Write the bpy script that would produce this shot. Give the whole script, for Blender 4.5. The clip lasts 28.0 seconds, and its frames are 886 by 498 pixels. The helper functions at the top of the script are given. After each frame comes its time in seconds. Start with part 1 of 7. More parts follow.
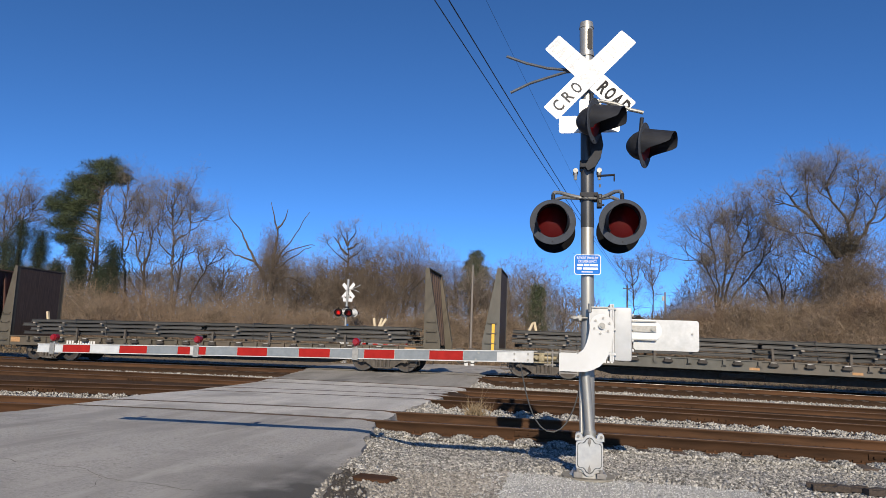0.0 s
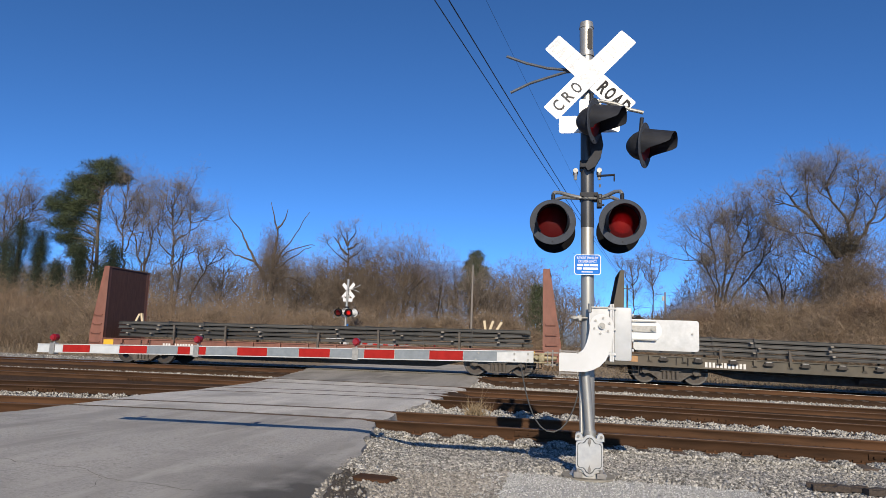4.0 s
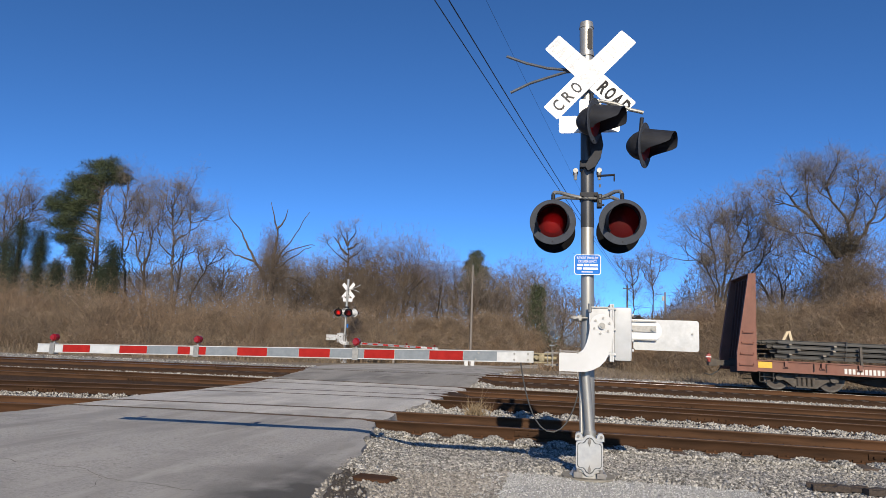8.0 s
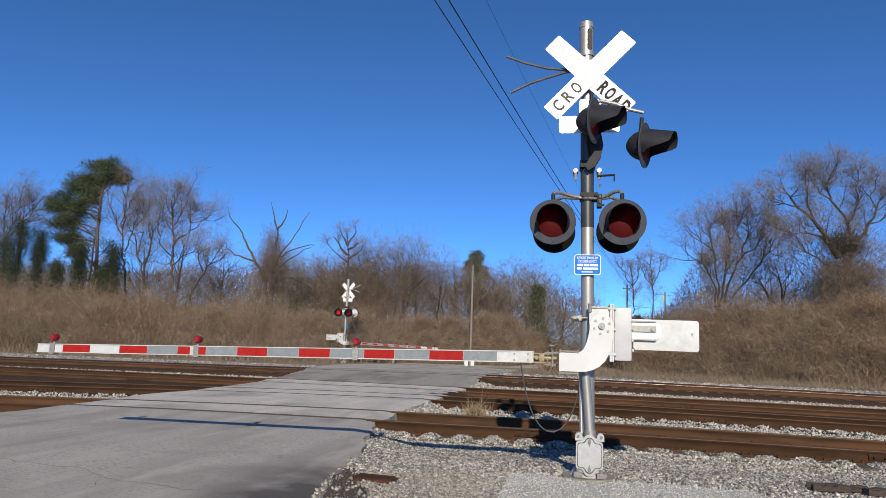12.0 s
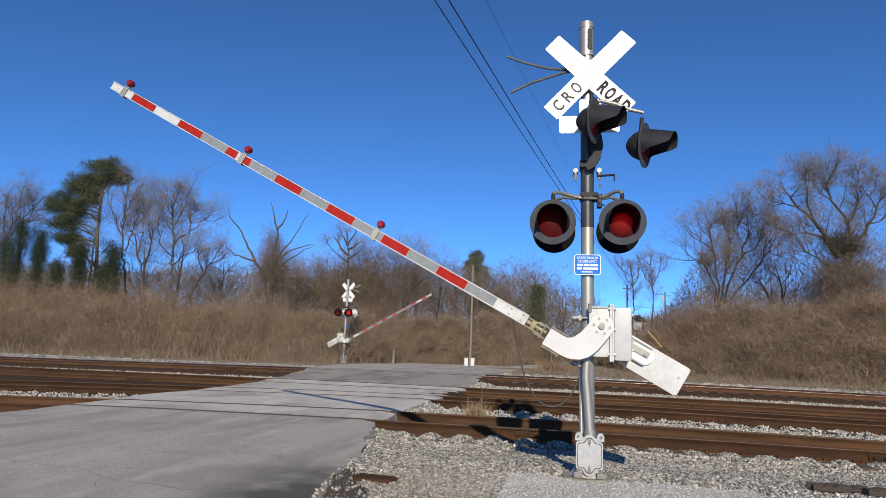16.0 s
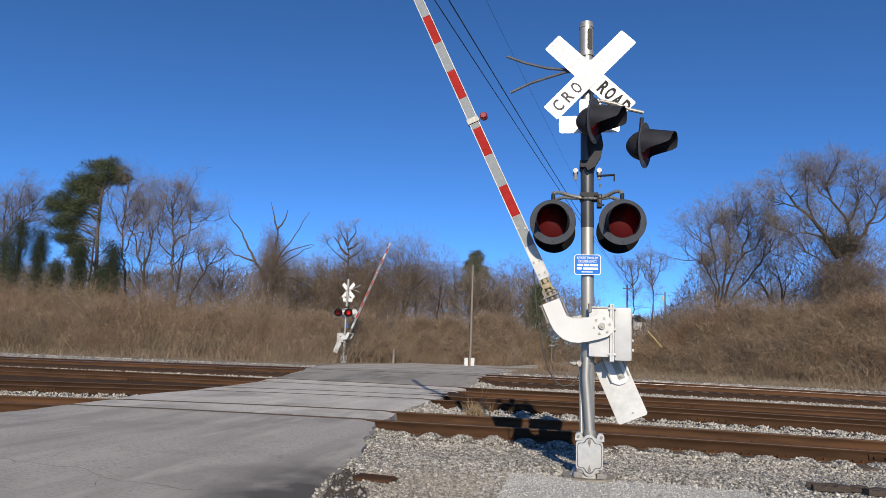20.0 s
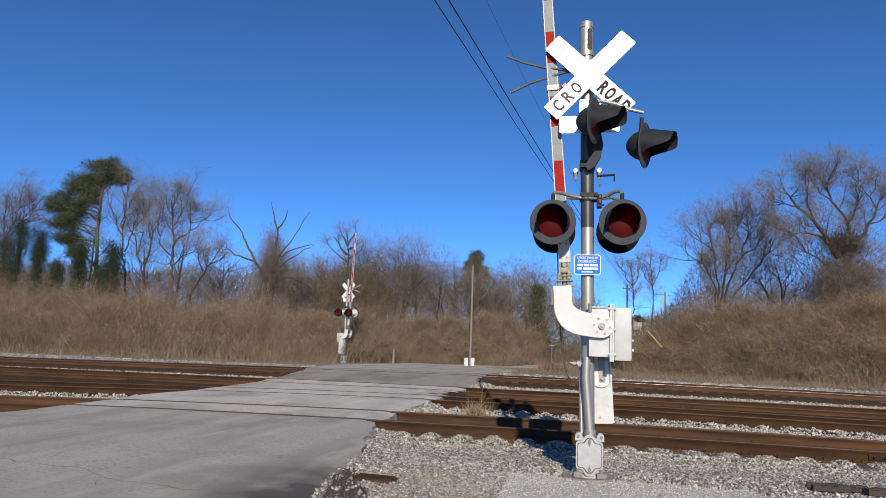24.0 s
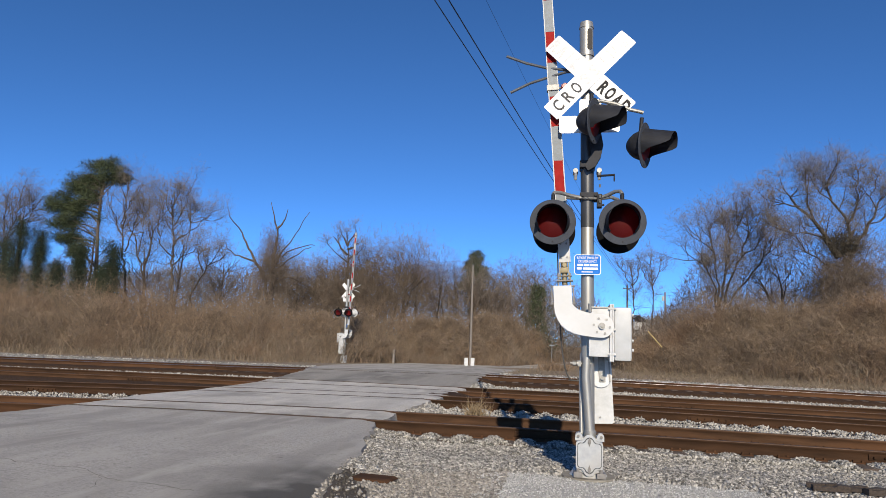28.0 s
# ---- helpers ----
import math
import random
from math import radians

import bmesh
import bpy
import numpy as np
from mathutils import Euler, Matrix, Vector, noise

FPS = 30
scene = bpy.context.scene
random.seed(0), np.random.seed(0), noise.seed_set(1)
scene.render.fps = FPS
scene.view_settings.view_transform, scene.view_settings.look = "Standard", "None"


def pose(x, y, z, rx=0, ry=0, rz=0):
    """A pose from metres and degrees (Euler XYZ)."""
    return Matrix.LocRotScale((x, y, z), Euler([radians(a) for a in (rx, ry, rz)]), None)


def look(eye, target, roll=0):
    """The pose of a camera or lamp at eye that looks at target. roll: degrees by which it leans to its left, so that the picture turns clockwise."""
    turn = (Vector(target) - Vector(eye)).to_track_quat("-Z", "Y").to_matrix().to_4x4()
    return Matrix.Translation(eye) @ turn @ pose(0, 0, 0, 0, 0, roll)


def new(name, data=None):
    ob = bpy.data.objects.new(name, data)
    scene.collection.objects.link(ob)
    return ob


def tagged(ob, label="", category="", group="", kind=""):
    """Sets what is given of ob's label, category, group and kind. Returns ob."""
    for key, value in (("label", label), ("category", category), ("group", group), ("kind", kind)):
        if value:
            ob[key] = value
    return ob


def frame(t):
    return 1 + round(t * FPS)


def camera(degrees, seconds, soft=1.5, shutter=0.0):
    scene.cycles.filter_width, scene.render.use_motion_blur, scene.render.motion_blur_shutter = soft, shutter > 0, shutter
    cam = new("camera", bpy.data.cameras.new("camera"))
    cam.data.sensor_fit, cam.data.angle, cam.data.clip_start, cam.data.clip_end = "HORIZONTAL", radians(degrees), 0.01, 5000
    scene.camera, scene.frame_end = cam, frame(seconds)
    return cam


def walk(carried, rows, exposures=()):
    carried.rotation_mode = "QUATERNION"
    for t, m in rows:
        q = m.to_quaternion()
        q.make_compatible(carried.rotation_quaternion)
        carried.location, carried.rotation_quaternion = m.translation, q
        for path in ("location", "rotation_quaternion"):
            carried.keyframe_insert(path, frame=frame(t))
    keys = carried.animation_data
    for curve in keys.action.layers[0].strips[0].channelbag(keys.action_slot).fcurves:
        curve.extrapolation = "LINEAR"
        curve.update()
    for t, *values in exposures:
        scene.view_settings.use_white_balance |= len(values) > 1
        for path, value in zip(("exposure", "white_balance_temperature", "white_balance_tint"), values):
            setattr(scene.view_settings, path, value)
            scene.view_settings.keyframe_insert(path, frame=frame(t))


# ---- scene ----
# x runs along the tracks, y away across them, z up; the origin lies under the camera
cam = camera(67.1, 28.0, soft=0.7)
EYE = Vector((0.0, 0.0, 1.347))
HEADING, TILT, ROLL = radians(10.8), radians(8.05), 2.192
AIM = EYE + 10 * Vector((-math.sin(HEADING) * math.cos(TILT), math.cos(HEADING) * math.cos(TILT), math.sin(TILT)))
view = look(EYE, AIM, ROLL)
walk(cam, [(0.0, view), (28.0, view)])

# ---- light ----
SUN_DIR = Vector((0.139, -0.892, 0.431)).normalized()
SUN_ELEV = math.asin(SUN_DIR.z)
world = bpy.data.worlds.new("sky")
scene.world = world
world.use_nodes = True
wn = world.node_tree.nodes
wl = world.node_tree.links
wn.clear()
sky = wn.new("ShaderNodeTexSky")
sky.sky_type = 'NISHITA'
sky.sun_disc = False
sky.sun_elevation = SUN_ELEV
sky.sun_rotation = math.atan2(SUN_DIR.x, SUN_DIR.y)
sky.altitude = 1500
sky.air_density = 0.4
sky.dust_density = 0.7
sky.ozone_density = 6.0
bg = wn.new("ShaderNodeBackground")
bg.inputs["Strength"].default_value = 0.15
wo = wn.new("ShaderNodeOutputWorld")
rich = wn.new("ShaderNodeHueSaturation")
rich.inputs["Saturation"].default_value = 1.0
wl.new(sky.outputs[0], rich.inputs["Color"])
tint = wn.new("ShaderNodeMix")
tint.data_type, tint.blend_type = 'RGBA', 'MULTIPLY'
tint.inputs["Factor"].default_value = 1.0
tint.inputs["B"].default_value = (0.69, 1.03, 1.13, 1)
wl.new(rich.outputs[0], tint.inputs["A"])
wl.new(tint.outputs["Result"], bg.inputs[0])
wl.new(bg.outputs[0], wo.inputs[0])
sun_data = bpy.data.lights.new("sun", 'SUN')
sun_data.energy = 5.0
sun_data.angle = radians(0.53)
sun_data.color = (1.0, 0.865, 0.67)
sun = new("sun", sun_data)
sun.matrix_world = look(SUN_DIR * 100, (0, 0, 0))
scene.view_settings.exposure = 0.33


# ---- materials ----
def mat(name, c1, c2, scale=6.0, rough=0.8, metal=0.0, bump=0.2, bscale=60.0, c3=None, island=0.0, rnd=0.0, big=0.6, spec=0.5, stretch=(1, 1, 1), depth=0.01):
    """Two-scale noise between c1 and c2, broad stains towards c3, and fine relief."""
    m = bpy.data.materials.new(name)
    m.use_nodes = True
    n, l = m.node_tree.nodes, m.node_tree.links
    b = n["Principled BSDF"]
    tc = n.new("ShaderNodeTexCoord")
    mp = n.new("ShaderNodeMapping")
    mp.inputs["Scale"].default_value = stretch
    l.new(tc.outputs["Object"], mp.inputs["Vector"])

    def noise_at(s, detail):
        t = n.new("ShaderNodeTexNoise")
        t.inputs["Scale"].default_value = s
        t.inputs["Detail"].default_value = detail
        t.inputs["Roughness"].default_value = 0.65
        l.new(mp.outputs[0], t.inputs["Vector"])
        return t

    def ramp(src, lo, hi):
        r = n.new("ShaderNodeMapRange")
        r.inputs["From Min"].default_value = lo
        r.inputs["From Max"].default_value = hi
        l.new(src, r.inputs["Value"])
        return r.outputs[0]

    def mix(f, a, c):
        x = n.new("ShaderNodeMix")
        x.data_type = 'RGBA'
        for sock, v in ((x.inputs["Factor"], f), (x.inputs["A"], a), (x.inputs["B"], c)):
            if isinstance(v, (float, int)):
                sock.default_value = v
            elif isinstance(v, tuple):
                sock.default_value = (*v, 1)
            else:
                l.new(v, sock)
        return x.outputs["Result"]

    fine = noise_at(scale, 6)
    col = mix(ramp(fine.outputs["Fac"], 0.3, 0.7), c1, c2)
    if c3:
        broad = noise_at(scale * 0.13, 4)
        col = mix(ramp(broad.outputs["Fac"], big - 0.12, big + 0.12), col, c3)
    if island or rnd:
        src = n.new("ShaderNodeNewGeometry").outputs["Random Per Island"] if island else n.new("ShaderNodeObjectInfo").outputs["Random"]
        hs = n.new("ShaderNodeHueSaturation")
        k = island or rnd
        r = n.new("ShaderNodeMapRange")
        r.inputs["To Min"].default_value = 1 - k
        r.inputs["To Max"].default_value = 1 + k
        l.new(src, r.inputs["Value"])
        l.new(r.outputs[0], hs.inputs["Value"])
        l.new(col, hs.inputs["Color"])
        col = hs.outputs[0]
    l.new(col, b.inputs["Base Color"])
    b.inputs["Roughness"].default_value = rough
    b.inputs["Metallic"].default_value = metal
    b.inputs["Specular IOR Level"].default_value = spec
    if bump:
        bt = noise_at(bscale, 5)
        bn = n.new("ShaderNodeBump")
        bn.inputs["Strength"].default_value = bump
        bn.inputs["Distance"].default_value = depth
        l.new(bt.outputs["Fac"], bn.inputs["Height"])
        l.new(bn.outputs[0], b.inputs["Normal"])
    return m


def asphalt(name, light, dark, stain):
    """Worn asphalt: fine aggregate, streaks along the road, tar specks and broad stains."""
    m = mat(name, tuple(0.86 * v for v in light), tuple(1.1 * v for v in dark), 60, 0.9, bump=0.9, bscale=130, spec=0.25)
    n, l = m.node_tree.nodes, m.node_tree.links
    b = n["Principled BSDF"]
    src = b.inputs["Base Color"].links[0].from_socket
    tc = n.new("ShaderNodeTexCoord")

    def layer(col, scale, stretch, lo, hi, tone, detail=5):
        mp = n.new("ShaderNodeMapping")
        mp.inputs["Scale"].default_value = stretch
        l.new(tc.outputs["Object"], mp.inputs["Vector"])
        t = n.new("ShaderNodeTexNoise")
        t.inputs["Scale"].default_value = scale
        t.inputs["Detail"].default_value = detail
        l.new(mp.outputs[0], t.inputs["Vector"])
        r = n.new("ShaderNodeMapRange")
        r.inputs["From Min"].default_value = lo
        r.inputs["From Max"].default_value = hi
        l.new(t.outputs["Fac"], r.inputs["Value"])
        x = n.new("ShaderNodeMix")
        x.data_type = 'RGBA'
        l.new(r.outputs[0], x.inputs["Factor"])
        l.new(col, x.inputs["A"])
        x.inputs["B"].default_value = (*tone, 1)
        return x.outputs["Result"]

    col = layer(src, 1.1, (1, 0.16, 1), 0.46, 0.70, stain)
    col = layer(col, 22, (1, 1, 1), 0.50, 0.72, tuple(0.95 * v for v in stain))
    col = layer(col, 0.55, (1, 1, 1), 0.50, 0.68, tuple(0.8 * v for v in stain))
    col = layer(col, 9.0, (1, 0.8, 1), 0.68, 0.80, tuple(0.6 * v for v in stain), 4)
    col = layer(col, 3.2, (1, 0.22, 1), 0.52, 0.75, tuple(1.5 * v for v in stain), 6)
    # a darker mottled patch at the near corner of the road, fading outwards
    gm, gt, gr = n.new("ShaderNodeMapping"), n.new("ShaderNodeTexGradient"), n.new("ShaderNodeMapRange")
    gm.vector_type = 'TEXTURE'
    gm.inputs["Location"].default_value = (-2.15, 5.6, 0)
    gm.inputs["Scale"].default_value = (1.15, 2.1, 5.0)
    gt.gradient_type = 'SPHERICAL'
    gr.inputs["To Max"].default_value = 2.8
    pn, pm = n.new("ShaderNodeTexNoise"), n.new("ShaderNodeMath")
    pn.inputs["Scale"].default_value, pn.inputs["Detail"].default_value = 2.6, 6
    pm.operation, pm.use_clamp = 'MULTIPLY', True
    x = n.new("ShaderNodeMix")
    x.data_type = 'RGBA'
    x.inputs["B"].default_value = (*(0.33 * v for v in stain), 1)
    l.new(tc.outputs["Object"], gm.inputs["Vector"])
    l.new(tc.outputs["Object"], pn.inputs["Vector"])
    l.new(gm.outputs[0], gt.inputs["Vector"])
    l.new(gt.outputs["Fac"], gr.inputs["Value"])
    l.new(gr.outputs[0], pm.inputs[0])
    l.new(pn.outputs["Fac"], pm.inputs[1])
    l.new(pm.outputs[0], x.inputs["Factor"])
    l.new(col, x.inputs["A"])
    l.new(x.outputs["Result"], b.inputs["Base Color"])
    return m


def glow(name, colour, strength):
    m = bpy.data.materials.new(name)
    m.use_nodes = True
    b = m.node_tree.nodes["Principled BSDF"]
    b.inputs["Base Color"].default_value = (*colour, 1)
    b.inputs["Emission Color"].default_value = (*colour, 1)
    b.inputs["Emission Strength"].default_value = strength
    return m


M_JOINT = mat("dirt_packed_flangeway", (0.032, 0.0272, 0.0224), (0.072, 0.06, 0.048), 12, 0.95, bump=0.4)
M_EARTH = mat("earth", (0.136, 0.104, 0.072), (0.208, 0.16, 0.112), 3, 0.95, bump=0.6, bscale=25, c3=(0.16, 0.136, 0.104))
M_GRAVEL = mat("gravel_bed", (0.144, 0.136, 0.124), (0.288, 0.276, 0.256), 45, 0.95, bump=0.9, bscale=70, c3=(0.2, 0.188, 0.168), depth=0.03)
M_STONE = mat("ballast_stone", (0.125, 0.122, 0.115), (0.37, 0.36, 0.34), 14, 0.9, bump=0.4, bscale=80, island=0.75)
M_STONEBROWN = mat("brown_gravel_stone", (0.135, 0.124, 0.112), (0.33, 0.312, 0.285), 9, 0.9, bump=0.3, bscale=80, island=0.45)
M_STONEPALE = mat("pale_ballast_stone", (0.19, 0.184, 0.172), (0.37, 0.357, 0.335), 9, 0.9, bump=0.3, bscale=80, island=0.4)
M_GRIT = mat("pale_grit", (0.26, 0.264, 0.266), (0.45, 0.455, 0.456), 30, 0.92, bump=0.6, bscale=120, island=0.4)
M_RUSTBED = mat("rusty_ballast", (0.028, 0.016, 0.009), (0.068, 0.040, 0.023), 14, 0.95, bump=0.8, bscale=40, depth=0.03, spec=0.15)
M_RAIL = mat("rusty_rail", (0.024, 0.0133, 0.0078), (0.058, 0.0305, 0.0165), 7, 0.9, rnd=0.3, bump=0.3, bscale=50, c3=(0.074, 0.036, 0.018), stretch=(0.15, 1, 1), spec=0.12)
M_RAILTOP = mat("worn_rail_head", (0.055, 0.032, 0.019), (0.095, 0.058, 0.038), 9, 0.6, 0.3, bump=0.1, stretch=(0.1, 1, 1))
M_SHINY = mat("polished_rail_head", (0.44, 0.432, 0.416), (0.544, 0.536, 0.528), 9, 0.3, 1.0, bump=0.05, stretch=(0.1, 1, 1))
M_TIE = mat("creosoted_tie", (0.028, 0.02, 0.016), (0.08, 0.06, 0.048), 8, 0.9, bump=0.6, bscale=30, rnd=0.35, stretch=(6, 1, 6))
M_ALU = mat("mast_aluminium", (0.264, 0.264, 0.248), (0.368, 0.36, 0.344), 5, 0.45, 0.6, bump=0.08, bscale=90, c3=(0.272, 0.264, 0.248), stretch=(1, 1, 0.15))
M_WHITE = mat("white_enamel", (0.47, 0.485, 0.50), (0.56, 0.575, 0.595), 5, 0.35, bump=0.04, bscale=120, c3=(0.40, 0.40, 0.39))
M_CASEDOOR = mat("dull_white_enamel", (0.33, 0.345, 0.36), (0.41, 0.425, 0.44), 5, 0.4, bump=0.06, bscale=80, c3=(0.29, 0.29, 0.285))
M_WHITEWORN = mat("worn_white_paint", (0.35, 0.362, 0.372), (0.49, 0.505, 0.52), 9, 0.5, bump=0.1, bscale=60, c3=(0.30, 0.295, 0.285), big=0.58)
M_SHEET = mat("white_sheeting", (0.60, 0.60, 0.60), (0.66, 0.66, 0.66), 12, 0.24, bump=0.02)
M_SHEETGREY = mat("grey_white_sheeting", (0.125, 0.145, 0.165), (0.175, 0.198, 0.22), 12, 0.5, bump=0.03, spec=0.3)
M_SHEETDULL = mat("dulled_white_sheeting", (0.34, 0.36, 0.38), (0.43, 0.45, 0.47), 12, 0.5, bump=0.03, spec=0.3)
M_SHEETRED = mat("red_sheeting", (0.21, 0.007, 0.006), (0.28, 0.012, 0.010), 12, 0.7, bump=0.03, spec=0.15)
M_BLACK = mat("black_enamel", (0.011, 0.012, 0.016), (0.021, 0.023, 0.03), 8, 0.6, bump=0.08, bscale=90, spec=0.2)
M_DISC = mat("weathered_black_background", (0.036, 0.041, 0.052), (0.052, 0.059, 0.075), 9, 0.85, bump=0.05, bscale=90, spec=0.15)
M_REARBLACK = mat("deep_black_enamel", (0.004, 0.0042, 0.005), (0.008, 0.0084, 0.01), 8, 0.85, bump=0.04, spec=0.05)
# grey steel darkened and blued in colour for the fork's shadow sides
M_FORK = mat("shaded_grey_steel", (0.06, 0.067, 0.08), (0.10, 0.11, 0.128), 12, 0.6, 0.2, bump=0.1, spec=0.3)
M_HOODIN = mat("hood_inside", (0.008, 0.0064, 0.0064), (0.0128, 0.0096, 0.0096), 8, 0.7, bump=0)

M_LETTER = mat("black_letters", (0.008, 0.008, 0.009), (0.022, 0.022, 0.024), 20, 0.6, bump=0, spec=0.15)
M_LETTERWORN = mat("worn_grey_letters", (0.025, 0.026, 0.028), (0.09, 0.09, 0.095), 26, 0.6, bump=0, spec=0.15)
# near-white letter colour, stands in for sun glare over black letters
M_GLARELETTER = mat("glare_paled_letters", (0.42, 0.42, 0.425), (0.60, 0.60, 0.60), 34, 0.24, bump=0)
M_BLUE = mat("blue_sheeting", (0.006, 0.115, 0.46), (0.009, 0.145, 0.52), 12, 0.6, bump=0.02, spec=0.2)
M_BOLT = mat("galvanised_steel", (0.192, 0.192, 0.188), (0.288, 0.288, 0.28), 30, 0.55, 0.6, bump=0.1)
M_BRASS = mat("tarnished_brass", (0.13, 0.108, 0.065), (0.25, 0.215, 0.135), 20, 0.55, 0.4, bump=0.1)
M_CONCRETE = mat("concrete", (0.13, 0.12, 0.10), (0.24, 0.225, 0.195), 9, 0.9, bump=0.5, bscale=50)
M_CABLE = mat("cable_sheath", (0.024, 0.024, 0.024), (0.048, 0.048, 0.048), 20, 0.6, bump=0)
M_CABLEGREY = mat("grey_cable", (0.128, 0.12, 0.112), (0.192, 0.184, 0.176), 20, 0.6, bump=0)
M_POLE = mat("weathered_pole_wood", (0.115, 0.102, 0.092), (0.195, 0.175, 0.158), 6, 0.9, bump=0.4, bscale=40, stretch=(6, 6, 0.4))
M_BARK = mat("grey_bark", (0.030, 0.024, 0.020), (0.078, 0.064, 0.054), 4, 0.95, bump=0.4, bscale=12, rnd=0.25, spec=0.2)
M_BRANCH = mat("dark_branch_bark", (0.045, 0.037, 0.032), (0.10, 0.083, 0.072), 3, 0.95, bump=0, rnd=0.2, spec=0.2)
M_TWIG = mat("twigs", (0.115, 0.098, 0.085), (0.195, 0.168, 0.147), 2, 0.95, bump=0, rnd=0.2)
M_VINE = mat("dead_vines", (0.075, 0.056, 0.042), (0.16, 0.125, 0.095), 2, 0.95, bump=0, island=0.4)
M_CLUMP = mat("faded_vine_leaves", (0.03, 0.025, 0.016), (0.07, 0.056, 0.036), 2, 0.8, bump=0, island=0.35)
M_NEEDLE = mat("pine_needles", (0.024, 0.036, 0.0144), (0.06, 0.076, 0.0304), 2, 0.8, bump=0, island=0.35)
M_IVY = mat("ivy_leaves", (0.007, 0.014, 0.005), (0.024, 0.038, 0.013), 2, 0.6, bump=0, island=0.35)
M_BRUSH = mat("dead_brush", (0.103, 0.075, 0.052), (0.24, 0.18, 0.127), 0.9, 0.95, bump=0, island=0.55, c3=(0.19, 0.117, 0.07))
M_HAZE = mat("far_twigs", (0.085, 0.068, 0.056), (0.165, 0.136, 0.115), 0.5, 0.95, bump=0, island=0.35)
M_FARWOOD = mat("far_wood", (0.125, 0.108, 0.096), (0.205, 0.182, 0.164), 0.5, 0.95, bump=0, island=0.3)
M_FOOTGRASS = mat("faded_foot_grass", (0.12, 0.094, 0.066), (0.20, 0.158, 0.112), 1.5, 0.9, bump=0, island=0.35)
M_PALESTALK = mat("pale_dead_stalks", (0.17, 0.135, 0.10), (0.27, 0.22, 0.165), 1.5, 0.9, bump=0, island=0.35)
M_SOIL = mat("dark_road_edge_soil", (0.03, 0.024, 0.019), (0.085, 0.068, 0.054), 14, 0.95, bump=0.8, bscale=40, depth=0.02)
M_STRAW = mat("dry_grass", (0.17, 0.125, 0.075), (0.27, 0.205, 0.125), 1.5, 0.9, bump=0, island=0.3)
M_DEBRIS = mat("weathered_splinter", (0.07, 0.06, 0.052), (0.18, 0.158, 0.14), 8, 0.9, bump=0.4, stretch=(0.4, 6, 6))
M_PAD = mat("pale_pad_gravel", (0.27, 0.274, 0.276), (0.43, 0.434, 0.435), 70, 0.95, bump=0.8, bscale=110, c3=(0.38, 0.38, 0.375), depth=0.03)
# dark grey that paints in shade: near upper mast and door groove
M_SHADETONE = mat("dark_shade_tone", (0.028, 0.0296, 0.0336), (0.06, 0.0624, 0.068), 5, 0.4, 0.3, bump=0.06, stretch=(1, 1, 0.2))


def red_glass():
    m = bpy.data.materials.new("red_lens_glass")
    m.use_nodes = True
    n, l = m.node_tree.nodes, m.node_tree.links
    b = n["Principled BSDF"]
    b.inputs["Base Color"].default_value = (0.125, 0.012, 0.014, 1)
    b.inputs["Transmission Weight"].default_value = 0.6
    b.inputs["Roughness"].default_value = 0.5
    b.inputs["IOR"].default_value = 1.12
    t = n.new("ShaderNodeTexWave")
    t.inputs["Scale"].default_value = 22
    tc = n.new("ShaderNodeTexCoord")
    l.new(tc.outputs["Object"], t.inputs["Vector"])
    bn = n.new("ShaderNodeBump")
    bn.inputs["Strength"].default_value = 0.15
    l.new(t.outputs["Fac"], bn.inputs["Height"])
    l.new(bn.outputs[0], b.inputs["Normal"])
    return m


M_LENS = red_glass()
M_LIT = glow("lit_lamp", (1.0, 0.03, 0.02), 1.5)
lit_n, lit_l = M_LIT.node_tree.nodes, M_LIT.node_tree.links
gt, gm, gc, gr = lit_n.new("ShaderNodeTexGradient"), lit_n.new("ShaderNodeMapping"), lit_n.new("ShaderNodeTexCoord"), lit_n.new("ShaderNodeMapRange")
gt.gradient_type = 'SPHERICAL'
gm.inputs["Scale"].default_value = (7.5, 7.5, 7.5)
gr.inputs["To Min"].default_value, gr.inputs["To Max"].default_value = 0.02, 0.75
lit_l.new(gc.outputs["Object"], gm.inputs["Vector"])
lit_l.new(gm.outputs[0], gt.inputs["Vector"])
lit_l.new(gt.outputs["Fac"], gr.inputs["Value"])
lit_l.new(gr.outputs[0], lit_n["Principled BSDF"].inputs["Emission Strength"])
M_LITFAR = glow("lit_lamp_head_on", (1.0, 0.05, 0.03), 3.6)
M_REDWELL = mat("dark_red_reflector", (0.04, 0.0048, 0.0048), (0.072, 0.008, 0.008), 30, 0.5, bump=0.1)
M_ASPHALT = asphalt("asphalt", (0.32, 0.307, 0.287), (0.41, 0.395, 0.372), (0.265, 0.254, 0.237))
M_ASPHDARK = asphalt("dark_asphalt", (0.24, 0.229, 0.212), (0.31, 0.297, 0.277), (0.195, 0.186, 0.172))
M_PANEL = asphalt("pale_crossing_panel", (0.43, 0.414, 0.388), (0.53, 0.513, 0.485), (0.36, 0.346, 0.324))
M_BASECAST = mat("grey_white_casting", (0.27, 0.285, 0.30), (0.38, 0.395, 0.41), 9, 0.5, bump=0.2, bscale=60, c3=(0.28, 0.27, 0.25))


# ---- mesh helpers ----
def part(name, bm, material, parent=None, label="", smooth=False):
    me = bpy.data.meshes.new(name)
    bm.to_mesh(me)
    bm.free()
    me.materials.append(material)
    if smooth:
        me.shade_smooth()
        me.set_sharp_from_angle(angle=radians(35))
    ob = new(name, me)
    ob.parent = parent
    if label:
        ob["label"] = label
    return ob


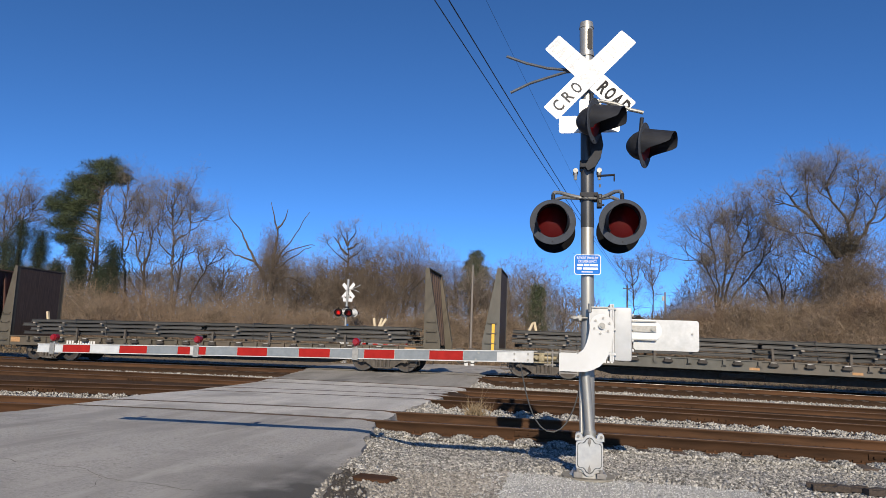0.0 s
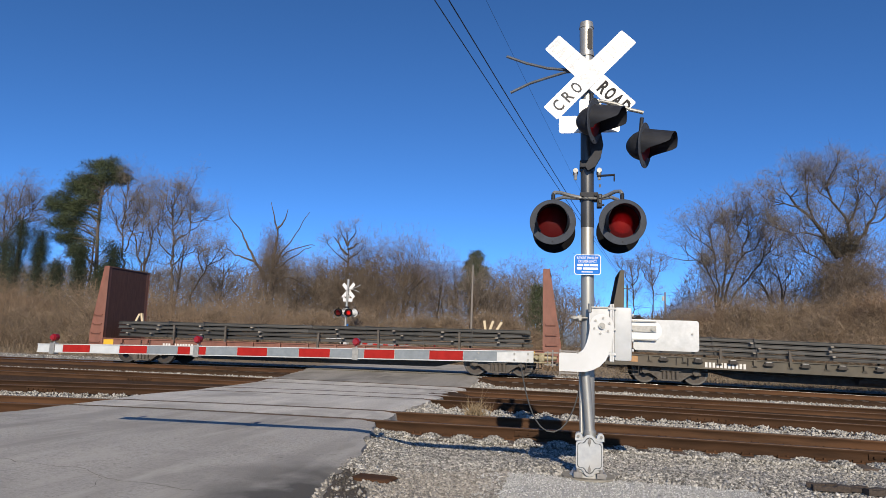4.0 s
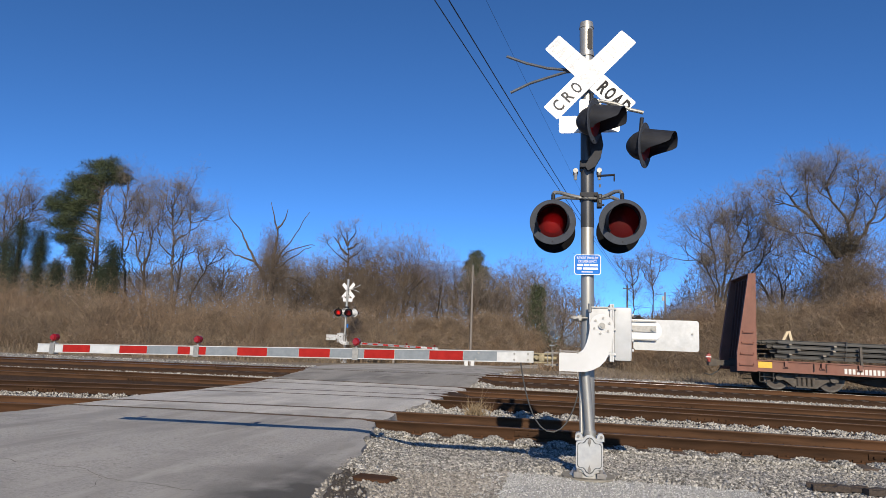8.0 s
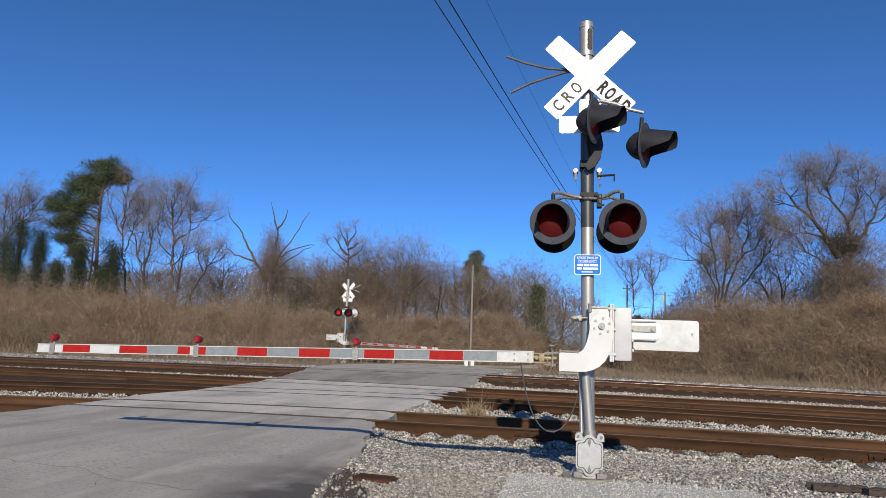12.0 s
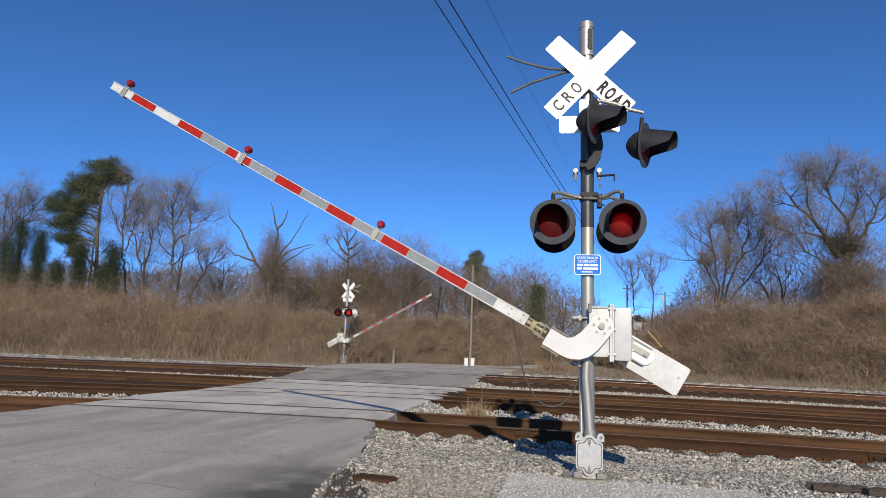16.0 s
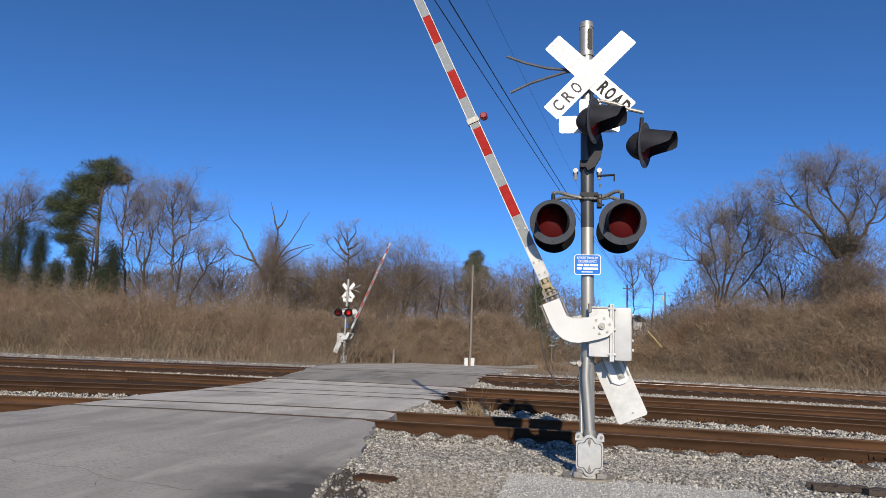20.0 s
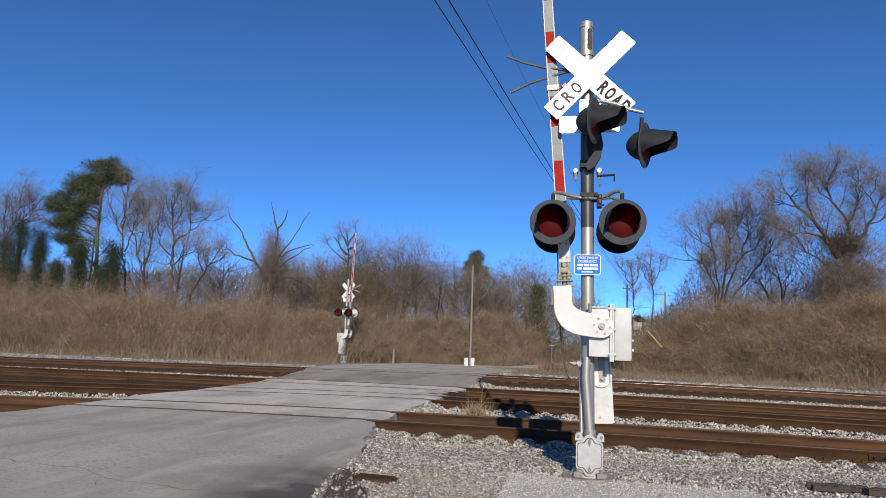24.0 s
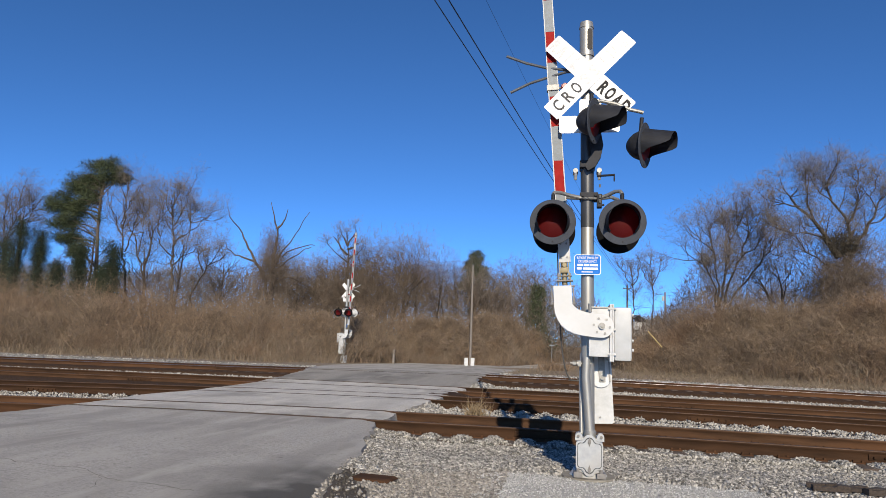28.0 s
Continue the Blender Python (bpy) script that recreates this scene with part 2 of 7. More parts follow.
def part_each(name, bm, material, parent=None, label="", smooth=False):
    """Like part(), but every loose piece of bm becomes an object of its own."""
    seen, out = set(), []
    bm.verts.index_update()
    for v in bm.verts:
        if v in seen:
            continue
        todo, piece = [v], []
        seen.add(v)
        while todo:
            w = todo.pop()
            piece.append(w)
            for e in w.link_edges:
                o = e.other_vert(w)
                if o not in seen:
                    seen.add(o)
                    todo.append(o)
        nb = bmesh.new()
        new_v = {w: nb.verts.new(w.co) for w in piece}
        for f in {f for w in piece for f in w.link_faces}:
            nb.faces.new([new_v[w] for w in f.verts])
        out.append(part(name, nb, material, parent, label, smooth))
    bm.free()
    return out


def shared(name, me, parent=None, at=None):
    ob = new(name, me)
    ob.parent = parent
    if at is not None:
        ob.matrix_basis = at
    return ob


def thing(name, at, label, category, group="", kind=""):
    ob = new(name)
    ob.empty_display_size = 0.2
    ob.matrix_basis = at
    return tagged(ob, label, category, group, kind)


def box(bm, x0, x1, y0, y1, z0, z1, bevel=0.0, m=None):
    r = bmesh.ops.create_cube(bm, size=1, matrix=Matrix.Translation(((x0 + x1) / 2, (y0 + y1) / 2, (z0 + z1) / 2)) @ Matrix.Diagonal((x1 - x0, y1 - y0, z1 - z0, 1)))
    vs = r["verts"]
    if bevel:
        es = list({e for v in vs for e in v.link_edges})
        rb = bmesh.ops.bevel(bm, geom=es, offset=bevel, segments=2, profile=0.7, affect='EDGES')
        vs = list({v for f in rb["faces"] for v in f.verts} | {v for v in vs if v.is_valid})
    if m is not None:
        bmesh.ops.transform(bm, matrix=m, verts=vs)
    return bm


def rod(bm, a, b, r0, r1=None, seg=12, caps=True):
    a, b = Vector(a), Vector(b)
    d = b - a
    m = Matrix.Translation((a + b) / 2) @ d.to_track_quat('Z', 'Y').to_matrix().to_4x4()
    bmesh.ops.create_cone(bm, cap_ends=caps, segments=seg, radius1=r0, radius2=r0 if r1 is None else r1, depth=d.length, matrix=m)
    return bm


def tube(bm, pts, r, seg=8):
    pts = [Vector(q) for q in pts]
    rings = []
    for i, q in enumerate(pts):
        d = (pts[min(i + 1, len(pts) - 1)] - pts[max(i - 1, 0)]).normalized()
        u = d.cross(Vector((0.13, 0.3, 0.94))).normalized()
        w = d.cross(u)
        rr = r[i] if isinstance(r, (list, tuple)) else r
        rings.append([bm.verts.new(q + rr * (math.cos(2 * math.pi * k / seg) * u + math.sin(2 * math.pi * k / seg) * w)) for k in range(seg)])
    for a, b in zip(rings, rings[1:]):
        for k in range(seg):
            bm.faces.new((a[k], a[(k + 1) % seg], b[(k + 1) % seg], b[k]))
    bm.faces.new(rings[0][::-1])
    bm.faces.new(rings[-1])
    bmesh.ops.recalc_face_normals(bm, faces=bm.faces[:])
    return bm


def prism(bm, outline, y0, y1):
    """A plate: an outline in x and z, drawn out from y0 to y1."""
    a = [bm.verts.new((x, y0, z)) for x, z in outline]
    b = [bm.verts.new((x, y1, z)) for x, z in outline]
    k = len(a)
    fs = [bm.faces.new(a), bm.faces.new(b[::-1])]
    for i in range(k):
        fs.append(bm.faces.new((a[i], b[i], b[(i + 1) % k], a[(i + 1) % k])))
    bmesh.ops.recalc_face_normals(bm, faces=fs)
    return bm


def rounded(x0, x1, z0, z1, r, k=5):
    out = []
    for cx, cz, a0 in ((x1 - r, z1 - r, 0), (x0 + r, z1 - r, 90), (x0 + r, z0 + r, 180), (x1 - r, z0 + r, 270)):
        for i in range(k + 1):
            a = radians(a0 + 90 * i / k)
            out.append((cx + r * math.cos(a), cz + r * math.sin(a)))
    return out


def mesh_np(name, verts, faces, material, smooth=False):
    """A mesh from numpy arrays of vertices and of triangles or quads."""
    me = bpy.data.meshes.new(name)
    k = faces.shape[1]
    me.vertices.add(len(verts))
    me.vertices.foreach_set("co", np.ascontiguousarray(verts, dtype=np.float32).ravel())
    me.loops.add(faces.size)
    me.loops.foreach_set("vertex_index", np.ascontiguousarray(faces, dtype=np.int32).ravel())
    me.polygons.add(len(faces))
    me.polygons.foreach_set("loop_start", np.arange(0, faces.size, k, dtype=np.int32))
    me.update(calc_edges=True)
    me.validate()
    me.materials.append(material)
    if smooth:
        me.shade_smooth()
    return me


def sstep(a, b, v):
    u = np.clip((np.asarray(v, dtype=float) - a) / (b - a), 0, 1)
    return u * u * (3 - 2 * u)


def wave(x, y, s, seed=0):
    """Cheap smooth noise, -1 to 1."""
    r = np.random.RandomState(seed)
    out = 0
    for k in range(5):
        a, ph, f = r.uniform(0, 6.28), r.uniform(0, 6.28), s * r.uniform(0.6, 1.9)
        out = out + np.sin((x * math.cos(a) + y * math.sin(a)) * f + ph)
    return out / 5


# ---- lie of the land ----
TRACKS = ((12.147, 0.024, -0.0011), (16.93, 0.010, -0.0011), (21.167, -0.070, -0.0002), (26.948, 0.203, -0.0006))
GAUGE = 0.7175 + 0.038
ROAD_L, ROAD_R = -9.75, -3.25
_N = np.array([-400, 8.0, 10.4, 12.147, 16.93, 21.167, 26.948, 31.0, 36.0, 60.0, 400])
_Z = np.array([0, 0, 0.01, 0.024, 0.010, -0.070, 0.203, 0.10, 0.0, -0.05, 0.0])
_Q = np.array([0, 0, -0.0008, -0.0011, -0.0011, -0.0002, -0.0006, -0.0003, 0, 0, 0])


def rail_top(x, y):
    x, y = np.asarray(x, dtype=float), np.asarray(y, dtype=float)
    s2 = x * x / np.sqrt(1 + (x / 22.0) ** 4)
    return np.interp(y, _N, _Z) + np.interp(y, _N, _Q) * s2


def brush_edge(x):
    """How far off the foot of the brush lies."""
    return np.interp(x, (-300, -80, -30, -16, -12.6, -11, -4, -1.5, 0.5, 2.5, 4, 8, 14, 20, 60, 300), (33, 33, 34, 36.5, 40.5, 43, 46, 60, 84, 60, 47, 41.5, 35, 32.5, 31, 31))


def bank(x, y):
    e = brush_edge(x)
    left = 1.5 * sstep(-1.0, -4.5, x) + 0.35 + 2.5 * sstep(4.5, 11, x)
    return left * sstep(0, 7, y - e)


def land(x, y):
    """Height of the ground sheet."""
    x, y = np.asarray(x, dtype=float), np.asarray(y, dtype=float)
    t = rail_top(x, y)
    bed = sstep(7.5, 10.5, y) * (1 - sstep(28.6, 30.5, y))
    d = np.min([np.abs(y - n) for n, _, _ in TRACKS], axis=0)
    crib = t - 0.245 - 0.02 * sstep(1.3, 2.1, d) - 0.03 * sstep(11.2, 10.6, y) - 0.03 * sstep(23.0, 24.6, y) * (1 - sstep(26.2, 26.4, y))
    out = t - 0.03 + 0.02 * wave(x, y, 1.7, 3) * sstep(6.5, 5, y)
    z = out * (1 - bed) + crib * bed
    inroad = sstep(ROAD_L - 0.5, ROAD_L + 0.2, x) * (1 - sstep(ROAD_R - 0.2, ROAD_R + 0.5, x))
    z = z - 0.12 * inroad * (1 - bed) * (y < 40)
    z = z - 0.03 * sstep(-2.0, -2.6, x) * (y < 10) * (x > -9.5)
    far = sstep(60, 200, np.hypot(x, y))
    return z + bank(x, y) + 0.25 * wave(x, y, 0.25, 5) * sstep(36, 50, y) + far * 1.0 * wave(x, y, 0.03, 6)


def grid_mesh(name, xs, ys, zfun, material, smooth=True):
    X, Y = np.meshgrid(xs, ys)
    v = np.stack([X, Y, zfun(X, Y)], -1).reshape(-1, 3)
    a = np.arange(len(ys) - 1)[:, None] * len(xs) + np.arange(len(xs) - 1)[None]
    f = np.stack([a, a + 1, a + len(xs) + 1, a + len(xs)], -1).reshape(-1, 4)
    return mesh_np(name, v, f, material, smooth)


def axis(*spans):
    out = []
    for a, b, step in spans:
        out += list(np.arange(a, b, step))
    return np.array(out + [spans[-1][1]])


# ---- ground ----
gx = axis((-3000, -300, 300), (-300, -80, 10), (-80, -20, 1.5), (-20, 16, 0.3), (16, 60, 1.5), (60, 300, 10), (300, 3000, 300))
gy = axis((-3000, -200, 300), (-200, -10, 10), (-10, 4, 1.0), (4, 50, 0.25), (50, 120, 2.0), (120, 400, 20), (400, 3400, 300))
ground = new("ground", grid_mesh("ground", gx, gy, land, M_EARTH))
tagged(ground, "brown winter earth with dead leaves and a low bank", "ground", kind="structure")

# a gravel sheet laid over the track bed and the verge by the signal
bx = axis((-75, -20, 1.0), (-20, 14, 0.2), (14, 60, 1.0))
by = axis((3.0, 31.5, 0.13),)


def bed_z(x, y):
    edge = sstep(2.6, 4.0, y) * (1 - sstep(30.6, 31.4, y))
    off = x - np.interp(y, (8.1, 9.6, 11.3, 27, 31), (-2.46, -2.85, -3.2, -3.25, -3.5))
    clear = np.min([sstep(1.0, 1.5, np.abs(np.asarray(y, dtype=float) - n)) for n, _, _ in TRACKS], axis=0)
    heap = sstep(0.75, 0.05, off + 0.12 * wave(x, y, 5, 44)) * (off > -0.6) * sstep(8.2, 9.6, y) * (1 - sstep(27, 29, y)) * clear
    return land(x, y) + 0.025 * edge - 0.05 * (1 - edge) + 0.012 * wave(x, y, 9, 8) + 0.15 * heap


track_bed = new("track_bed", grid_mesh("track_bed", bx, by, bed_z, M_GRAVEL))
tagged(track_bed, "grey crushed-stone ballast bed under the tracks", "ballast", kind="structure")


# rust-stained ballast inside the tracks, and the pale pad round the signal
for name, y0, y1, m, label in (("track_fill", 11.55, 13.2, M_RUSTBED, "rust-stained ballast inside the near track"), ("track_fill", 16.2, 22.35, M_RUSTBED, "rust-stained ballast across the middle tracks"), ("track_fill", 24.85, 28.3, M_RUSTBED, "rust-stained ballast inside the main track")):
    fx = axis((-75, -20, 1.0), (-20, 14, 0.25), (14, 60, 1.0))
    fy = np.linspace(y0, y1, int((y1 - y0) / 0.12))

    def fill_z(x, y, a=y0, b=y1):
        e = sstep(0, 0.25, y - a + 0.08 * wave(x, y, 5, 41)) * sstep(0, 0.25, b - y + 0.08 * wave(x, y, 5, 42))
        return bed_z(x, y) + (0.112 if a > 16 and a < 20 else (0.122 if a > 23 else 0.05)) * e - 0.03
    tagged(new(name, grid_mesh(name, fx, fy, fill_z, m)), label, "ballast", kind="structure")

# dark soil and crumbled asphalt washed up against the road edge
sx, sy = np.arange(-2.75, -1.2, 0.06), np.arange(4.4, 8.4, 0.06)


def soil_z(x, y):
    off = x - np.interp(y, (4, 5.7, 6.7, 8.1, 9), (-1.9, -2.03, -2.26, -2.46, -2.6))
    e = sstep(-0.10, 0.0, off) * sstep(0.0, 0.25, 0.46 * sstep(8.3, 6.0, y) + 0.1 * wave(x, y, 3.3, 83) - off)
    return bed_z(x, y) - 0.05 + 0.072 * e + 0.008 * wave(x, y, 17, 84)


tagged(new("soil_patch", grid_mesh("soil_patch", sx, sy, soil_z, M_SOIL)), "dark soil and grit lying along the road edge", "soil", kind="structure")
px, py = np.arange(-1.9, 6.0, 0.12), np.arange(3.2, 7.9, 0.1)


def pad_z(x, y):
    e = sstep(0, 0.3, 7.62 - y + 0.14 * wave(x, y * 0, 2.2, 31)) * sstep(0, 0.6, x + 1.25 + 0.25 * wave(x * 0, y, 2.0, 33)) * sstep(0, 0.3, 2.05 + 0.35 * (7.0 - y) * (y < 7.0) - x + 0.15 * wave(x * 0, y, 3.1, 37)) * sstep(0, 0.5, y - 3.3)
    return bed_z(x, y) - 0.02 + 0.033 * e


tagged(new("signal_pad", grid_mesh("signal_pad", px, py, pad_z, M_PAD)), "pale fine gravel pad round the signal mast", "gravel pad", kind="structure")


# ---- road ----
def road_left(y):
    return np.interp(y, (-30, 3, 9, 11, 14.5, 20, 26, 32, 36, 42, 60), (-9.2, -9.2, -9.3, -9.4, -9.75, -9.85, -10.5, -12.2, -12.7, -11.0, -4.0))


def road_right(y):
    return np.interp(y, (-30, 3, 5.7, 6.7, 8.1, 9.6, 11.3, 27, 31, 36, 39.5, 46, 60, 75), (-1.6, -1.75, -2.03, -2.26, -2.46, -2.85, -3.2, -3.25, -3.5, -3.3, -2.7, -1.6, -0.3, 1.5))


def road_strip(bm, y0, y1, tone=0, depth=0.27):
    """One strip of asphalt from y0 to y1, with a worn outline and real edges."""
    k = max(2, int((min(y1, 30) - max(y0, 3)) / 0.12) + 1) if y0 > 0 else max(2, int((y1 - y0) / 0.2) + 1)
    ys = np.linspace(y0, y1, k)
    us = np.linspace(0, 1, 27)
    rows = []
    for y in ys:
        l = road_left(y) + 0.10 * wave(y, 0, 4.0, 11) + 0.06 * wave(y, 0, 13, 12)
        r = road_right(y) + 0.07 * wave(y, 3, 4.0, 13) + 0.06 * wave(y, 1, 14, 14) + 0.05 * wave(y, 2, 33, 16)
        xs = l + (r - l) * us
        z = rail_top(xs, np.full_like(xs, y)) + 0.012 * wave(xs, y, 1.1, 15) - 0.03 * (np.abs(us - 0.5) > 0.47) + 0.004
        rows.append([bm.verts.new((a, y, b)) for a, b in zip(xs, z)])
    low = {}
    for row in rows:
        for v in row:
            low[v] = None
    for a, b in zip(rows, rows[1:]):
        for i in range(26):
            bm.faces.new((a[i], a[i + 1], b[i + 1], b[i])).material_index = tone
    rim = rows[0] + [r[-1] for r in rows[1:-1]] + rows[-1][::-1] + [r[0] for r in rows[1:-1]][::-1]
    dn = [bm.verts.new((v.co.x + (0.06 if v.co.x > -3.6 else (-0.06 if v.co.x < -9 else 0)), v.co.y, v.co.z - depth)) for v in rim]
    for i in range(len(rim)):
        j = (i + 1) % len(rim)
        f = bm.faces.new((rim[j], rim[i], dn[i], dn[j]))
        f.material_index = 1 if abs(rim[j].co.y - rim[i].co.y) < 0.02 else 2


road_bm = bmesh.new()
cuts = [-25.0]
for n, _, _ in TRACKS:
    cuts += [n - GAUGE - 0.06, n - GAUGE + 0.14, n + GAUGE - 0.14, n + GAUGE + 0.06]
cuts.append(74.0)
for i in range(0, len(cuts), 2):
    road_strip(road_bm, cuts[i], cuts[i + 1], 2 if i in (12, 14) else (3 if 2 <= i <= 10 else 0))
road = part("road", road_bm, M_ASPHALT)
road.data.materials.append(M_JOINT)
road.data.materials.append(M_ASPHDARK)
road.data.materials.append(M_PANEL)
tagged(road, "worn grey asphalt road with sunken rails across it", "road", kind="structure")

# ---- rails, ties ----
XA, XB = -150.0, 190.0


def rail_mesh(name, y, head):
    prof = ((-0.076, 0.0), (0.076, 0.0), (0.076, 0.013), (0.012, 0.035), (0.009, 0.13), (0.037, 0.145), (0.037, 0.168), (0.030, 0.178), (-0.030, 0.178), (-0.037, 0.168), (-0.037, 0.145), (-0.009, 0.13), (-0.012, 0.035), (-0.076, 0.013))
    xs = axis((XA, -30, 6), (-30, 30, 1.0), (30, XB, 8))
    z = rail_top(xs, np.full_like(xs, y)) - 0.178
    k = len(prof)
    v = np.array([(x, y + a, zz + b) for x, zz in zip(xs, z) for a, b in prof])
    f = np.array([(i * k + j, i * k + (j + 1) % k, (i + 1) * k + (j + 1) % k, (i + 1) * k + j) for i in range(len(xs) - 1) for j in range(k)])
    me = mesh_np(name, v, f, M_RAIL)
    me.materials.append(head)
    idx = np.tile(np.array([1 if j in (6, 7, 8) else 0 for j in range(k)], dtype=np.int32), len(xs) - 1)
    me.polygons.foreach_set("material_index", idx)
    return me


TIE_MESH = bpy.data.meshes.new("tie")
tb = bmesh.new()
box(tb, -0.115, 0.115, -1.3, 1.3, -0.19, 0.0, 0.012)
tb.to_mesh(TIE_MESH)
tb.free()
TIE_MESH.materials.append(M_TIE)
PLATE_MESH = bpy.data.meshes.new("tie_plate")
tb = bmesh.new()
box(tb, -0.09, 0.09, -0.14, 0.14, 0.0, 0.018)
for sx in (-0.06, 0.06):
    for sy in (-0.085, 0.085):
        box(tb, sx - 0.014, sx + 0.014, sy - 0.016, sy + 0.016, 0.018, 0.045)
tb.to_mesh(PLATE_MESH)
tb.free()
PLATE_MESH.materials.append(M_RAIL)

TRACK_NAMES = ("siding track of rusty rails on dark wooden ties", "middle track of rusty rails on dark wooden ties", "middle track of rusty rails on dark wooden ties", "main track with worn bright rail heads")
track_obs = []
for ti, (n, z0, q) in enumerate(TRACKS):
    tr = thing("railway_track", Matrix(), TRACK_NAMES[ti], "railway track", "railway tracks", "structure")
    track_obs.append(tr)
    for sgn in (-1, 1):
        shared("rail", rail_mesh("rail", n + sgn * GAUGE, M_SHINY if ti == 3 else M_RAILTOP), tr)
    # joint bars on the near side of the rails
    for jx in ((-0.4, 4.9) if ti == 0 else (3.1, -14.0)):
        jb = bmesh.new()
        box(jb, jx - 0.45, jx + 0.45, -0.035, -0.012, 0.035, 0.125, 0.006)
        for k in range(6):
            rod(jb, (jx - 0.375 + 0.15 * k, -0.07, 0.08), (jx - 0.375 + 0.15 * k, -0.03, 0.08), 0.016, seg=6)
        o = part("joint_bar", jb, M_RAIL, tr)
        o.location = (0, n - GAUGE, float(rail_top(jx, n)) - 0.178)


# ---- crossing signals ----
def lettering(text, size, material, parent, at, name="lettering", bold=0.0, width=None, spacing=1.0):
    cu = bpy.data.curves.new(name, 'FONT')
    cu.body = text
    cu.size = size
    cu.align_x, cu.align_y = 'CENTER', 'CENTER'
    cu.extrude = 0.0006
    cu.offset = bold
    cu.space_character = spacing
    cu.resolution_u = 3
    tmp = new("tmp_text", cu)
    bpy.context.view_layer.update()
    me = bpy.data.meshes.new_from_object(tmp.evaluated_get(bpy.context.evaluated_depsgraph_get()))
    bpy.data.objects.remove(tmp)
    bpy.data.curves.remove(cu)
    me.materials.clear()
    me.materials.append(material)
    if width:
        xs = [v.co.x for v in me.vertices]
        k = width / (max(xs) - min(xs))
        for v in me.vertices:
            v.co.x *= k
    return shared(name, me, parent, at)


lamps = []


def disc_points(r, k=40, cx=0.0, cz=0.0):
    return [(cx + r * math.cos(2 * math.pi * i / k), cz + r * math.sin(2 * math.pi * i / k)) for i in range(k)]


def bowl(bm, profile, seg=28):
    rings = [[bm.verts.new((r * math.cos(2 * math.pi * i / seg), y, r * math.sin(2 * math.pi * i / seg))) for i in range(seg)] for r, y in profile]
    for a, b in zip(rings, rings[1:]):
        for i in range(seg):
            bm.faces.new((a[i], a[(i + 1) % seg], b[(i + 1) % seg], b[i]))
    return bm


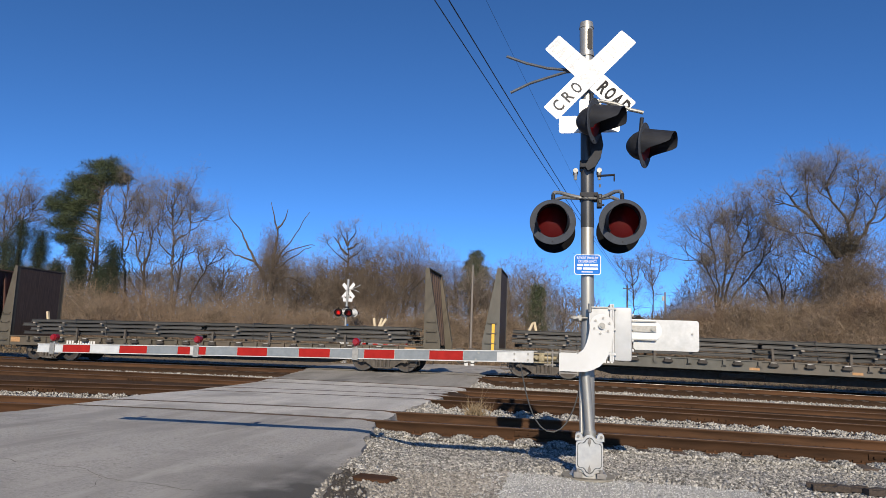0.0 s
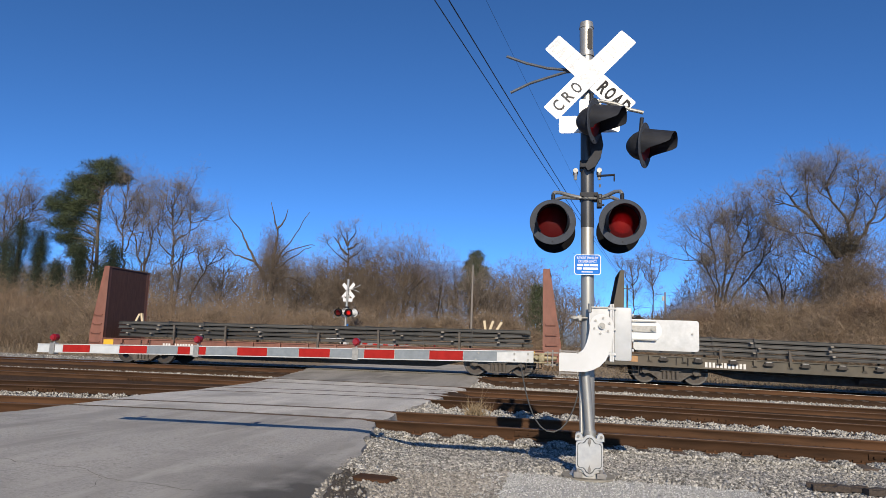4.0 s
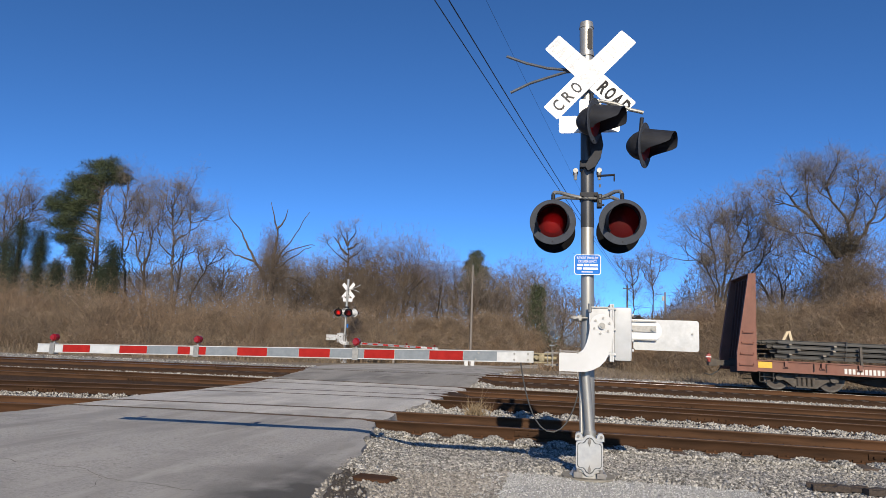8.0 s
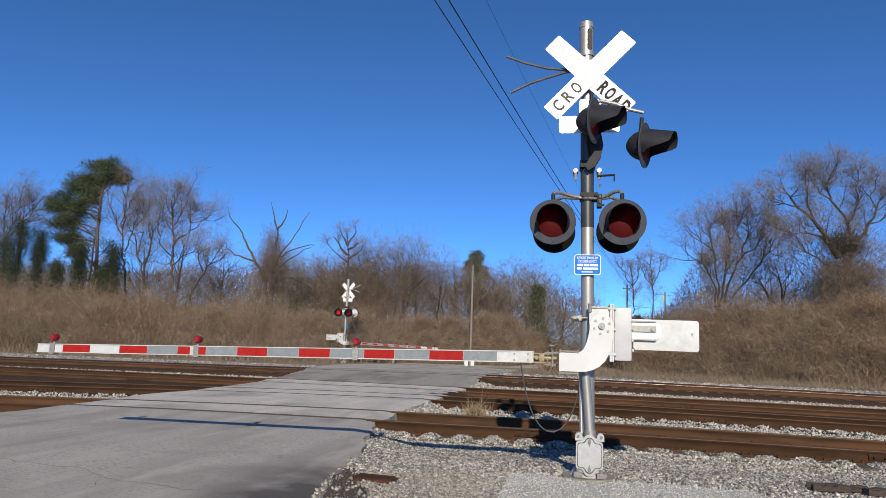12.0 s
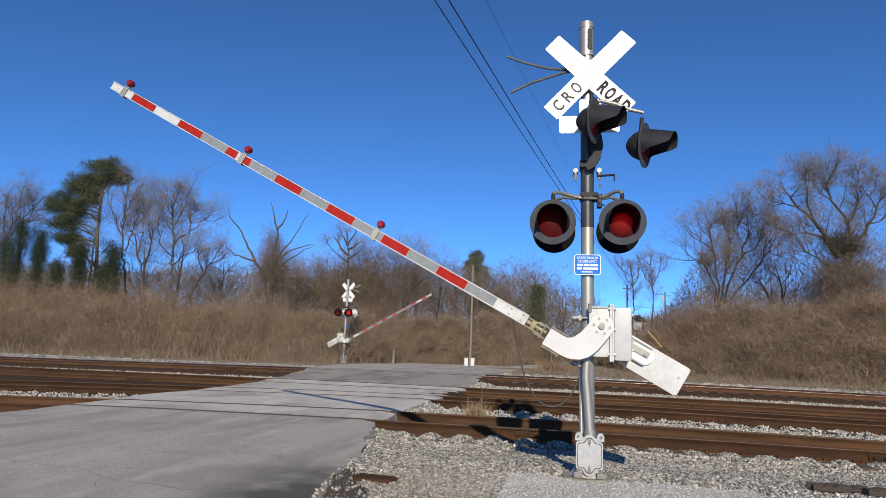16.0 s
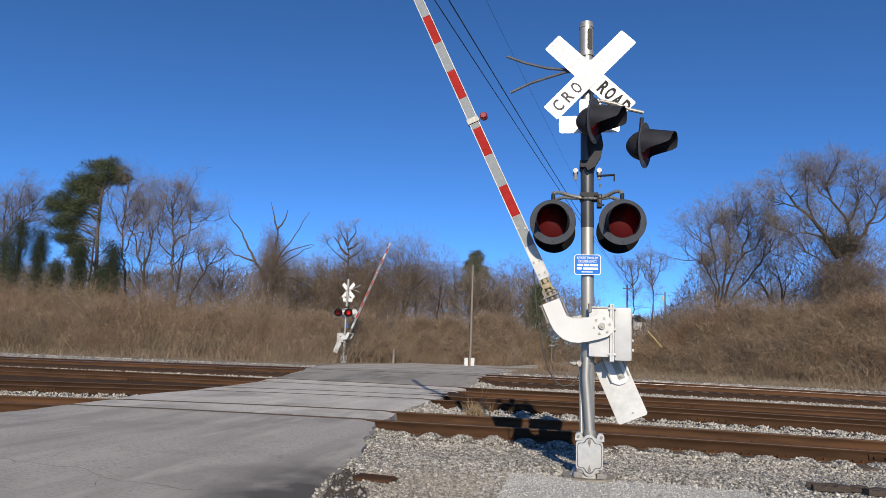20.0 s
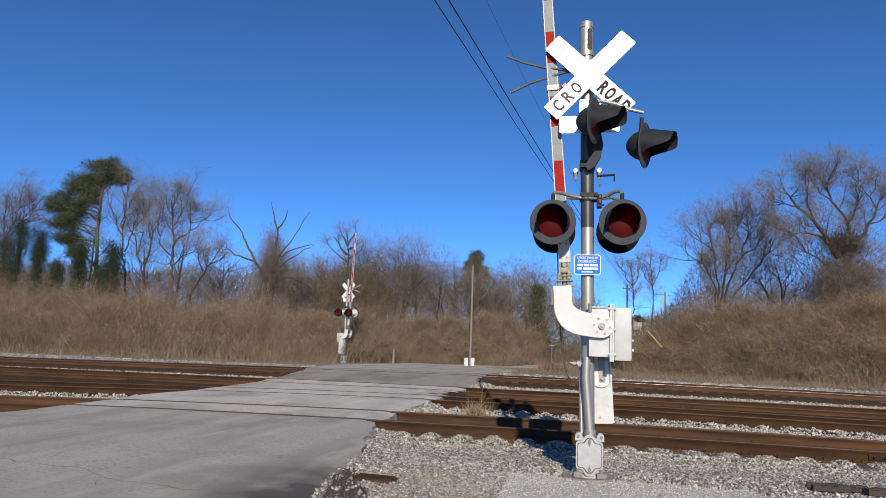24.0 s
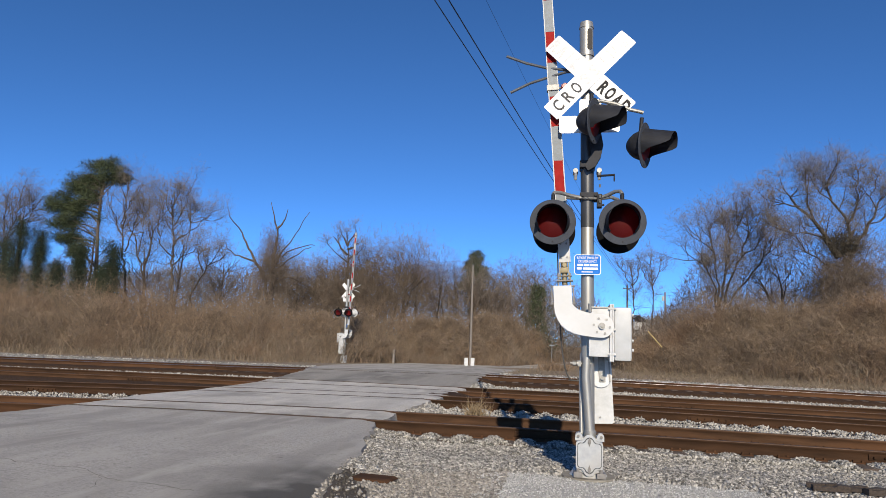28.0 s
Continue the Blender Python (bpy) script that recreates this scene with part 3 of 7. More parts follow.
def flasher(sig, at, face=None, shell=None, burn=None):
    """One flashing unit; it faces -y in its own space. Background, housing, lens, hood and an added glowing disc that
    turns.
    """
    bm = bmesh.new()
    k = 48
    rings = [[bm.verts.new((r * math.cos(2 * math.pi * i / k), y, r * math.sin(2 * math.pi * i / k))) for i in range(k)] for r, y in ((0.247, -0.004), (0.247, 0.004), (0.165, 0.004), (0.165, -0.004))]
    for a in range(4):
        for i in range(k):
            bm.faces.new((rings[a][i], rings[a][(i + 1) % k], rings[(a + 1) % 4][(i + 1) % k], rings[(a + 1) % 4][i]))
    bmesh.ops.recalc_face_normals(bm, faces=bm.faces[:])
    tube(bm, [(0.242 * math.cos(a), 0.0, 0.242 * math.sin(a)) for a in np.linspace(0, 2 * math.pi, 49)], 0.006, 6)
    disc = part("flasher", bm, face or M_DISC, sig, "round weathered black flasher background")
    disc.matrix_basis = at
    bm = bmesh.new()
    bowl(bm, ((0.172, 0.004), (0.160, 0.06), (0.132, 0.12), (0.098, 0.16), (0.055, 0.192), (0.004, 0.206)))
    rod(bm, (0, 0.06, 0.13), (0, 0.06, 0.315), 0.022, seg=12)
    part("housing", bm, shell or M_BLACK, disc, smooth=True)
    bm = bmesh.new()
    bowl(bm, ((0.164, 0.01), (0.152, 0.06), (0.126, 0.117), (0.092, 0.155), (0.05, 0.186), (0.003, 0.2)))
    part("reflector_well", bm, M_REDWELL, disc, "dark red lamp well", smooth=True)
    # added glowing disc; its turning stands in for the lamp switching on and off
    bm = bmesh.new()
    rod(bm, (0, -0.002, 0), (0, 0.002, 0), 0.110, seg=28)
    lamp = part("lamp_reflector", bm, M_BLACK, sig, "glowing red disc behind the lens, turned to flash")
    lamp.data.materials.append(burn or M_LIT)
    for f in lamp.data.polygons:
        f.material_index = 1 if f.normal.y < -0.9 else 0
    lamps.append((lamp, at @ pose(0, 0.085, 0)))
    # lens: a shallow dome behind the rim
    bm = bmesh.new()
    rings = []
    for r, y in ((0.170, -0.006), (0.145, -0.018), (0.10, -0.030), (0.05, -0.037)):
        rings.append([bm.verts.new((r * math.cos(2 * math.pi * i / 32), y, r * math.sin(2 * math.pi * i / 32))) for i in range(32)])
    for a, b in zip(rings, rings[1:]):
        for i in range(32):
            bm.faces.new((a[i], a[(i + 1) % 32], b[(i + 1) % 32], b[i]))
    bm.faces.new(rings[-1])
    bmesh.ops.recalc_face_normals(bm, faces=bm.faces[:])
    part("lens", bm, M_LENS, disc, "dark red fluted lens", smooth=True)
    # hood: a sleeve open at its underside, longer above than below
    bm = bmesh.new()
    outer, inner = [], []
    for i in range(33):
        a = radians(-40 + 260 * i / 32)
        reach = 0.05 + 0.25 * float(sstep(-0.62, 0.25, math.sin(a))) + 0.02 * math.sin(a)
        for r, bucket in ((0.183, outer), (0.178, inner)):
            c, s = math.cos(a), math.sin(a)
            k = 0.88
            bucket.append((bm.verts.new((r * c, -0.002, r * s)), bm.verts.new((r * c * k, -reach, r * s * k + 0.0 - 0.02 * (reach / 0.3)))))
    for strip, flip in ((outer, False), (inner, True)):
        for (a0, a1), (b0, b1) in zip(strip, strip[1:]):
            bm.faces.new((a0, b0, b1, a1) if flip else (a0, a1, b1, b0))
    for (o0, o1), (o2, o3), (i0, i1), (i2, i3) in zip(outer, outer[1:], inner, inner[1:]):
        bm.faces.new((o1, i1, i3, o3))
    bmesh.ops.recalc_face_normals(bm, faces=bm.faces[:])
    part("hood", bm, M_BLACK, disc, "long black sun hood", smooth=True)
    bm = bmesh.new()
    rod(bm, (0, -0.012, -0.215), (0, 0.0, -0.215), 0.009, seg=8)
    for sx in (-0.19, 0.19):
        rod(bm, (sx, -0.008, -0.02), (sx, 0.0, -0.02), 0.007, seg=6)
    part_each("screw", bm, M_BLACK, disc)
    return disc


def gate_arm(sig, length, lights):
    """The swinging arm with its bracket; its origin is the pivot, and the arm lies along -x."""
    k = length / 6.98
    bm = bmesh.new()
    arc = [(0.125 * math.cos(a), 0.125 * math.sin(a)) for a in np.linspace(radians(-10), radians(190), 16)]
    low = [(-0.136, -0.10), (-0.152, -0.17), (-0.185, -0.247), (-0.225, -0.285), (-0.27, -0.296), (-0.438, -0.296), (-0.438, -0.488), (-0.22, -0.488), (-0.15, -0.482), (-0.09, -0.462), (-0.02, -0.425), (0.04, -0.36), (0.075, -0.29), (0.098, -0.20), (0.118, -0.08)]
    prism(bm, arc + low, -0.262, -0.250)
    prism(bm, arc + low, 0.208, 0.220)
    box(bm, -0.438, -0.415, -0.25, 0.208, -0.48, -0.31)
    arm = part("gate_arm", bm, M_WHITE, sig, "white bent gate arm bracket")
    # lugs above and below the mouth of the bracket
    bm = bmesh.new()
    for z0, z1 in ((-0.296, -0.258), (-0.526, -0.488)):
        for lx in (-0.43, -0.245):
            box(bm, lx - 0.006, lx + 0.006, -0.275, -0.235, z0, z1)
        box(bm, -0.438, -0.237, -0.262, -0.25, z0 + 0.012, z0 + 0.026)
    part_each("lug", bm, M_CABLEGREY, arm, "dark steel lug")
    bm = bmesh.new()
    for i in range(6):
        a = radians(60 * i + 20)
        rod(bm, (0.083 * math.cos(a), -0.274, 0.083 * math.sin(a)), (0.083 * math.cos(a), -0.26, 0.083 * math.sin(a)), 0.013, seg=6)
    rod(bm, (0, -0.29, 0), (0, -0.25, 0), 0.034, seg=12)
    rod(bm, (0, -0.30, 0), (0, -0.28, 0), 0.016, seg=6)
    part_each("pivot_bolt", bm, M_BOLT, arm)
    rod_bm = bmesh.new()
    rod(rod_bm, (0, -0.26, 0), (0, 0.30, 0), 0.045, seg=16)
    part("shaft", rod_bm, M_BOLT, arm)
    # connector between bracket and beam
    bm = bmesh.new()
    z = -0.365
    box(bm, -0.60, -0.45, -0.035, 0.035, z - 0.075, z - 0.06)
    box(bm, -0.60, -0.45, -0.035, 0.035, z + 0.055, z + 0.07)
    box(bm, -0.52, -0.505, -0.06, 0.06, z - 0.09, z + 0.09)
    box(bm, -0.57, -0.56, -0.05, 0.05, z - 0.08, z + 0.08)
    part_each("connector", bm, M_CABLEGREY, arm, "dark steel shear connector")
    bm = bmesh.new()
    rod(bm, (-0.72, 0, z), (-0.47, 0, z), 0.036, 0.030, 12)
    rod(bm, (-0.685, -0.065, z + 0.005), (-0.685, 0.065, z + 0.005), 0.024, seg=10)
    for sz in (-1, 1):
        box(bm, -0.715, -0.53, -0.05, 0.05, z + sz * 0.048 - 0.007, z + sz * 0.048 + 0.007)
    box(bm, -0.66, -0.60, -0.055, 0.055, z - 0.04, z + 0.04, 0.006)
    part("adapter", bm, M_BRASS, arm, "tarnished brass arm adapter", smooth=True)

    def zc(x):
        return -0.355 + 0.0225 * (x + 0.72)

    def hh(x):
        return 0.064 - 0.0016 * (-x - 0.72)

    # beam: a hollow white profile with raised lips along top and bottom
    tip = -0.72 - 6.26 * k
    bm = bmesh.new()

    def bar(x0, x1, y0, y1, lo, hi):
        vs = [bm.verts.new((x, y, zc(x) + f * hh(x))) for x in (x0, x1) for y in (y0, y1) for f in (lo, hi)]
        for q in ((0, 1, 3, 2), (4, 6, 7, 5), (0, 4, 5, 1), (2, 3, 7, 6), (0, 2, 6, 4), (1, 5, 7, 3)):
            bm.faces.new([vs[i] for i in q])
    bar(tip, -0.72, -0.020, 0.020, -0.96, 0.96)
    bar(tip, -0.72, -0.030, 0.030, 0.84, 1.0)
    bar(tip, -0.72, -0.030, 0.030, -1.0, -0.84)
    bmesh.ops.recalc_face_normals(bm, faces=bm.faces[:])
    part("beam", bm, M_WHITEWORN, arm, "long tapered white gate beam")
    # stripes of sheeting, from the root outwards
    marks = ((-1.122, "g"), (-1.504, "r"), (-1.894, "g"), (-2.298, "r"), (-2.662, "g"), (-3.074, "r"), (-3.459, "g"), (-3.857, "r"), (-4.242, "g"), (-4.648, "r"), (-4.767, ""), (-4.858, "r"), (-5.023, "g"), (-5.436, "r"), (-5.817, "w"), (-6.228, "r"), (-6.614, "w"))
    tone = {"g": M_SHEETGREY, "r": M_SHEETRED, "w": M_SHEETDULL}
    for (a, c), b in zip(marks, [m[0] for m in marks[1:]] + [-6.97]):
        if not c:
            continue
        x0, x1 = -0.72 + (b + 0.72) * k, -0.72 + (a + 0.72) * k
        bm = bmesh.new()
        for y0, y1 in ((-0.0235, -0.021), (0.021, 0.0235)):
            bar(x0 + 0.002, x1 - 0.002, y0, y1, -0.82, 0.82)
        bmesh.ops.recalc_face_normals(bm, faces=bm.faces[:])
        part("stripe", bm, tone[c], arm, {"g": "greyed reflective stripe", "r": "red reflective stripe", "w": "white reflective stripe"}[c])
    bm = bmesh.new()
    for bx, bz in ((-0.78, 0.03), (-0.78, -0.035), (-0.93, 0.03), (-0.93, -0.035), (-1.33, 0.035), (-1.36, -0.04)):
        rod(bm, (bx, -0.036, zc(bx) + bz), (bx, -0.02, zc(bx) + bz), 0.012, seg=8)
    part_each("bolt", bm, M_BOLT, arm)
    # arm lights on saddle brackets
    for x in lights:
        x = -0.72 + (x + 0.72) * k
        z0 = zc(x)
        bm = bmesh.new()
        box(bm, x - 0.035, x + 0.035, -0.04, 0.04, z0 - 0.075, z0 + 0.068, 0.006)
        rod(bm, (x, 0, z0 + 0.06), (x, 0, z0 + 0.10), 0.012, seg=8)
        br = part("light_bracket", bm, M_BOLT, arm, "grey saddle bracket")
        bm = bmesh.new()
        rod(bm, (x, -0.03, z0 + 0.134), (x, 0.03, z0 + 0.134), 0.045, seg=24)
        rod(bm, (x, -0.052, z0 + 0.134), (x, -0.03, z0 + 0.134), 0.031, 0.044, seg=24)
        rod(bm, (x, 0.03, z0 + 0.134), (x, 0.052, z0 + 0.134), 0.044, 0.031, seg=24)
        part("arm_light", bm, M_ARMLENS, arm, "small round red arm light", smooth=True)
    # cable slung from the root back to the mast
    return arm


def counterweight(sig):
    """Weights on the far side of the mechanism; origin at the pivot, reaching along +x."""
    bm = bmesh.new()
    prism(bm, rounded(0.36, 1.05, -0.235, 0.10, 0.03), 0.17, 0.235)
    cw = part("counterweight", bm, M_WHITEWORN, sig, "white-painted steel counterweight plate")
    bm = bmesh.new()
    prism(bm, [(0.0, -0.12), (0.55, -0.135)] + [(0.55 + 0.11 * math.cos(a), -0.02 + 0.115 * math.sin(a)) for a in np.linspace(radians(-80), radians(80), 9)] + [(0.55, 0.10), (0.0, 0.10)], 0.145, 0.168)
    part("weight_arm", bm, M_WHITE, cw)
    bm = bmesh.new()
    box(bm, 0.25, 0.60, 0.125, 0.147, 0.07, 0.085)
    box(bm, 0.25, 0.60, 0.125, 0.147, -0.13, -0.115)
    box(bm, 0.28, 0.60, 0.130, 0.147, -0.04, 0.03, 0.004)
    for bx in (0.34, 0.56):
        rod(bm, (bx, 0.105, -0.005), (bx, 0.14, -0.005), 0.020, seg=6)
    rod(bm, (0.98, 0.155, -0.045), (0.98, 0.175, -0.045), 0.010, seg=8)
    part_each("weight_bolt", bm, M_BOLT, cw)
    return cw


M_ARMLENS = mat("arm_light_lens", (0.16, 0.004, 0.005), (0.22, 0.007, 0.009), 40, 0.25, bump=0.05)
PIVOT = (0.122, 0.0, 1.595)


def door_outline(inset):
    """A rounded plate with a round lug in the middle of its top and bottom edges."""
    x0, x1, z0, z1, r, xm = -0.132 + inset, 0.142 - inset, 0.115 + inset, 0.395 - inset, 0.028, 0.005
    lug = 0.062 - inset

    def arc(cx, cz, rad, a0, a1, k=7):
        return [(cx + rad * math.cos(radians(a0 + (a1 - a0) * i / k)), cz + rad * math.sin(radians(a0 + (a1 - a0) * i / k))) for i in range(k + 1)]
    pts = arc(x1 - r, z1 - r, r, 0, 90) + [(xm + lug + 0.02, z1)] + arc(xm, z1 + 0.008, lug, 15, 165, 11) + [(xm - lug - 0.02, z1)]
    pts += arc(x0 + r, z1 - r, r, 90, 180) + arc(x0 + r, z0 + r, r, 180, 270) + [(xm - lug - 0.02, z0)] + arc(xm, z0 - 0.008, lug, 195, 345, 11) + [(xm + lug + 0.02, z0)]
    return pts + arc(x1 - r, z0 + r, r, 270, 360)


def crossing_signal(at, label, arm_length, detailed, upper_tone, rear):
    sig = thing("crossing_signal", at, label, "crossing signal", "crossing signals")
    bm = bmesh.new()
    rod(bm, (0, 0, 0.06), (-0.05, 0, 4.74), 0.070, seg=28)
    part("mast", bm, M_ALU, sig, "brushed aluminium mast", smooth=True)
    # cap with slots
    bm = bmesh.new()
    rod(bm, (-0.05, 0, 4.70), (-0.054, 0, 4.76), 0.083, seg=28)
    rod(bm, (-0.054, 0, 4.76), (-0.056, 0, 5.05), 0.078, seg=28)
    rod(bm, (-0.056, 0, 5.05), (-0.056, 0, 5.065), 0.084, seg=28)
    rod(bm, (-0.056, 0, 5.065), (-0.056, 0, 5.12), 0.082, 0.074, seg=28)
    part("mast_cap", bm, M_ALU, sig, smooth=True)
    bm = bmesh.new()
    prism(bm, [(0.0 + 0.028 * math.cos(a) - 0.02, 4.89 + (0.10 if math.sin(a) > 0 else -0.10) + 0.028 * math.sin(a)) for a in np.linspace(0, 2 * math.pi, 20, endpoint=False)], -0.079, -0.070)
    slot = part("cap_slot", bm, M_HOODIN, sig)
    # crossbuck: two blades on a clamp
    for ang, dy, words in ((-45.3, -0.125, "RAILROAD"), (44.7, -0.131, "CROSSING")):
        m = pose(-0.022, dy, 4.428, 0, 0, -4.6) @ pose(0, 0, 0, 0, -ang, 0)
        bm = bmesh.new()
        prism(bm, rounded(-0.61, 0.61, -0.114, 0.114, 0.018, 3), -0.002, 0.002)
        blade = part("crossbuck_blade", bm, M_SHEET, sig, "white crossbuck blade with worn black letters, some coloured pale as by glare")
        blade.matrix_basis = m
        if detailed:
            for i, ch in enumerate(words):
                x = (i - 3.5) * 0.142
                if words == "RAILROAD":
                    x = 0.215 + 0.112 * (i - 4) if i > 3 else -0.215 - 0.112 * (3 - i)
                # letters within the sun's glint get their glare as a pale colour
                faint = (words == "RAILROAD" and i < 4) or (words == "CROSSING" and i > 2)
                lettering(ch, 0.20, M_GLARELETTER if faint else (M_LETTER if words == "RAILROAD" else M_LETTERWORN), blade, pose(x + (0.012 if words == "CROSSING" else 0.0), -0.0026, -0.006, 90, 0, 0), "letter", 0.008 if words == "RAILROAD" else 0.003, 0.09 if ch != "I" else 0.02)
    bm = bmesh.new()
    box(bm, -0.08, 0.05, -0.12, -0.06, 4.30, 4.62, 0.006)
    box(bm, -0.13, 0.04, -0.09, 0.09, 4.40, 4.43)
    box(bm, -0.13, 0.04, -0.09, 0.09, 4.50, 4.53)
    part("crossbuck_clamp", bm, M_BOLT, sig)
    # track-count plate below
    bm = bmesh.new()
    prism(bm, rounded(-0.355, 0.315, 3.755, 3.955, 0.03, 4), -0.115, -0.110)
    prism(bm, rounded(-0.13, 0.11, 3.95, 4.15, 0.02, 3), -0.109, -0.105)
    plate = part("track_plate", bm, M_SHEET, sig, "white plate with letters coloured pale as by glare")
    if detailed:
        # pale letter colour imitates glare on the plate
        lettering("TRACKS", 0.13, M_GLARELETTER, plate, pose(0.0, -0.1165, 3.855, 90, 0, 0), "letter")
    # lower crossarm with four flashers back to back
    bm = bmesh.new()
    tube(bm, [(-0.404, -0.28, 3.01), (-0.39, -0.26, 3.035), (-0.33, -0.21, 3.045), (-0.22, -0.13, 3.03), (-0.10, -0.085, 3.015), (0.08, -0.085, 3.01), (0.18, -0.13, 3.03), (0.26, -0.21, 3.055), (0.31, -0.26, 3.045), (0.328, -0.28, 3.01)], 0.021, 10)
    tube(bm, [(-0.40, 0.28, 3.07), (-0.30, 0.18, 3.08), (-0.10, 0.085, 3.045), (0.08, 0.085, 3.04), (0.24, 0.18, 3.08), (0.325, 0.28, 3.07)], 0.021, 10)
    part("crossarm", bm, M_BOLT, sig, smooth=True)
    bm = bmesh.new()
    box(bm, -0.115, 0.085, -0.105, 0.105, 3.00, 3.075, 0.012)
    box(bm, 0.07, 0.125, -0.13, -0.03, 2.90, 3.05, 0.01)
    for bz in (2.93, 3.02):
        rod(bm, (0.125, -0.10, bz), (0.15, -0.10, bz), 0.012, seg=6)
    for bx in (-0.085, 0.055):
        rod(bm, (bx, -0.125, 3.04), (bx, -0.10, 3.04), 0.016, seg=6)
    rod(bm, (0.07, -0.09, 3.26), (0.26, -0.12, 3.265), 0.013, seg=8)
    rod(bm, (0.255, -0.12, 3.27), (0.255, -0.12, 3.19), 0.008, seg=8)
    part_each("junction_clamp", bm, M_BLACK, sig)
    bm = bmesh.new()
    for sx in (-0.165, 0.095):
        rod(bm, (sx, -0.10, 3.325), (sx, 0.06, 3.325), 0.028, 0.028, seg=14)
        rod(bm, (sx, -0.08, 3.22), (sx, -0.08, 3.31), 0.017, seg=8)
    for bz in (2.95, 3.0, 3.12):
        rod(bm, (0.10, -0.14, bz), (0.10, -0.155, bz + 0.03), 0.011, seg=8)
    part_each("terminal", bm, M_BOLT, sig, "bright metal wire terminal")
    high = 0.0 if rear is M_BLACK else 0.36
    for x, z in ((-0.404, 2.694 + high), (0.328, 2.696 + high)):
        for side in (-1, 1):
            flasher(sig, pose(x, side * 0.33, z, 0, 0, 0 if side < 0 else (180 if rear is M_BLACK else 208)), M_REARBLACK if side > 0 else (M_DISC if rear is M_BLACK else rear), M_REARBLACK if side > 0 else rear, None if rear is M_BLACK else M_LITFAR)
    # dark shell imitates mast shade, and upper pair turned towards the side road
    bm = bmesh.new()
    rod(bm, (-0.028, 0, 2.69), (-0.043, 0, 4.10), 0.0735, seg=28)
    part("mast_sleeve", bm, upper_tone, sig, "upper mast section", smooth=True)
    bm = bmesh.new()
    tube(bm, [(0.0, -0.14, 4.06), (0.10, -0.18, 4.10), (0.26, -0.16, 4.07), (0.42, -0.15, 4.0), (0.52, -0.15, 3.975), (0.565, -0.15, 3.96)], 0.021, 10)
    rod(bm, (0.0, -0.15, 3.80), (0.0, -0.15, 4.10), 0.03, seg=12)
    part_each("upper_crossarm", bm, M_BOLT, sig, smooth=True)
    bm = bmesh.new()
    box(bm, -0.12, 0.05, -0.11, 0.11, 3.36, 3.44, 0.01)
    prism(bm, [(-0.01, 3.74), (0.11, 3.74), (0.135, 3.60), (0.11, 3.47), (0.05, 3.36), (-0.03, 3.31), (-0.06, 3.36), (0.0, 3.50)], -0.15, -0.075)
    part_each("bracket", bm, M_BLACK, sig)
    if rear is M_BLACK:
        flasher(sig, pose(0.03, -0.38, 3.80, 5, 0, 71))
        flasher(sig, pose(0.575, -0.20, 3.57, 5, 0, 69))
    # forked wind rods
    bm = bmesh.new()
    tube(bm, [(-0.12, -0.09, 4.50), (-0.28, -0.05, 4.535), (-0.50, 0.0, 4.585), (-0.75, 0.03, 4.67), (-0.985, 0.05, 4.775)], 0.016, 8)
    tube(bm, [(-0.12, -0.09, 4.49), (-0.28, -0.05, 4.51), (-0.48, 0.0, 4.475), (-0.70, 0.03, 4.42), (-0.93, 0.05, 4.32)], 0.016, 8)
    part("wind_fork", bm, M_FORK if rear is M_BLACK else M_WHITEWORN, sig, "grey steel fork for the raised arm", smooth=True)
    # blue notice
    bm = bmesh.new()
    prism(bm, rounded(-0.169, 0.117, 2.150, 2.374, 0.03, 4), -0.100, -0.096)
    notice = part("notice", bm, M_BLUE, sig, "small blue emergency notice with white writing")
    bm = bmesh.new()
    ring_o, ring_i = rounded(-0.169, 0.117, 2.150, 2.374, 0.03, 4), rounded(-0.162, 0.110, 2.157, 2.367, 0.026, 4)
    a = [bm.verts.new((x, -0.1012, z)) for x, z in ring_o]
    b = [bm.verts.new((x, -0.1012, z)) for x, z in ring_i]
    for i in range(len(a)):
        j = (i + 1) % len(a)
        bm.faces.new((a[i], a[j], b[j], b[i]))
    part("notice_border", bm, M_SHEET, notice)
    if detailed:
        lettering("REPORT PROBLEM", 0.040, M_SHEET, notice, pose(-0.026, -0.1012, 2.335, 90, 0, 0), "writing", 0.0002, 0.225)
        lettering("OR EMERGENCY", 0.040, M_SHEET, notice, pose(-0.026, -0.1012, 2.297, 90, 0, 0), "writing", 0.0002, 0.20)
        bm = bmesh.new()
        for z, x0, x1 in ((2.258, -0.135, -0.075), (2.258, -0.066, -0.012), (2.258, -0.003, 0.085), (2.219, -0.14, -0.09), (2.219, -0.075, 0.085), (2.182, -0.09, 0.03)):
            box(bm, x0, x1, -0.1016, -0.1006, z - (0.012 if z > 2.2 else 0.005), z + (0.012 if z > 2.2 else 0.005))
        part_each("writing_bar", bm, M_SHEET, notice)
    # mechanism case
    bm = bmesh.new()
    box(bm, -0.01, 0.205, -0.20, 0.16, 1.27, 1.785, 0.018)
    case = part("mechanism_case", bm, M_WHITEWORN, sig, "white cast gate mechanism case", smooth=True)
    bm = bmesh.new()
    box(bm, 0.250, 0.435, -0.20, 0.17, 1.235, 1.80, 0.035)
    part("case_door", bm, M_CASEDOOR, case, "rounded white case door", smooth=True)
    bm = bmesh.new()
    box(bm, 0.205, 0.228, -0.225, 0.19, 1.225, 1.83, 0.006)
    box(bm, 0.231, 0.250, -0.225, 0.19, 1.225, 1.83, 0.006)
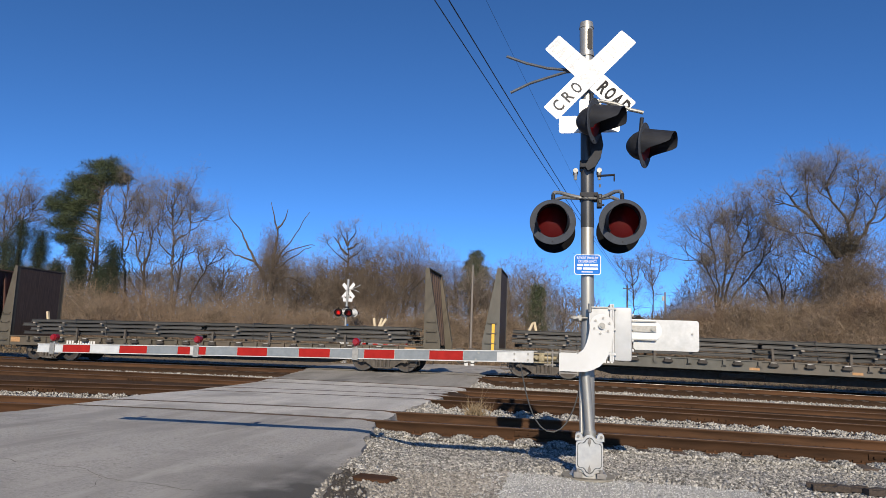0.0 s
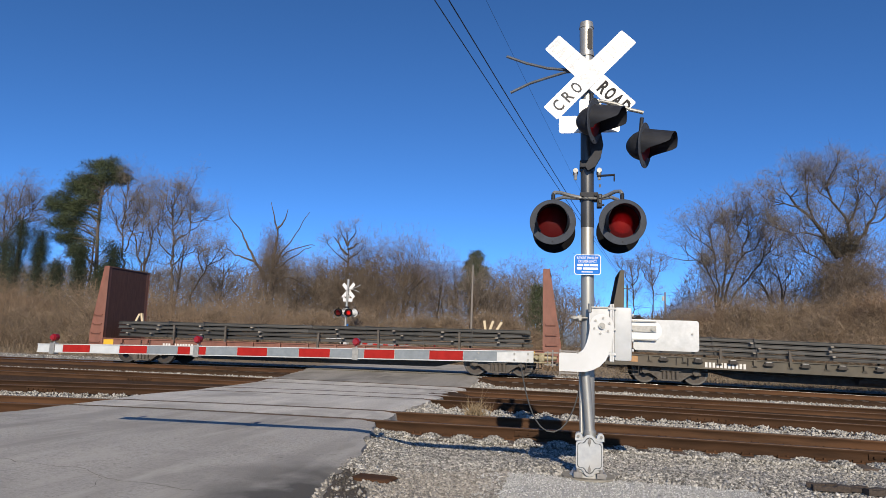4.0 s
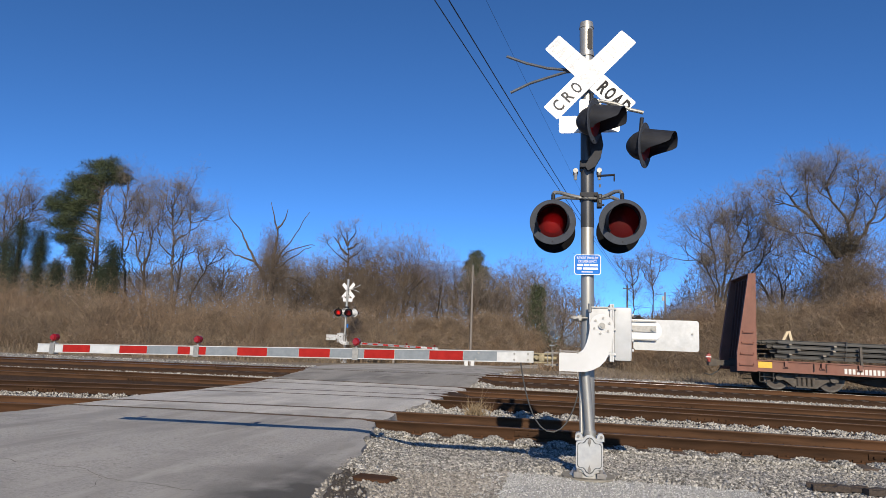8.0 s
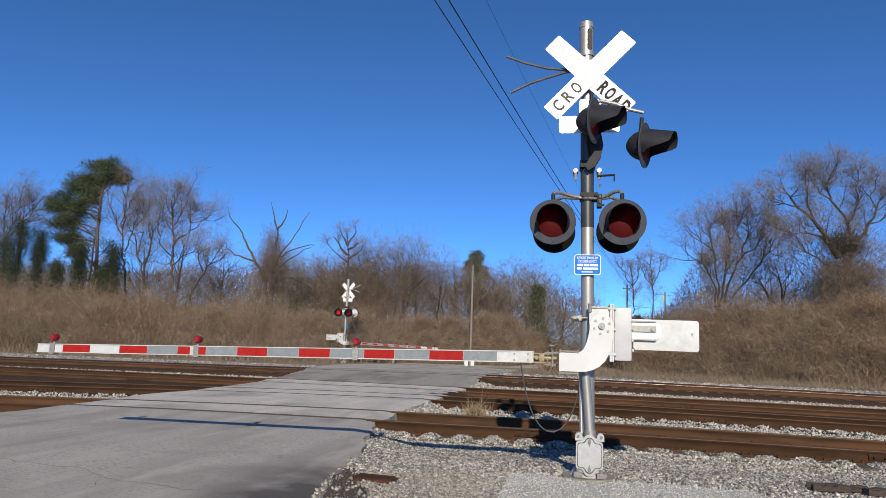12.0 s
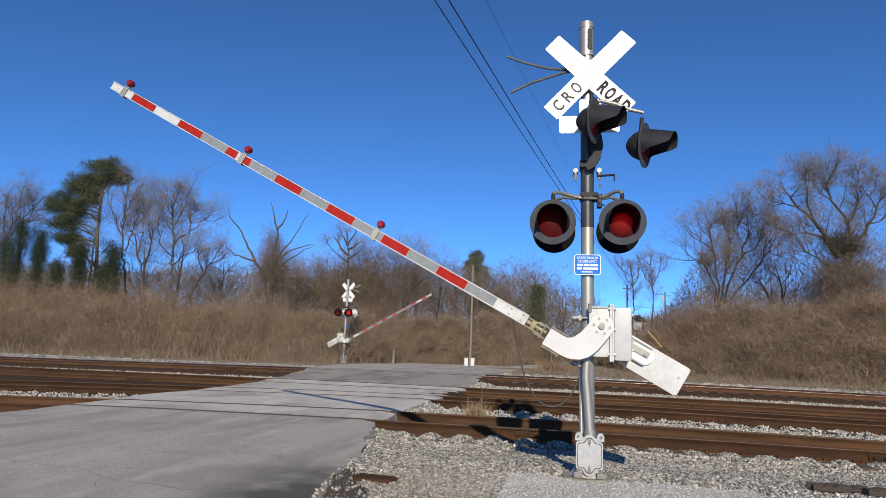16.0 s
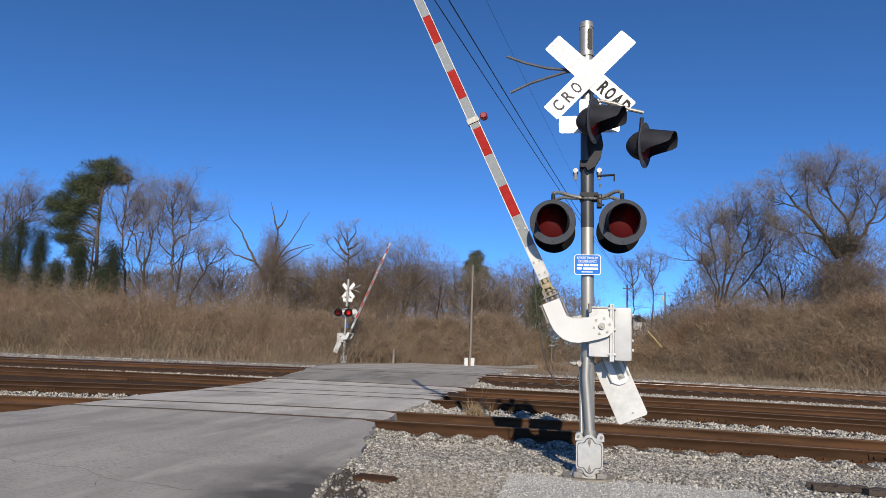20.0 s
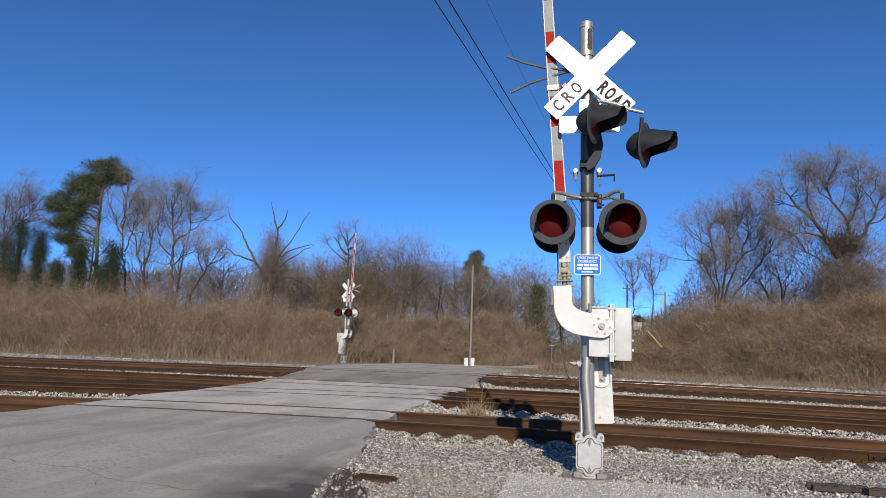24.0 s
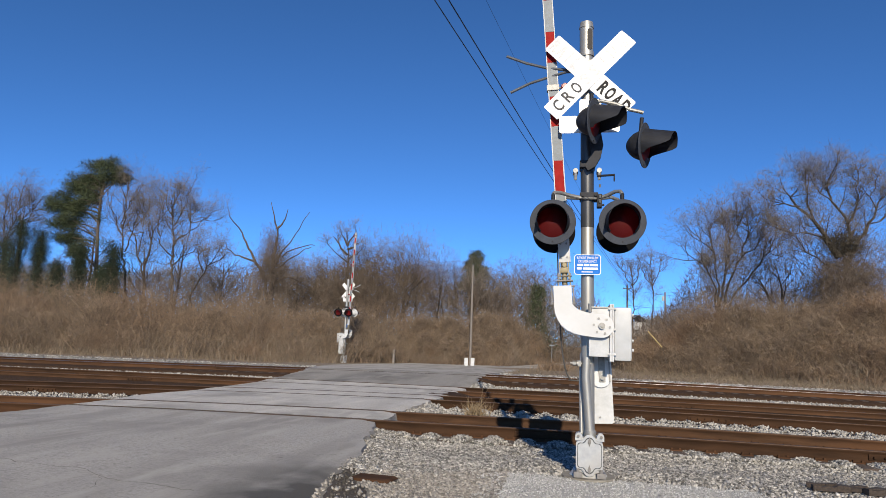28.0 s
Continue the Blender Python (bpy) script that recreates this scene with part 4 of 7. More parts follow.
    for z in (1.30, 1.56, 1.78):
        rod(bm, (0.19, -0.215, z), (0.27, -0.215, z), 0.014, seg=8)
    for z in (1.35, 1.45, 1.72):
        rod(bm, (0.44, -0.15, z), (0.455, -0.15, z), 0.016, seg=8)
    part_each("case_flange", bm, M_WHITEWORN, case)
    bm = bmesh.new()
    box(bm, -0.01, 0.20, -0.21, -0.05, 1.78, 1.80, 0.004)
    rod(bm, (0.0, -0.20, 1.74), (0.0, -0.20, 1.83), 0.02, seg=8)
    part("case_lid", bm, M_BOLT, case)
    # clamps that hold the case to the mast
    bm = bmesh.new()
    for z in (1.68, 1.19):
        for sy in (-0.10, 0.10):
            rod(bm, (-0.20, sy, z), (0.02, sy, z), 0.012, seg=8)
            rod(bm, (-0.175, sy, z), (-0.14, sy, z), 0.026, seg=6)
            rod(bm, (-0.13, sy, z), (-0.115, sy, z), 0.033, seg=12)
        box(bm, -0.115, -0.085, -0.12, 0.12, z - 0.03, z + 0.03)
    part_each("mast_clamp", bm, M_BOLT, sig)
    # base: conduit, junction box and footing
    bm = bmesh.new()
    tube(bm, [(-0.03, -0.105, 1.26), (-0.035, -0.11, 1.05), (-0.01, -0.11, 0.75), (0.015, -0.12, 0.42)], [0.045, 0.047, 0.047, 0.047], 14)
    tube(bm, [(-0.075, 0.05, 1.30), (-0.085, 0.02, 1.0), (-0.072, -0.02, 0.45)], 0.022, 10)
    rod(bm, (0.012, -0.12, 0.40), (0.015, -0.12, 0.50), 0.062, seg=16)
    part_each("conduit", bm, M_ALU, sig, smooth=True)
    bm = bmesh.new()
    box(bm, -0.125, 0.135, -0.19, 0.11, 0.07, 0.43, 0.02)
    rod(bm, (0, 0, 0.02), (0, 0, 0.10), 0.20, 0.15, 20)
    for sx in (-0.105, 0.118):
        prism(bm, [(sx + 0.036 * math.cos(a), 0.445 + 0.036 * math.sin(a)) for a in np.linspace(0, math.pi, 9)] + [(sx - 0.036, 0.40), (sx + 0.036, 0.40)], -0.205, -0.12)
    jb = part("junction_base", bm, M_BASECAST, sig, "white cast junction base", smooth=True)
    bm = bmesh.new()
    prism(bm, door_outline(0.0), -0.214, -0.190)
    door = part("base_door", bm, M_BASECAST, jb, "white access door with two bolts")
    # thin dark plate paints the shade of the door's relief as an outline
    bm = bmesh.new()
    prism(bm, door_outline(0.014), -0.2165, -0.2142)
    part("door_groove", bm, M_SHADETONE, door)
    bm = bmesh.new()
    prism(bm, door_outline(0.0205), -0.223, -0.2167)
    part("door_panel", bm, M_BASECAST, door)
    bm = bmesh.new()
    for z in (0.395, 0.115):
        rod(bm, (0.005, -0.245, z), (0.005, -0.221, z), 0.017, seg=6)
        prism(bm, [(-0.012, z), (0.005, z + 0.05), (0.022, z), (0.005, z - 0.05)], -0.232, -0.2232)
    for sx in (-0.11, 0.125):
        rod(bm, (sx, -0.222, 0.445), (sx, -0.20, 0.445), 0.015, seg=8)
        for z in (0.045,):
            box(bm, sx - 0.045, sx + 0.045, -0.24, -0.10, 0.03, 0.085, 0.006)
            rod(bm, (sx, -0.21, 0.08), (sx, -0.21, 0.12), 0.018, seg=6)
    part_each("base_bolt", bm, M_CABLEGREY, jb)
    bm = bmesh.new()
    rod(bm, (0, -0.02, -0.05), (0, -0.02, 0.025), 0.285, 0.275, 40)
    part("footing", bm, M_CONCRETE, sig, "round concrete footing", smooth=True)
    # hanging cable to the arm
    arm = gate_arm(sig, arm_length, (-2.766, -4.774, -6.762))
    cw = counterweight(sig)
    for o in (arm, cw):
        o.location = PIVOT
    return sig, arm, cw


near_signal, near_arm, near_weight = crossing_signal(pose(0.226, 7.532, 0.0), "crossing signal with aluminium mast, red flashers and striped gate", 6.98, True, M_SHADETONE, M_BLACK)
far_signal, far_arm, far_weight = crossing_signal(pose(-13.478, 39.513, -0.06, 0, 0, 166), "crossing signal beyond the tracks with backs of its signs showing", 6.4, True, M_ALU, M_WHITEWORN)


# ---- train ----
def paint(name, c):
    d = tuple(v * 0.62 for v in c)
    return mat(name, d, c, 3.0, 0.7, bump=0.25, bscale=30, c3=tuple(0.5 * v + 0.5 * w for v, w in zip(c, (0.10, 0.07, 0.05))), stretch=(1, 1, 0.5))


P_OLIVE = paint("olive_grey_car_paint", (0.072, 0.062, 0.045))
P_BROWN = paint("oxide_red_car_paint", (0.185, 0.073, 0.05))
P_GREY = paint("dark_grey_car_paint", (0.08, 0.0784, 0.068))
M_STEEL = mat("dark_load_steel", (0.029, 0.028, 0.027), (0.056, 0.054, 0.052), 4, 0.6, 0.2, bump=0.15, stretch=(0.1, 1, 1), rnd=0.3)
M_UNDER = mat("grimy_underframe", (0.02, 0.0176, 0.016), (0.048, 0.0416, 0.036), 6, 0.85, bump=0.3)
M_TRUCK = mat("grimy_truck_casting", (0.04, 0.0336, 0.0288), (0.088, 0.076, 0.064), 6, 0.8, bump=0.3)
M_WHEEL = mat("wheel_steel", (0.032, 0.025, 0.021), (0.066, 0.054, 0.045), 6, 0.6, 0.4, bump=0.2)
M_TREAD = mat("wheel_tread", (0.05, 0.045, 0.04), (0.09, 0.083, 0.076), 8, 0.45, 0.7, bump=0.05)
M_YELLOW = mat("yellow_marker", (0.496, 0.288, 0.016), (0.6, 0.36, 0.024), 12, 0.5, bump=0.03)
M_TAN = mat("faded_orange_marker", (0.24, 0.13, 0.05), (0.36, 0.20, 0.09), 12, 0.7, bump=0.05)
M_WOOD = mat("pale_dunnage_wood", (0.4, 0.32, 0.208), (0.512, 0.432, 0.304), 6, 0.8, bump=0.2, stretch=(8, 8, 1))
M_MARK = mat("white_stencil", (0.464, 0.456, 0.44), (0.576, 0.568, 0.552), 12, 0.7, bump=0)
M_EOT = mat("red_marker_paint", (0.16, 0.018, 0.013), (0.26, 0.03, 0.02), 10, 0.5, bump=0.05)

R_WHEEL, HALF_BASE, TRUCK_AT, HALF_LEN = 0.457, 0.89, 7.55, 9.90
DECK = 1.02


def wheelset_meshes():
    bm = bmesh.new()
    rod(bm, (0, -1.05, 0), (0, 1.05, 0), 0.085, seg=14)
    for sg in (-1, 1):
        y = sg * 0.755
        rod(bm, (0, y - sg * 0.025, 0), (0, y + sg * 0.075, 0), R_WHEEL, R_WHEEL - 0.006, 36, True)
        rod(bm, (0, y - sg * 0.055, 0), (0, y - sg * 0.025, 0), R_WHEEL + 0.025, R_WHEEL + 0.018, 36)
        rod(bm, (0, y + sg * 0.055, 0), (0, y + sg * 0.11, 0), 0.13, seg=18)
        for i in range(3):
            a = radians(120 * i)
            rod(bm, (0.25 * math.cos(a), y + sg * 0.06, 0.25 * math.sin(a)), (0.25 * math.cos(a), y + sg * 0.085, 0.25 * math.sin(a)), 0.03, seg=8)
    me = bpy.data.meshes.new("wheelset")
    bm.to_mesh(me)
    bm.free()
    me.materials.append(M_WHEEL)
    me.shade_smooth()
    me.set_sharp_from_angle(angle=radians(35))
    bm = bmesh.new()
    for sg in (-1, 1):
        y = sg * 0.832
        for i in range(36):
            a, b = 2 * math.pi * i / 36, 2 * math.pi * (i + 1) / 36
            q = [bm.verts.new((r * math.cos(t), y, r * math.sin(t))) for r, t in ((R_WHEEL - 0.008, a), (R_WHEEL - 0.008, b), (R_WHEEL - 0.07, b), (R_WHEEL - 0.07, a))]
            bm.faces.new(q)
    rim = bpy.data.meshes.new("rim")
    bm.to_mesh(rim)
    bm.free()
    rim.materials.append(M_TREAD)
    return me, rim


WHEEL_ME, RIM_ME = wheelset_meshes()


def truck_mesh():
    bm = bmesh.new()
    for sg in (-1, 1):
        y0, y1 = sorted((sg * 0.93, sg * 1.06))
        side = [(-1.06, 0.36), (-0.72, 0.36), (-0.62, 0.30), (-0.33, 0.10), (0.33, 0.10), (0.62, 0.30), (0.72, 0.36), (1.06, 0.36), (1.08, 0.58), (0.76, 0.63), (0.35, 0.72), (-0.35, 0.72), (-0.76, 0.63), (-1.08, 0.58)]
        prism(bm, side, y0, y1)
        for x in (-HALF_BASE, HALF_BASE):
            rod(bm, (x, sg * 0.90, 0.457), (x, sg * 1.13, 0.457), 0.12, seg=16)
        for k in range(4):
            x = -0.235 + 0.157 * k
            rod(bm, (x, sg * 1.09, 0.18), (x, sg * 1.09, 0.46), 0.062, seg=10)
        box(bm, -0.36, 0.36, *sorted((sg * 1.03, sg * 1.16)), 0.12, 0.175)
        box(bm, -0.36, 0.36, *sorted((sg * 1.03, sg * 1.16)), 0.465, 0.60)
    box(bm, -0.22, 0.22, -1.1, 1.1, 0.46, 0.72)
    for x in (-0.40, 0.40):
        box(bm, x - 0.05, x + 0.05, -0.95, 0.95, 0.28, 0.40)
    me = bpy.data.meshes.new("truck")
    bm.to_mesh(me)
    bm.free()
    me.materials.append(M_TRUCK)
    return me


TRUCK_ME = truck_mesh()


def bulkhead(car, xi, facing, body, seed):
    """An end wall: tapered side posts, ribs and a plank wall. facing: +1 where the load lies towards +x."""
    f = facing
    bm = bmesh.new()
    for sg in (-1, 1):
        y0, y1 = sorted((sg * 1.24, sg * 1.43))
        # the inner edge stands plumb, the outer edge leans in towards the top
        top = 0.22 if body is P_BROWN else 0.13
        prof = [(xi, DECK - 0.42), (xi - f * 0.64, DECK - 0.42), (xi - f * 0.64, DECK + 0.15), (xi - f * top, 4.05), (xi, 4.05)]
        prism(bm, prof, y0, y1)
        # edge flanges
        for (xa, za), (xb, zb) in (((xi - f * 0.64, DECK + 0.15), (xi - f * top, 4.05)), ((xi, DECK - 0.42), (xi, 4.05))):
            prism(bm, [(xa - 0.012, za), (xa + 0.012, za), (xb + 0.012, zb), (xb - 0.012, zb)], sg * 1.43 - 0.005, sg * 1.43 + 0.022)
    sheet = bmesh.new()
    box(sheet, *sorted((xi - f * 0.005, xi - f * 0.06)), -1.40, 1.40, DECK, 4.03)
    dull = P_REDWALL if body is P_BROWN else P_DARKWALL
    wall = part("bulkhead", sheet, dull, car, "tall dark stained steel end bulkhead")
    part_each("side_post", bm, body, wall, "tapered steel side post")
    # ribs on the outer side
    for k, y in enumerate((-0.82, -0.41, 0.0, 0.41, 0.82)):
        bm = bmesh.new()
        prism(bm, [(xi - f * 0.06, DECK + 0.05), (xi - f * 0.42, DECK + 0.05), (xi - f * 0.12, 3.95), (xi - f * 0.06, 3.95)], y - 0.045, y + 0.045)
        part("rib", bm, dull, wall)
    bm = bmesh.new()
    box(bm, *sorted((xi + f * 0.02, xi - f * (top + 0.015))), -1.43, 1.43, 4.05, 4.09)
    part("bulkhead_cap", bm, body, wall)
    # ladder rungs on the near and far side
    bm = bmesh.new()
    for sg in (-1, 1):
        y = sg * 1.50
        for z in (DECK - 0.20, DECK + 0.18, DECK + 0.56, DECK + 0.94):
            xa, xb = xi - f * 0.10, xi - f * (0.55 - 0.10 * (z - DECK))
            tube(bm, [(xa, sg * 1.43, z + 0.06), (xa, y, z), (xb, y, z), (xb, sg * 1.43, z + 0.06)], 0.013, 6)
    part_each("grab_rung", bm, body, wall)
    return wall


P_REDWALL = mat("dull_oxide_bulkhead_sheet", (0.05, 0.022, 0.017), (0.10, 0.042, 0.032), 5, 0.85, bump=0.3, stretch=(1, 5, 0.3))
P_DARKWALL = mat("stained_bulkhead_sheet", (0.03, 0.02, 0.018), (0.075, 0.048, 0.04), 5, 0.85, bump=0.3, stretch=(1, 5, 0.3))


def flat_car(at, label, body, yellow, seed, end_marker=False, winches=False):
    rr = random.Random(seed)
    car = thing("flat_car", at, label, "railcar", "freight train")
    bm = bmesh.new()
    # deck, deep fishbelly side sills, centre sill
    box(bm, -HALF_LEN + 0.3, HALF_LEN - 0.3, -1.38, 1.38, DECK - 0.10, DECK)
    part("deck", bm, M_UNDER, car)
    for sg in (-1, 1):
        bm = bmesh.new()
        y0, y1 = sorted((sg * 1.37, sg * 1.41))
        prism(bm, [(-HALF_LEN, DECK - 0.40), (HALF_LEN, DECK - 0.40), (HALF_LEN, DECK), (-HALF_LEN, DECK)], y0, y1)
        box(bm, -HALF_LEN + 0.62, HALF_LEN - 0.62, *sorted((sg * 1.41, sg * 1.455)), DECK - 0.035, DECK + 0.005)
        box(bm, -HALF_LEN + 0.1, HALF_LEN - 0.1, *sorted((sg * 1.41, sg * 1.44)), DECK - 0.40, DECK - 0.375)
        sill = part("side_sill", bm, body, car, "deep riveted side sill")
        # stake pockets
        bm = bmesh.new()
        x = -HALF_LEN + 1.6
        while x < HALF_LEN - 1.4:
            box(bm, x - 0.055, x + 0.055, *sorted((sg * 1.41, sg * 1.52)), DECK - 0.20, DECK - 0.02)
            box(bm, x - 0.09, x + 0.09, *sorted((sg * 1.41, sg * 1.46)), DECK - 0.24, DECK - 0.18)
            x += 1.18
        part_each("stake_pocket", bm, body, sill)
        bm = bmesh.new()
        for x in (-HALF_LEN + 0.70, -0.37, 2.95, 6.37, HALF_LEN - 1.4):
            if abs(x) > 8:
                box(bm, x, x + 0.46, *sorted((sg * 1.412, sg * 1.418)), DECK - 0.27, DECK - 0.06)
            else:
                box(bm, x, x + 0.34, *sorted((sg * 1.412, sg * 1.418)), DECK - 0.34, DECK - 0.25)
        part_each("reflector", bm, yellow, sill, "reflector panel")
        bm = bmesh.new()
        for x0, x1, z0, z1 in ((-6.42, -5.0, -0.34, -0.16), (7.05, 7.4, -0.36, -0.17)):
            k = max(1, int((x1 - x0) / 0.12))
            for i in range(k):
                xa = x0 + (x1 - x0) * i / k
                box(bm, xa, xa + 0.085, *sorted((sg * 1.412, sg * 1.4165)), DECK + z0, DECK + z1)
        part_each("stencil_bar", bm, M_MARK, sill, "white stencilled bars")
        if winches:
            for k in range(14):
                x = -8.2 + 1.18 * k + 0.35
                bm = bmesh.new()
                box(bm, x - 0.13, x + 0.13, *sorted((sg * 1.41, sg * 1.56)), DECK - 0.19, DECK - 0.06, 0.015)
                rod(bm, (x - 0.17, sg * 1.50, DECK - 0.15), (x + 0.17, sg * 1.50, DECK - 0.15), 0.035, seg=10)
                w = part("winch", bm, M_UNDER, sill, "black tie-down winch")
                bm = bmesh.new()
                box(bm, x - 0.09, x + 0.09, *sorted((sg * 1.44, sg * 1.54)), DECK - 0.058, DECK - 0.045)
                part("winch_plate", bm, M_MARK, w)
        # steps and grab irons
        bm = bmesh.new()
        for xe in (-HALF_LEN + 0.75, HALF_LEN - 1.25):
            for dx in (0, 0.45):
                rod(bm, (xe + dx, sg * 1.38, DECK - 0.40), (xe + dx, sg * 1.38, DECK - 0.75), 0.014, seg=6)
            for z in (DECK - 0.75, DECK - 0.58):
                rod(bm, (xe, sg * 1.38, z), (xe + 0.45, sg * 1.38, z), 0.014, seg=6)
        for xe in (-7.4, -7.0, 6.8, 7.2):
            tube(bm, [(xe, sg * 1.41, DECK - 0.06), (xe, sg * 1.47, DECK - 0.07), (xe, sg * 1.47, DECK - 0.30), (xe, sg * 1.41, DECK - 0.31)], 0.013, 6)
        part_each("step_iron", bm, M_UNDER, sill)
    bm = bmesh.new()
    prism(bm, [(-HALF_LEN + 0.2, DECK - 0.5), (-6.2, DECK - 0.5), (-5.0, 0.26), (5.0, 0.26), (6.2, DECK - 0.5), (HALF_LEN - 0.2, DECK - 0.5), (HALF_LEN - 0.2, DECK - 0.1), (-HALF_LEN + 0.2, DECK - 0.1)], -0.55, 0.55)
    for x in (-5.5, -3.5, -1.5, 1.5, 3.5, 5.5):
        box(bm, x - 0.08, x + 0.08, -1.37, 1.37, DECK - 0.42, DECK - 0.10)
    rod(bm, (-1.2, -0.7, DECK - 0.5), (0.3, -0.7, DECK - 0.5), 0.20, seg=14)
    tube(bm, [(-9.0, -0.9, 0.62), (-6.5, -0.95, 0.50), (-2.0, -0.9, 0.55), (3.0, -0.9, 0.52), (8.5, -0.9, 0.60)], 0.02, 6)
    part("underframe", bm, M_UNDER, car, "grimy centre sill and brake gear")
    for sg in (-1, 1):
        bm = bmesh.new()
        box(bm, *sorted((sg * (HALF_LEN - 0.3), sg * (HALF_LEN + 0.45))), -0.11, 0.11, 0.74, 0.94, 0.02)
        box(bm, *sorted((sg * (HALF_LEN + 0.40), sg * (HALF_LEN + 0.72))), -0.17, 0.15, 0.70, 0.98, 0.05)
        part("coupler", bm, M_TRUCK, car)
        bm = bmesh.new()
        tube(bm, [(sg * (HALF_LEN + 0.1), 0.3, 0.80), (sg * (HALF_LEN + 0.3), 0.32, 0.52), (sg * (HALF_LEN + 0.55), 0.3, 0.36), (sg * (HALF_LEN + 0.8), 0.2, 0.42)], 0.025, 8)
        part("air_hose", bm, M_CABLE, car)
        bulkhead(car, sg * (HALF_LEN - 0.64), -sg, body, seed)
        shared("truck", TRUCK_ME, car, pose(sg * TRUCK_AT, 0, 0))
    wheels = []
    for x in (-TRUCK_AT - HALF_BASE, -TRUCK_AT + HALF_BASE, TRUCK_AT - HALF_BASE, TRUCK_AT + HALF_BASE):
        w = shared("wheelset", WHEEL_ME, car, pose(x, 0, R_WHEEL))
        shared("rim", RIM_ME, w)
        wheels.append((w, x))
    # stakes that hold the load
    for i, x in enumerate((-5.9, -3.6, 0.4, 2.9, 6.1)):
        for sg in (-1, 1):
            bm = bmesh.new()
            lean = rr.uniform(-0.06, 0.06)
            vs = box(bm, x - 0.04, x + 0.04, *sorted((sg * 1.43, sg * 1.51)), DECK - 0.12, DECK + rr.choice((0.36, 0.45, 0.60)), 0.0)
            bmesh.ops.transform(bm, matrix=Matrix.Translation((x, 0, DECK)) @ Matrix.Rotation(lean, 4, 'Y') @ Matrix.Translation((-x, 0, -DECK)), verts=bm.verts[:])
            part("stake", bm, M_TRUCK, car, "upright steel stake")
    if winches and body is P_GREY:
        bm = bmesh.new()
        box(bm, -HALF_LEN + 0.36, -HALF_LEN + 0.47, -1.475, -1.452, DECK - 0.30, DECK + 0.95)
        part("brake_tube", bm, M_YELLOW, car, "yellow vertical brake tube")
    if end_marker:
        bm = bmesh.new()
        rod(bm, (-HALF_LEN - 0.72, -0.25, 0.86), (-HALF_LEN - 0.72, -0.25, 1.16), 0.06, 0.055, 12)
        box(bm, -HALF_LEN - 0.82, -HALF_LEN - 0.66, -0.32, -0.18, 0.95, 1.12, 0.015)
        mk = part("end_marker", bm, M_EOT, car, "red end-of-train marker", smooth=True)
        bm = bmesh.new()
        box(bm, -HALF_LEN - 0.83, -HALF_LEN - 0.65, -0.33, -0.17, 1.02, 1.05)
        part("marker_band", bm, M_SHEET, mk)
    return car, wheels


def bar_mesh(length=8.55, w=0.16, h=0.125):
    prof = [(0, 0), (w, 0), (w, 0.02), (w * 0.58, 0.035), (w * 0.58, 0.10), (w * 0.78, 0.11), (w * 0.78, h), (w * 0.22, h), (w * 0.22, 0.11), (w * 0.42, 0.10), (w * 0.42, 0.035), (0, 0.02)]
    bm = bmesh.new()
    va = [bm.verts.new((-length / 2, y, z)) for y, z in prof]
    vb = [bm.verts.new((length / 2, y, z)) for y, z in prof]
    bm.faces.new(va)
    bm.faces.new(vb[::-1])
    for i in range(len(prof)):
        j = (i + 1) % len(prof)
        bm.faces.new((va[i], vb[i], vb[j], va[j]))
    bmesh.ops.recalc_face_normals(bm, faces=bm.faces[:])
    me = bpy.data.meshes.new("steel_bar")
    bm.to_mesh(me)
    bm.free()
    me.materials.append(M_STEEL)
    return me


BAR_ME = bar_mesh()


def steel_load(at, seed):
    """Layers of long dark steel bars with spacers, straps and upright pale dunnage."""
    rr = random.Random(seed + 50)
    ld = thing("steel_load", at, "stacked layers of long dark steel bars on a flat car", "steel bars", "train loads")
    z = DECK + 0.09
    for layer in range(4):
        h = 0.125
        y = -1.30
        while y < 1.25:
            for mid in (-4.33, 4.30):
                shared("steel_bar", BAR_ME, ld, pose(mid + rr.uniform(-0.22, 0.22), y, z))
            y += 0.205
        z += h
        if layer < 3:
            for x in (-8.1, -6.9, -4.6, -2.3, 1.3, 3.7, 5.6, 7.7):
                bm = bmesh.new()
                xx = x + rr.uniform(-0.25, 0.25)
                box(bm, xx - 0.05, xx + 0.05, -1.42, 1.42, z, z + 0.048)
                part("spacer", bm, M_WOODGREY, ld)
            z += 0.048
    for x, ang in ((-8.2, 25), (-7.9, -12), (7.2, 20), (7.45, 32), (7.0, -8)):
        if rr.random() < 0.5:
            bm = bmesh.new()
            box(bm, -0.045, 0.045, -0.045, 0.045, -0.05, 0.38)
            o = part("dunnage", bm, M_WOOD, ld, "pale upright wooden dunnage block")
            o.matrix_basis = pose(x, rr.uniform(-1.2, -0.4), z - 0.02, 0, ang, 0)
    for x in (-6.2, -4.9, 2.1, 4.4, 6.6):
        bm = bmesh.new()
        xx = x + rr.uniform(-0.3, 0.3)
        tilt = rr.uniform(-0.12, 0.12)
        tube(bm, [(xx, -1.33, DECK + 0.09), (xx + tilt, -1.34, z + 0.01), (xx + tilt, 1.34, z + 0.01), (xx, 1.33, DECK + 0.09)], 0.022, 6)
        part("strap", bm, M_CABLE, ld)
    return ld


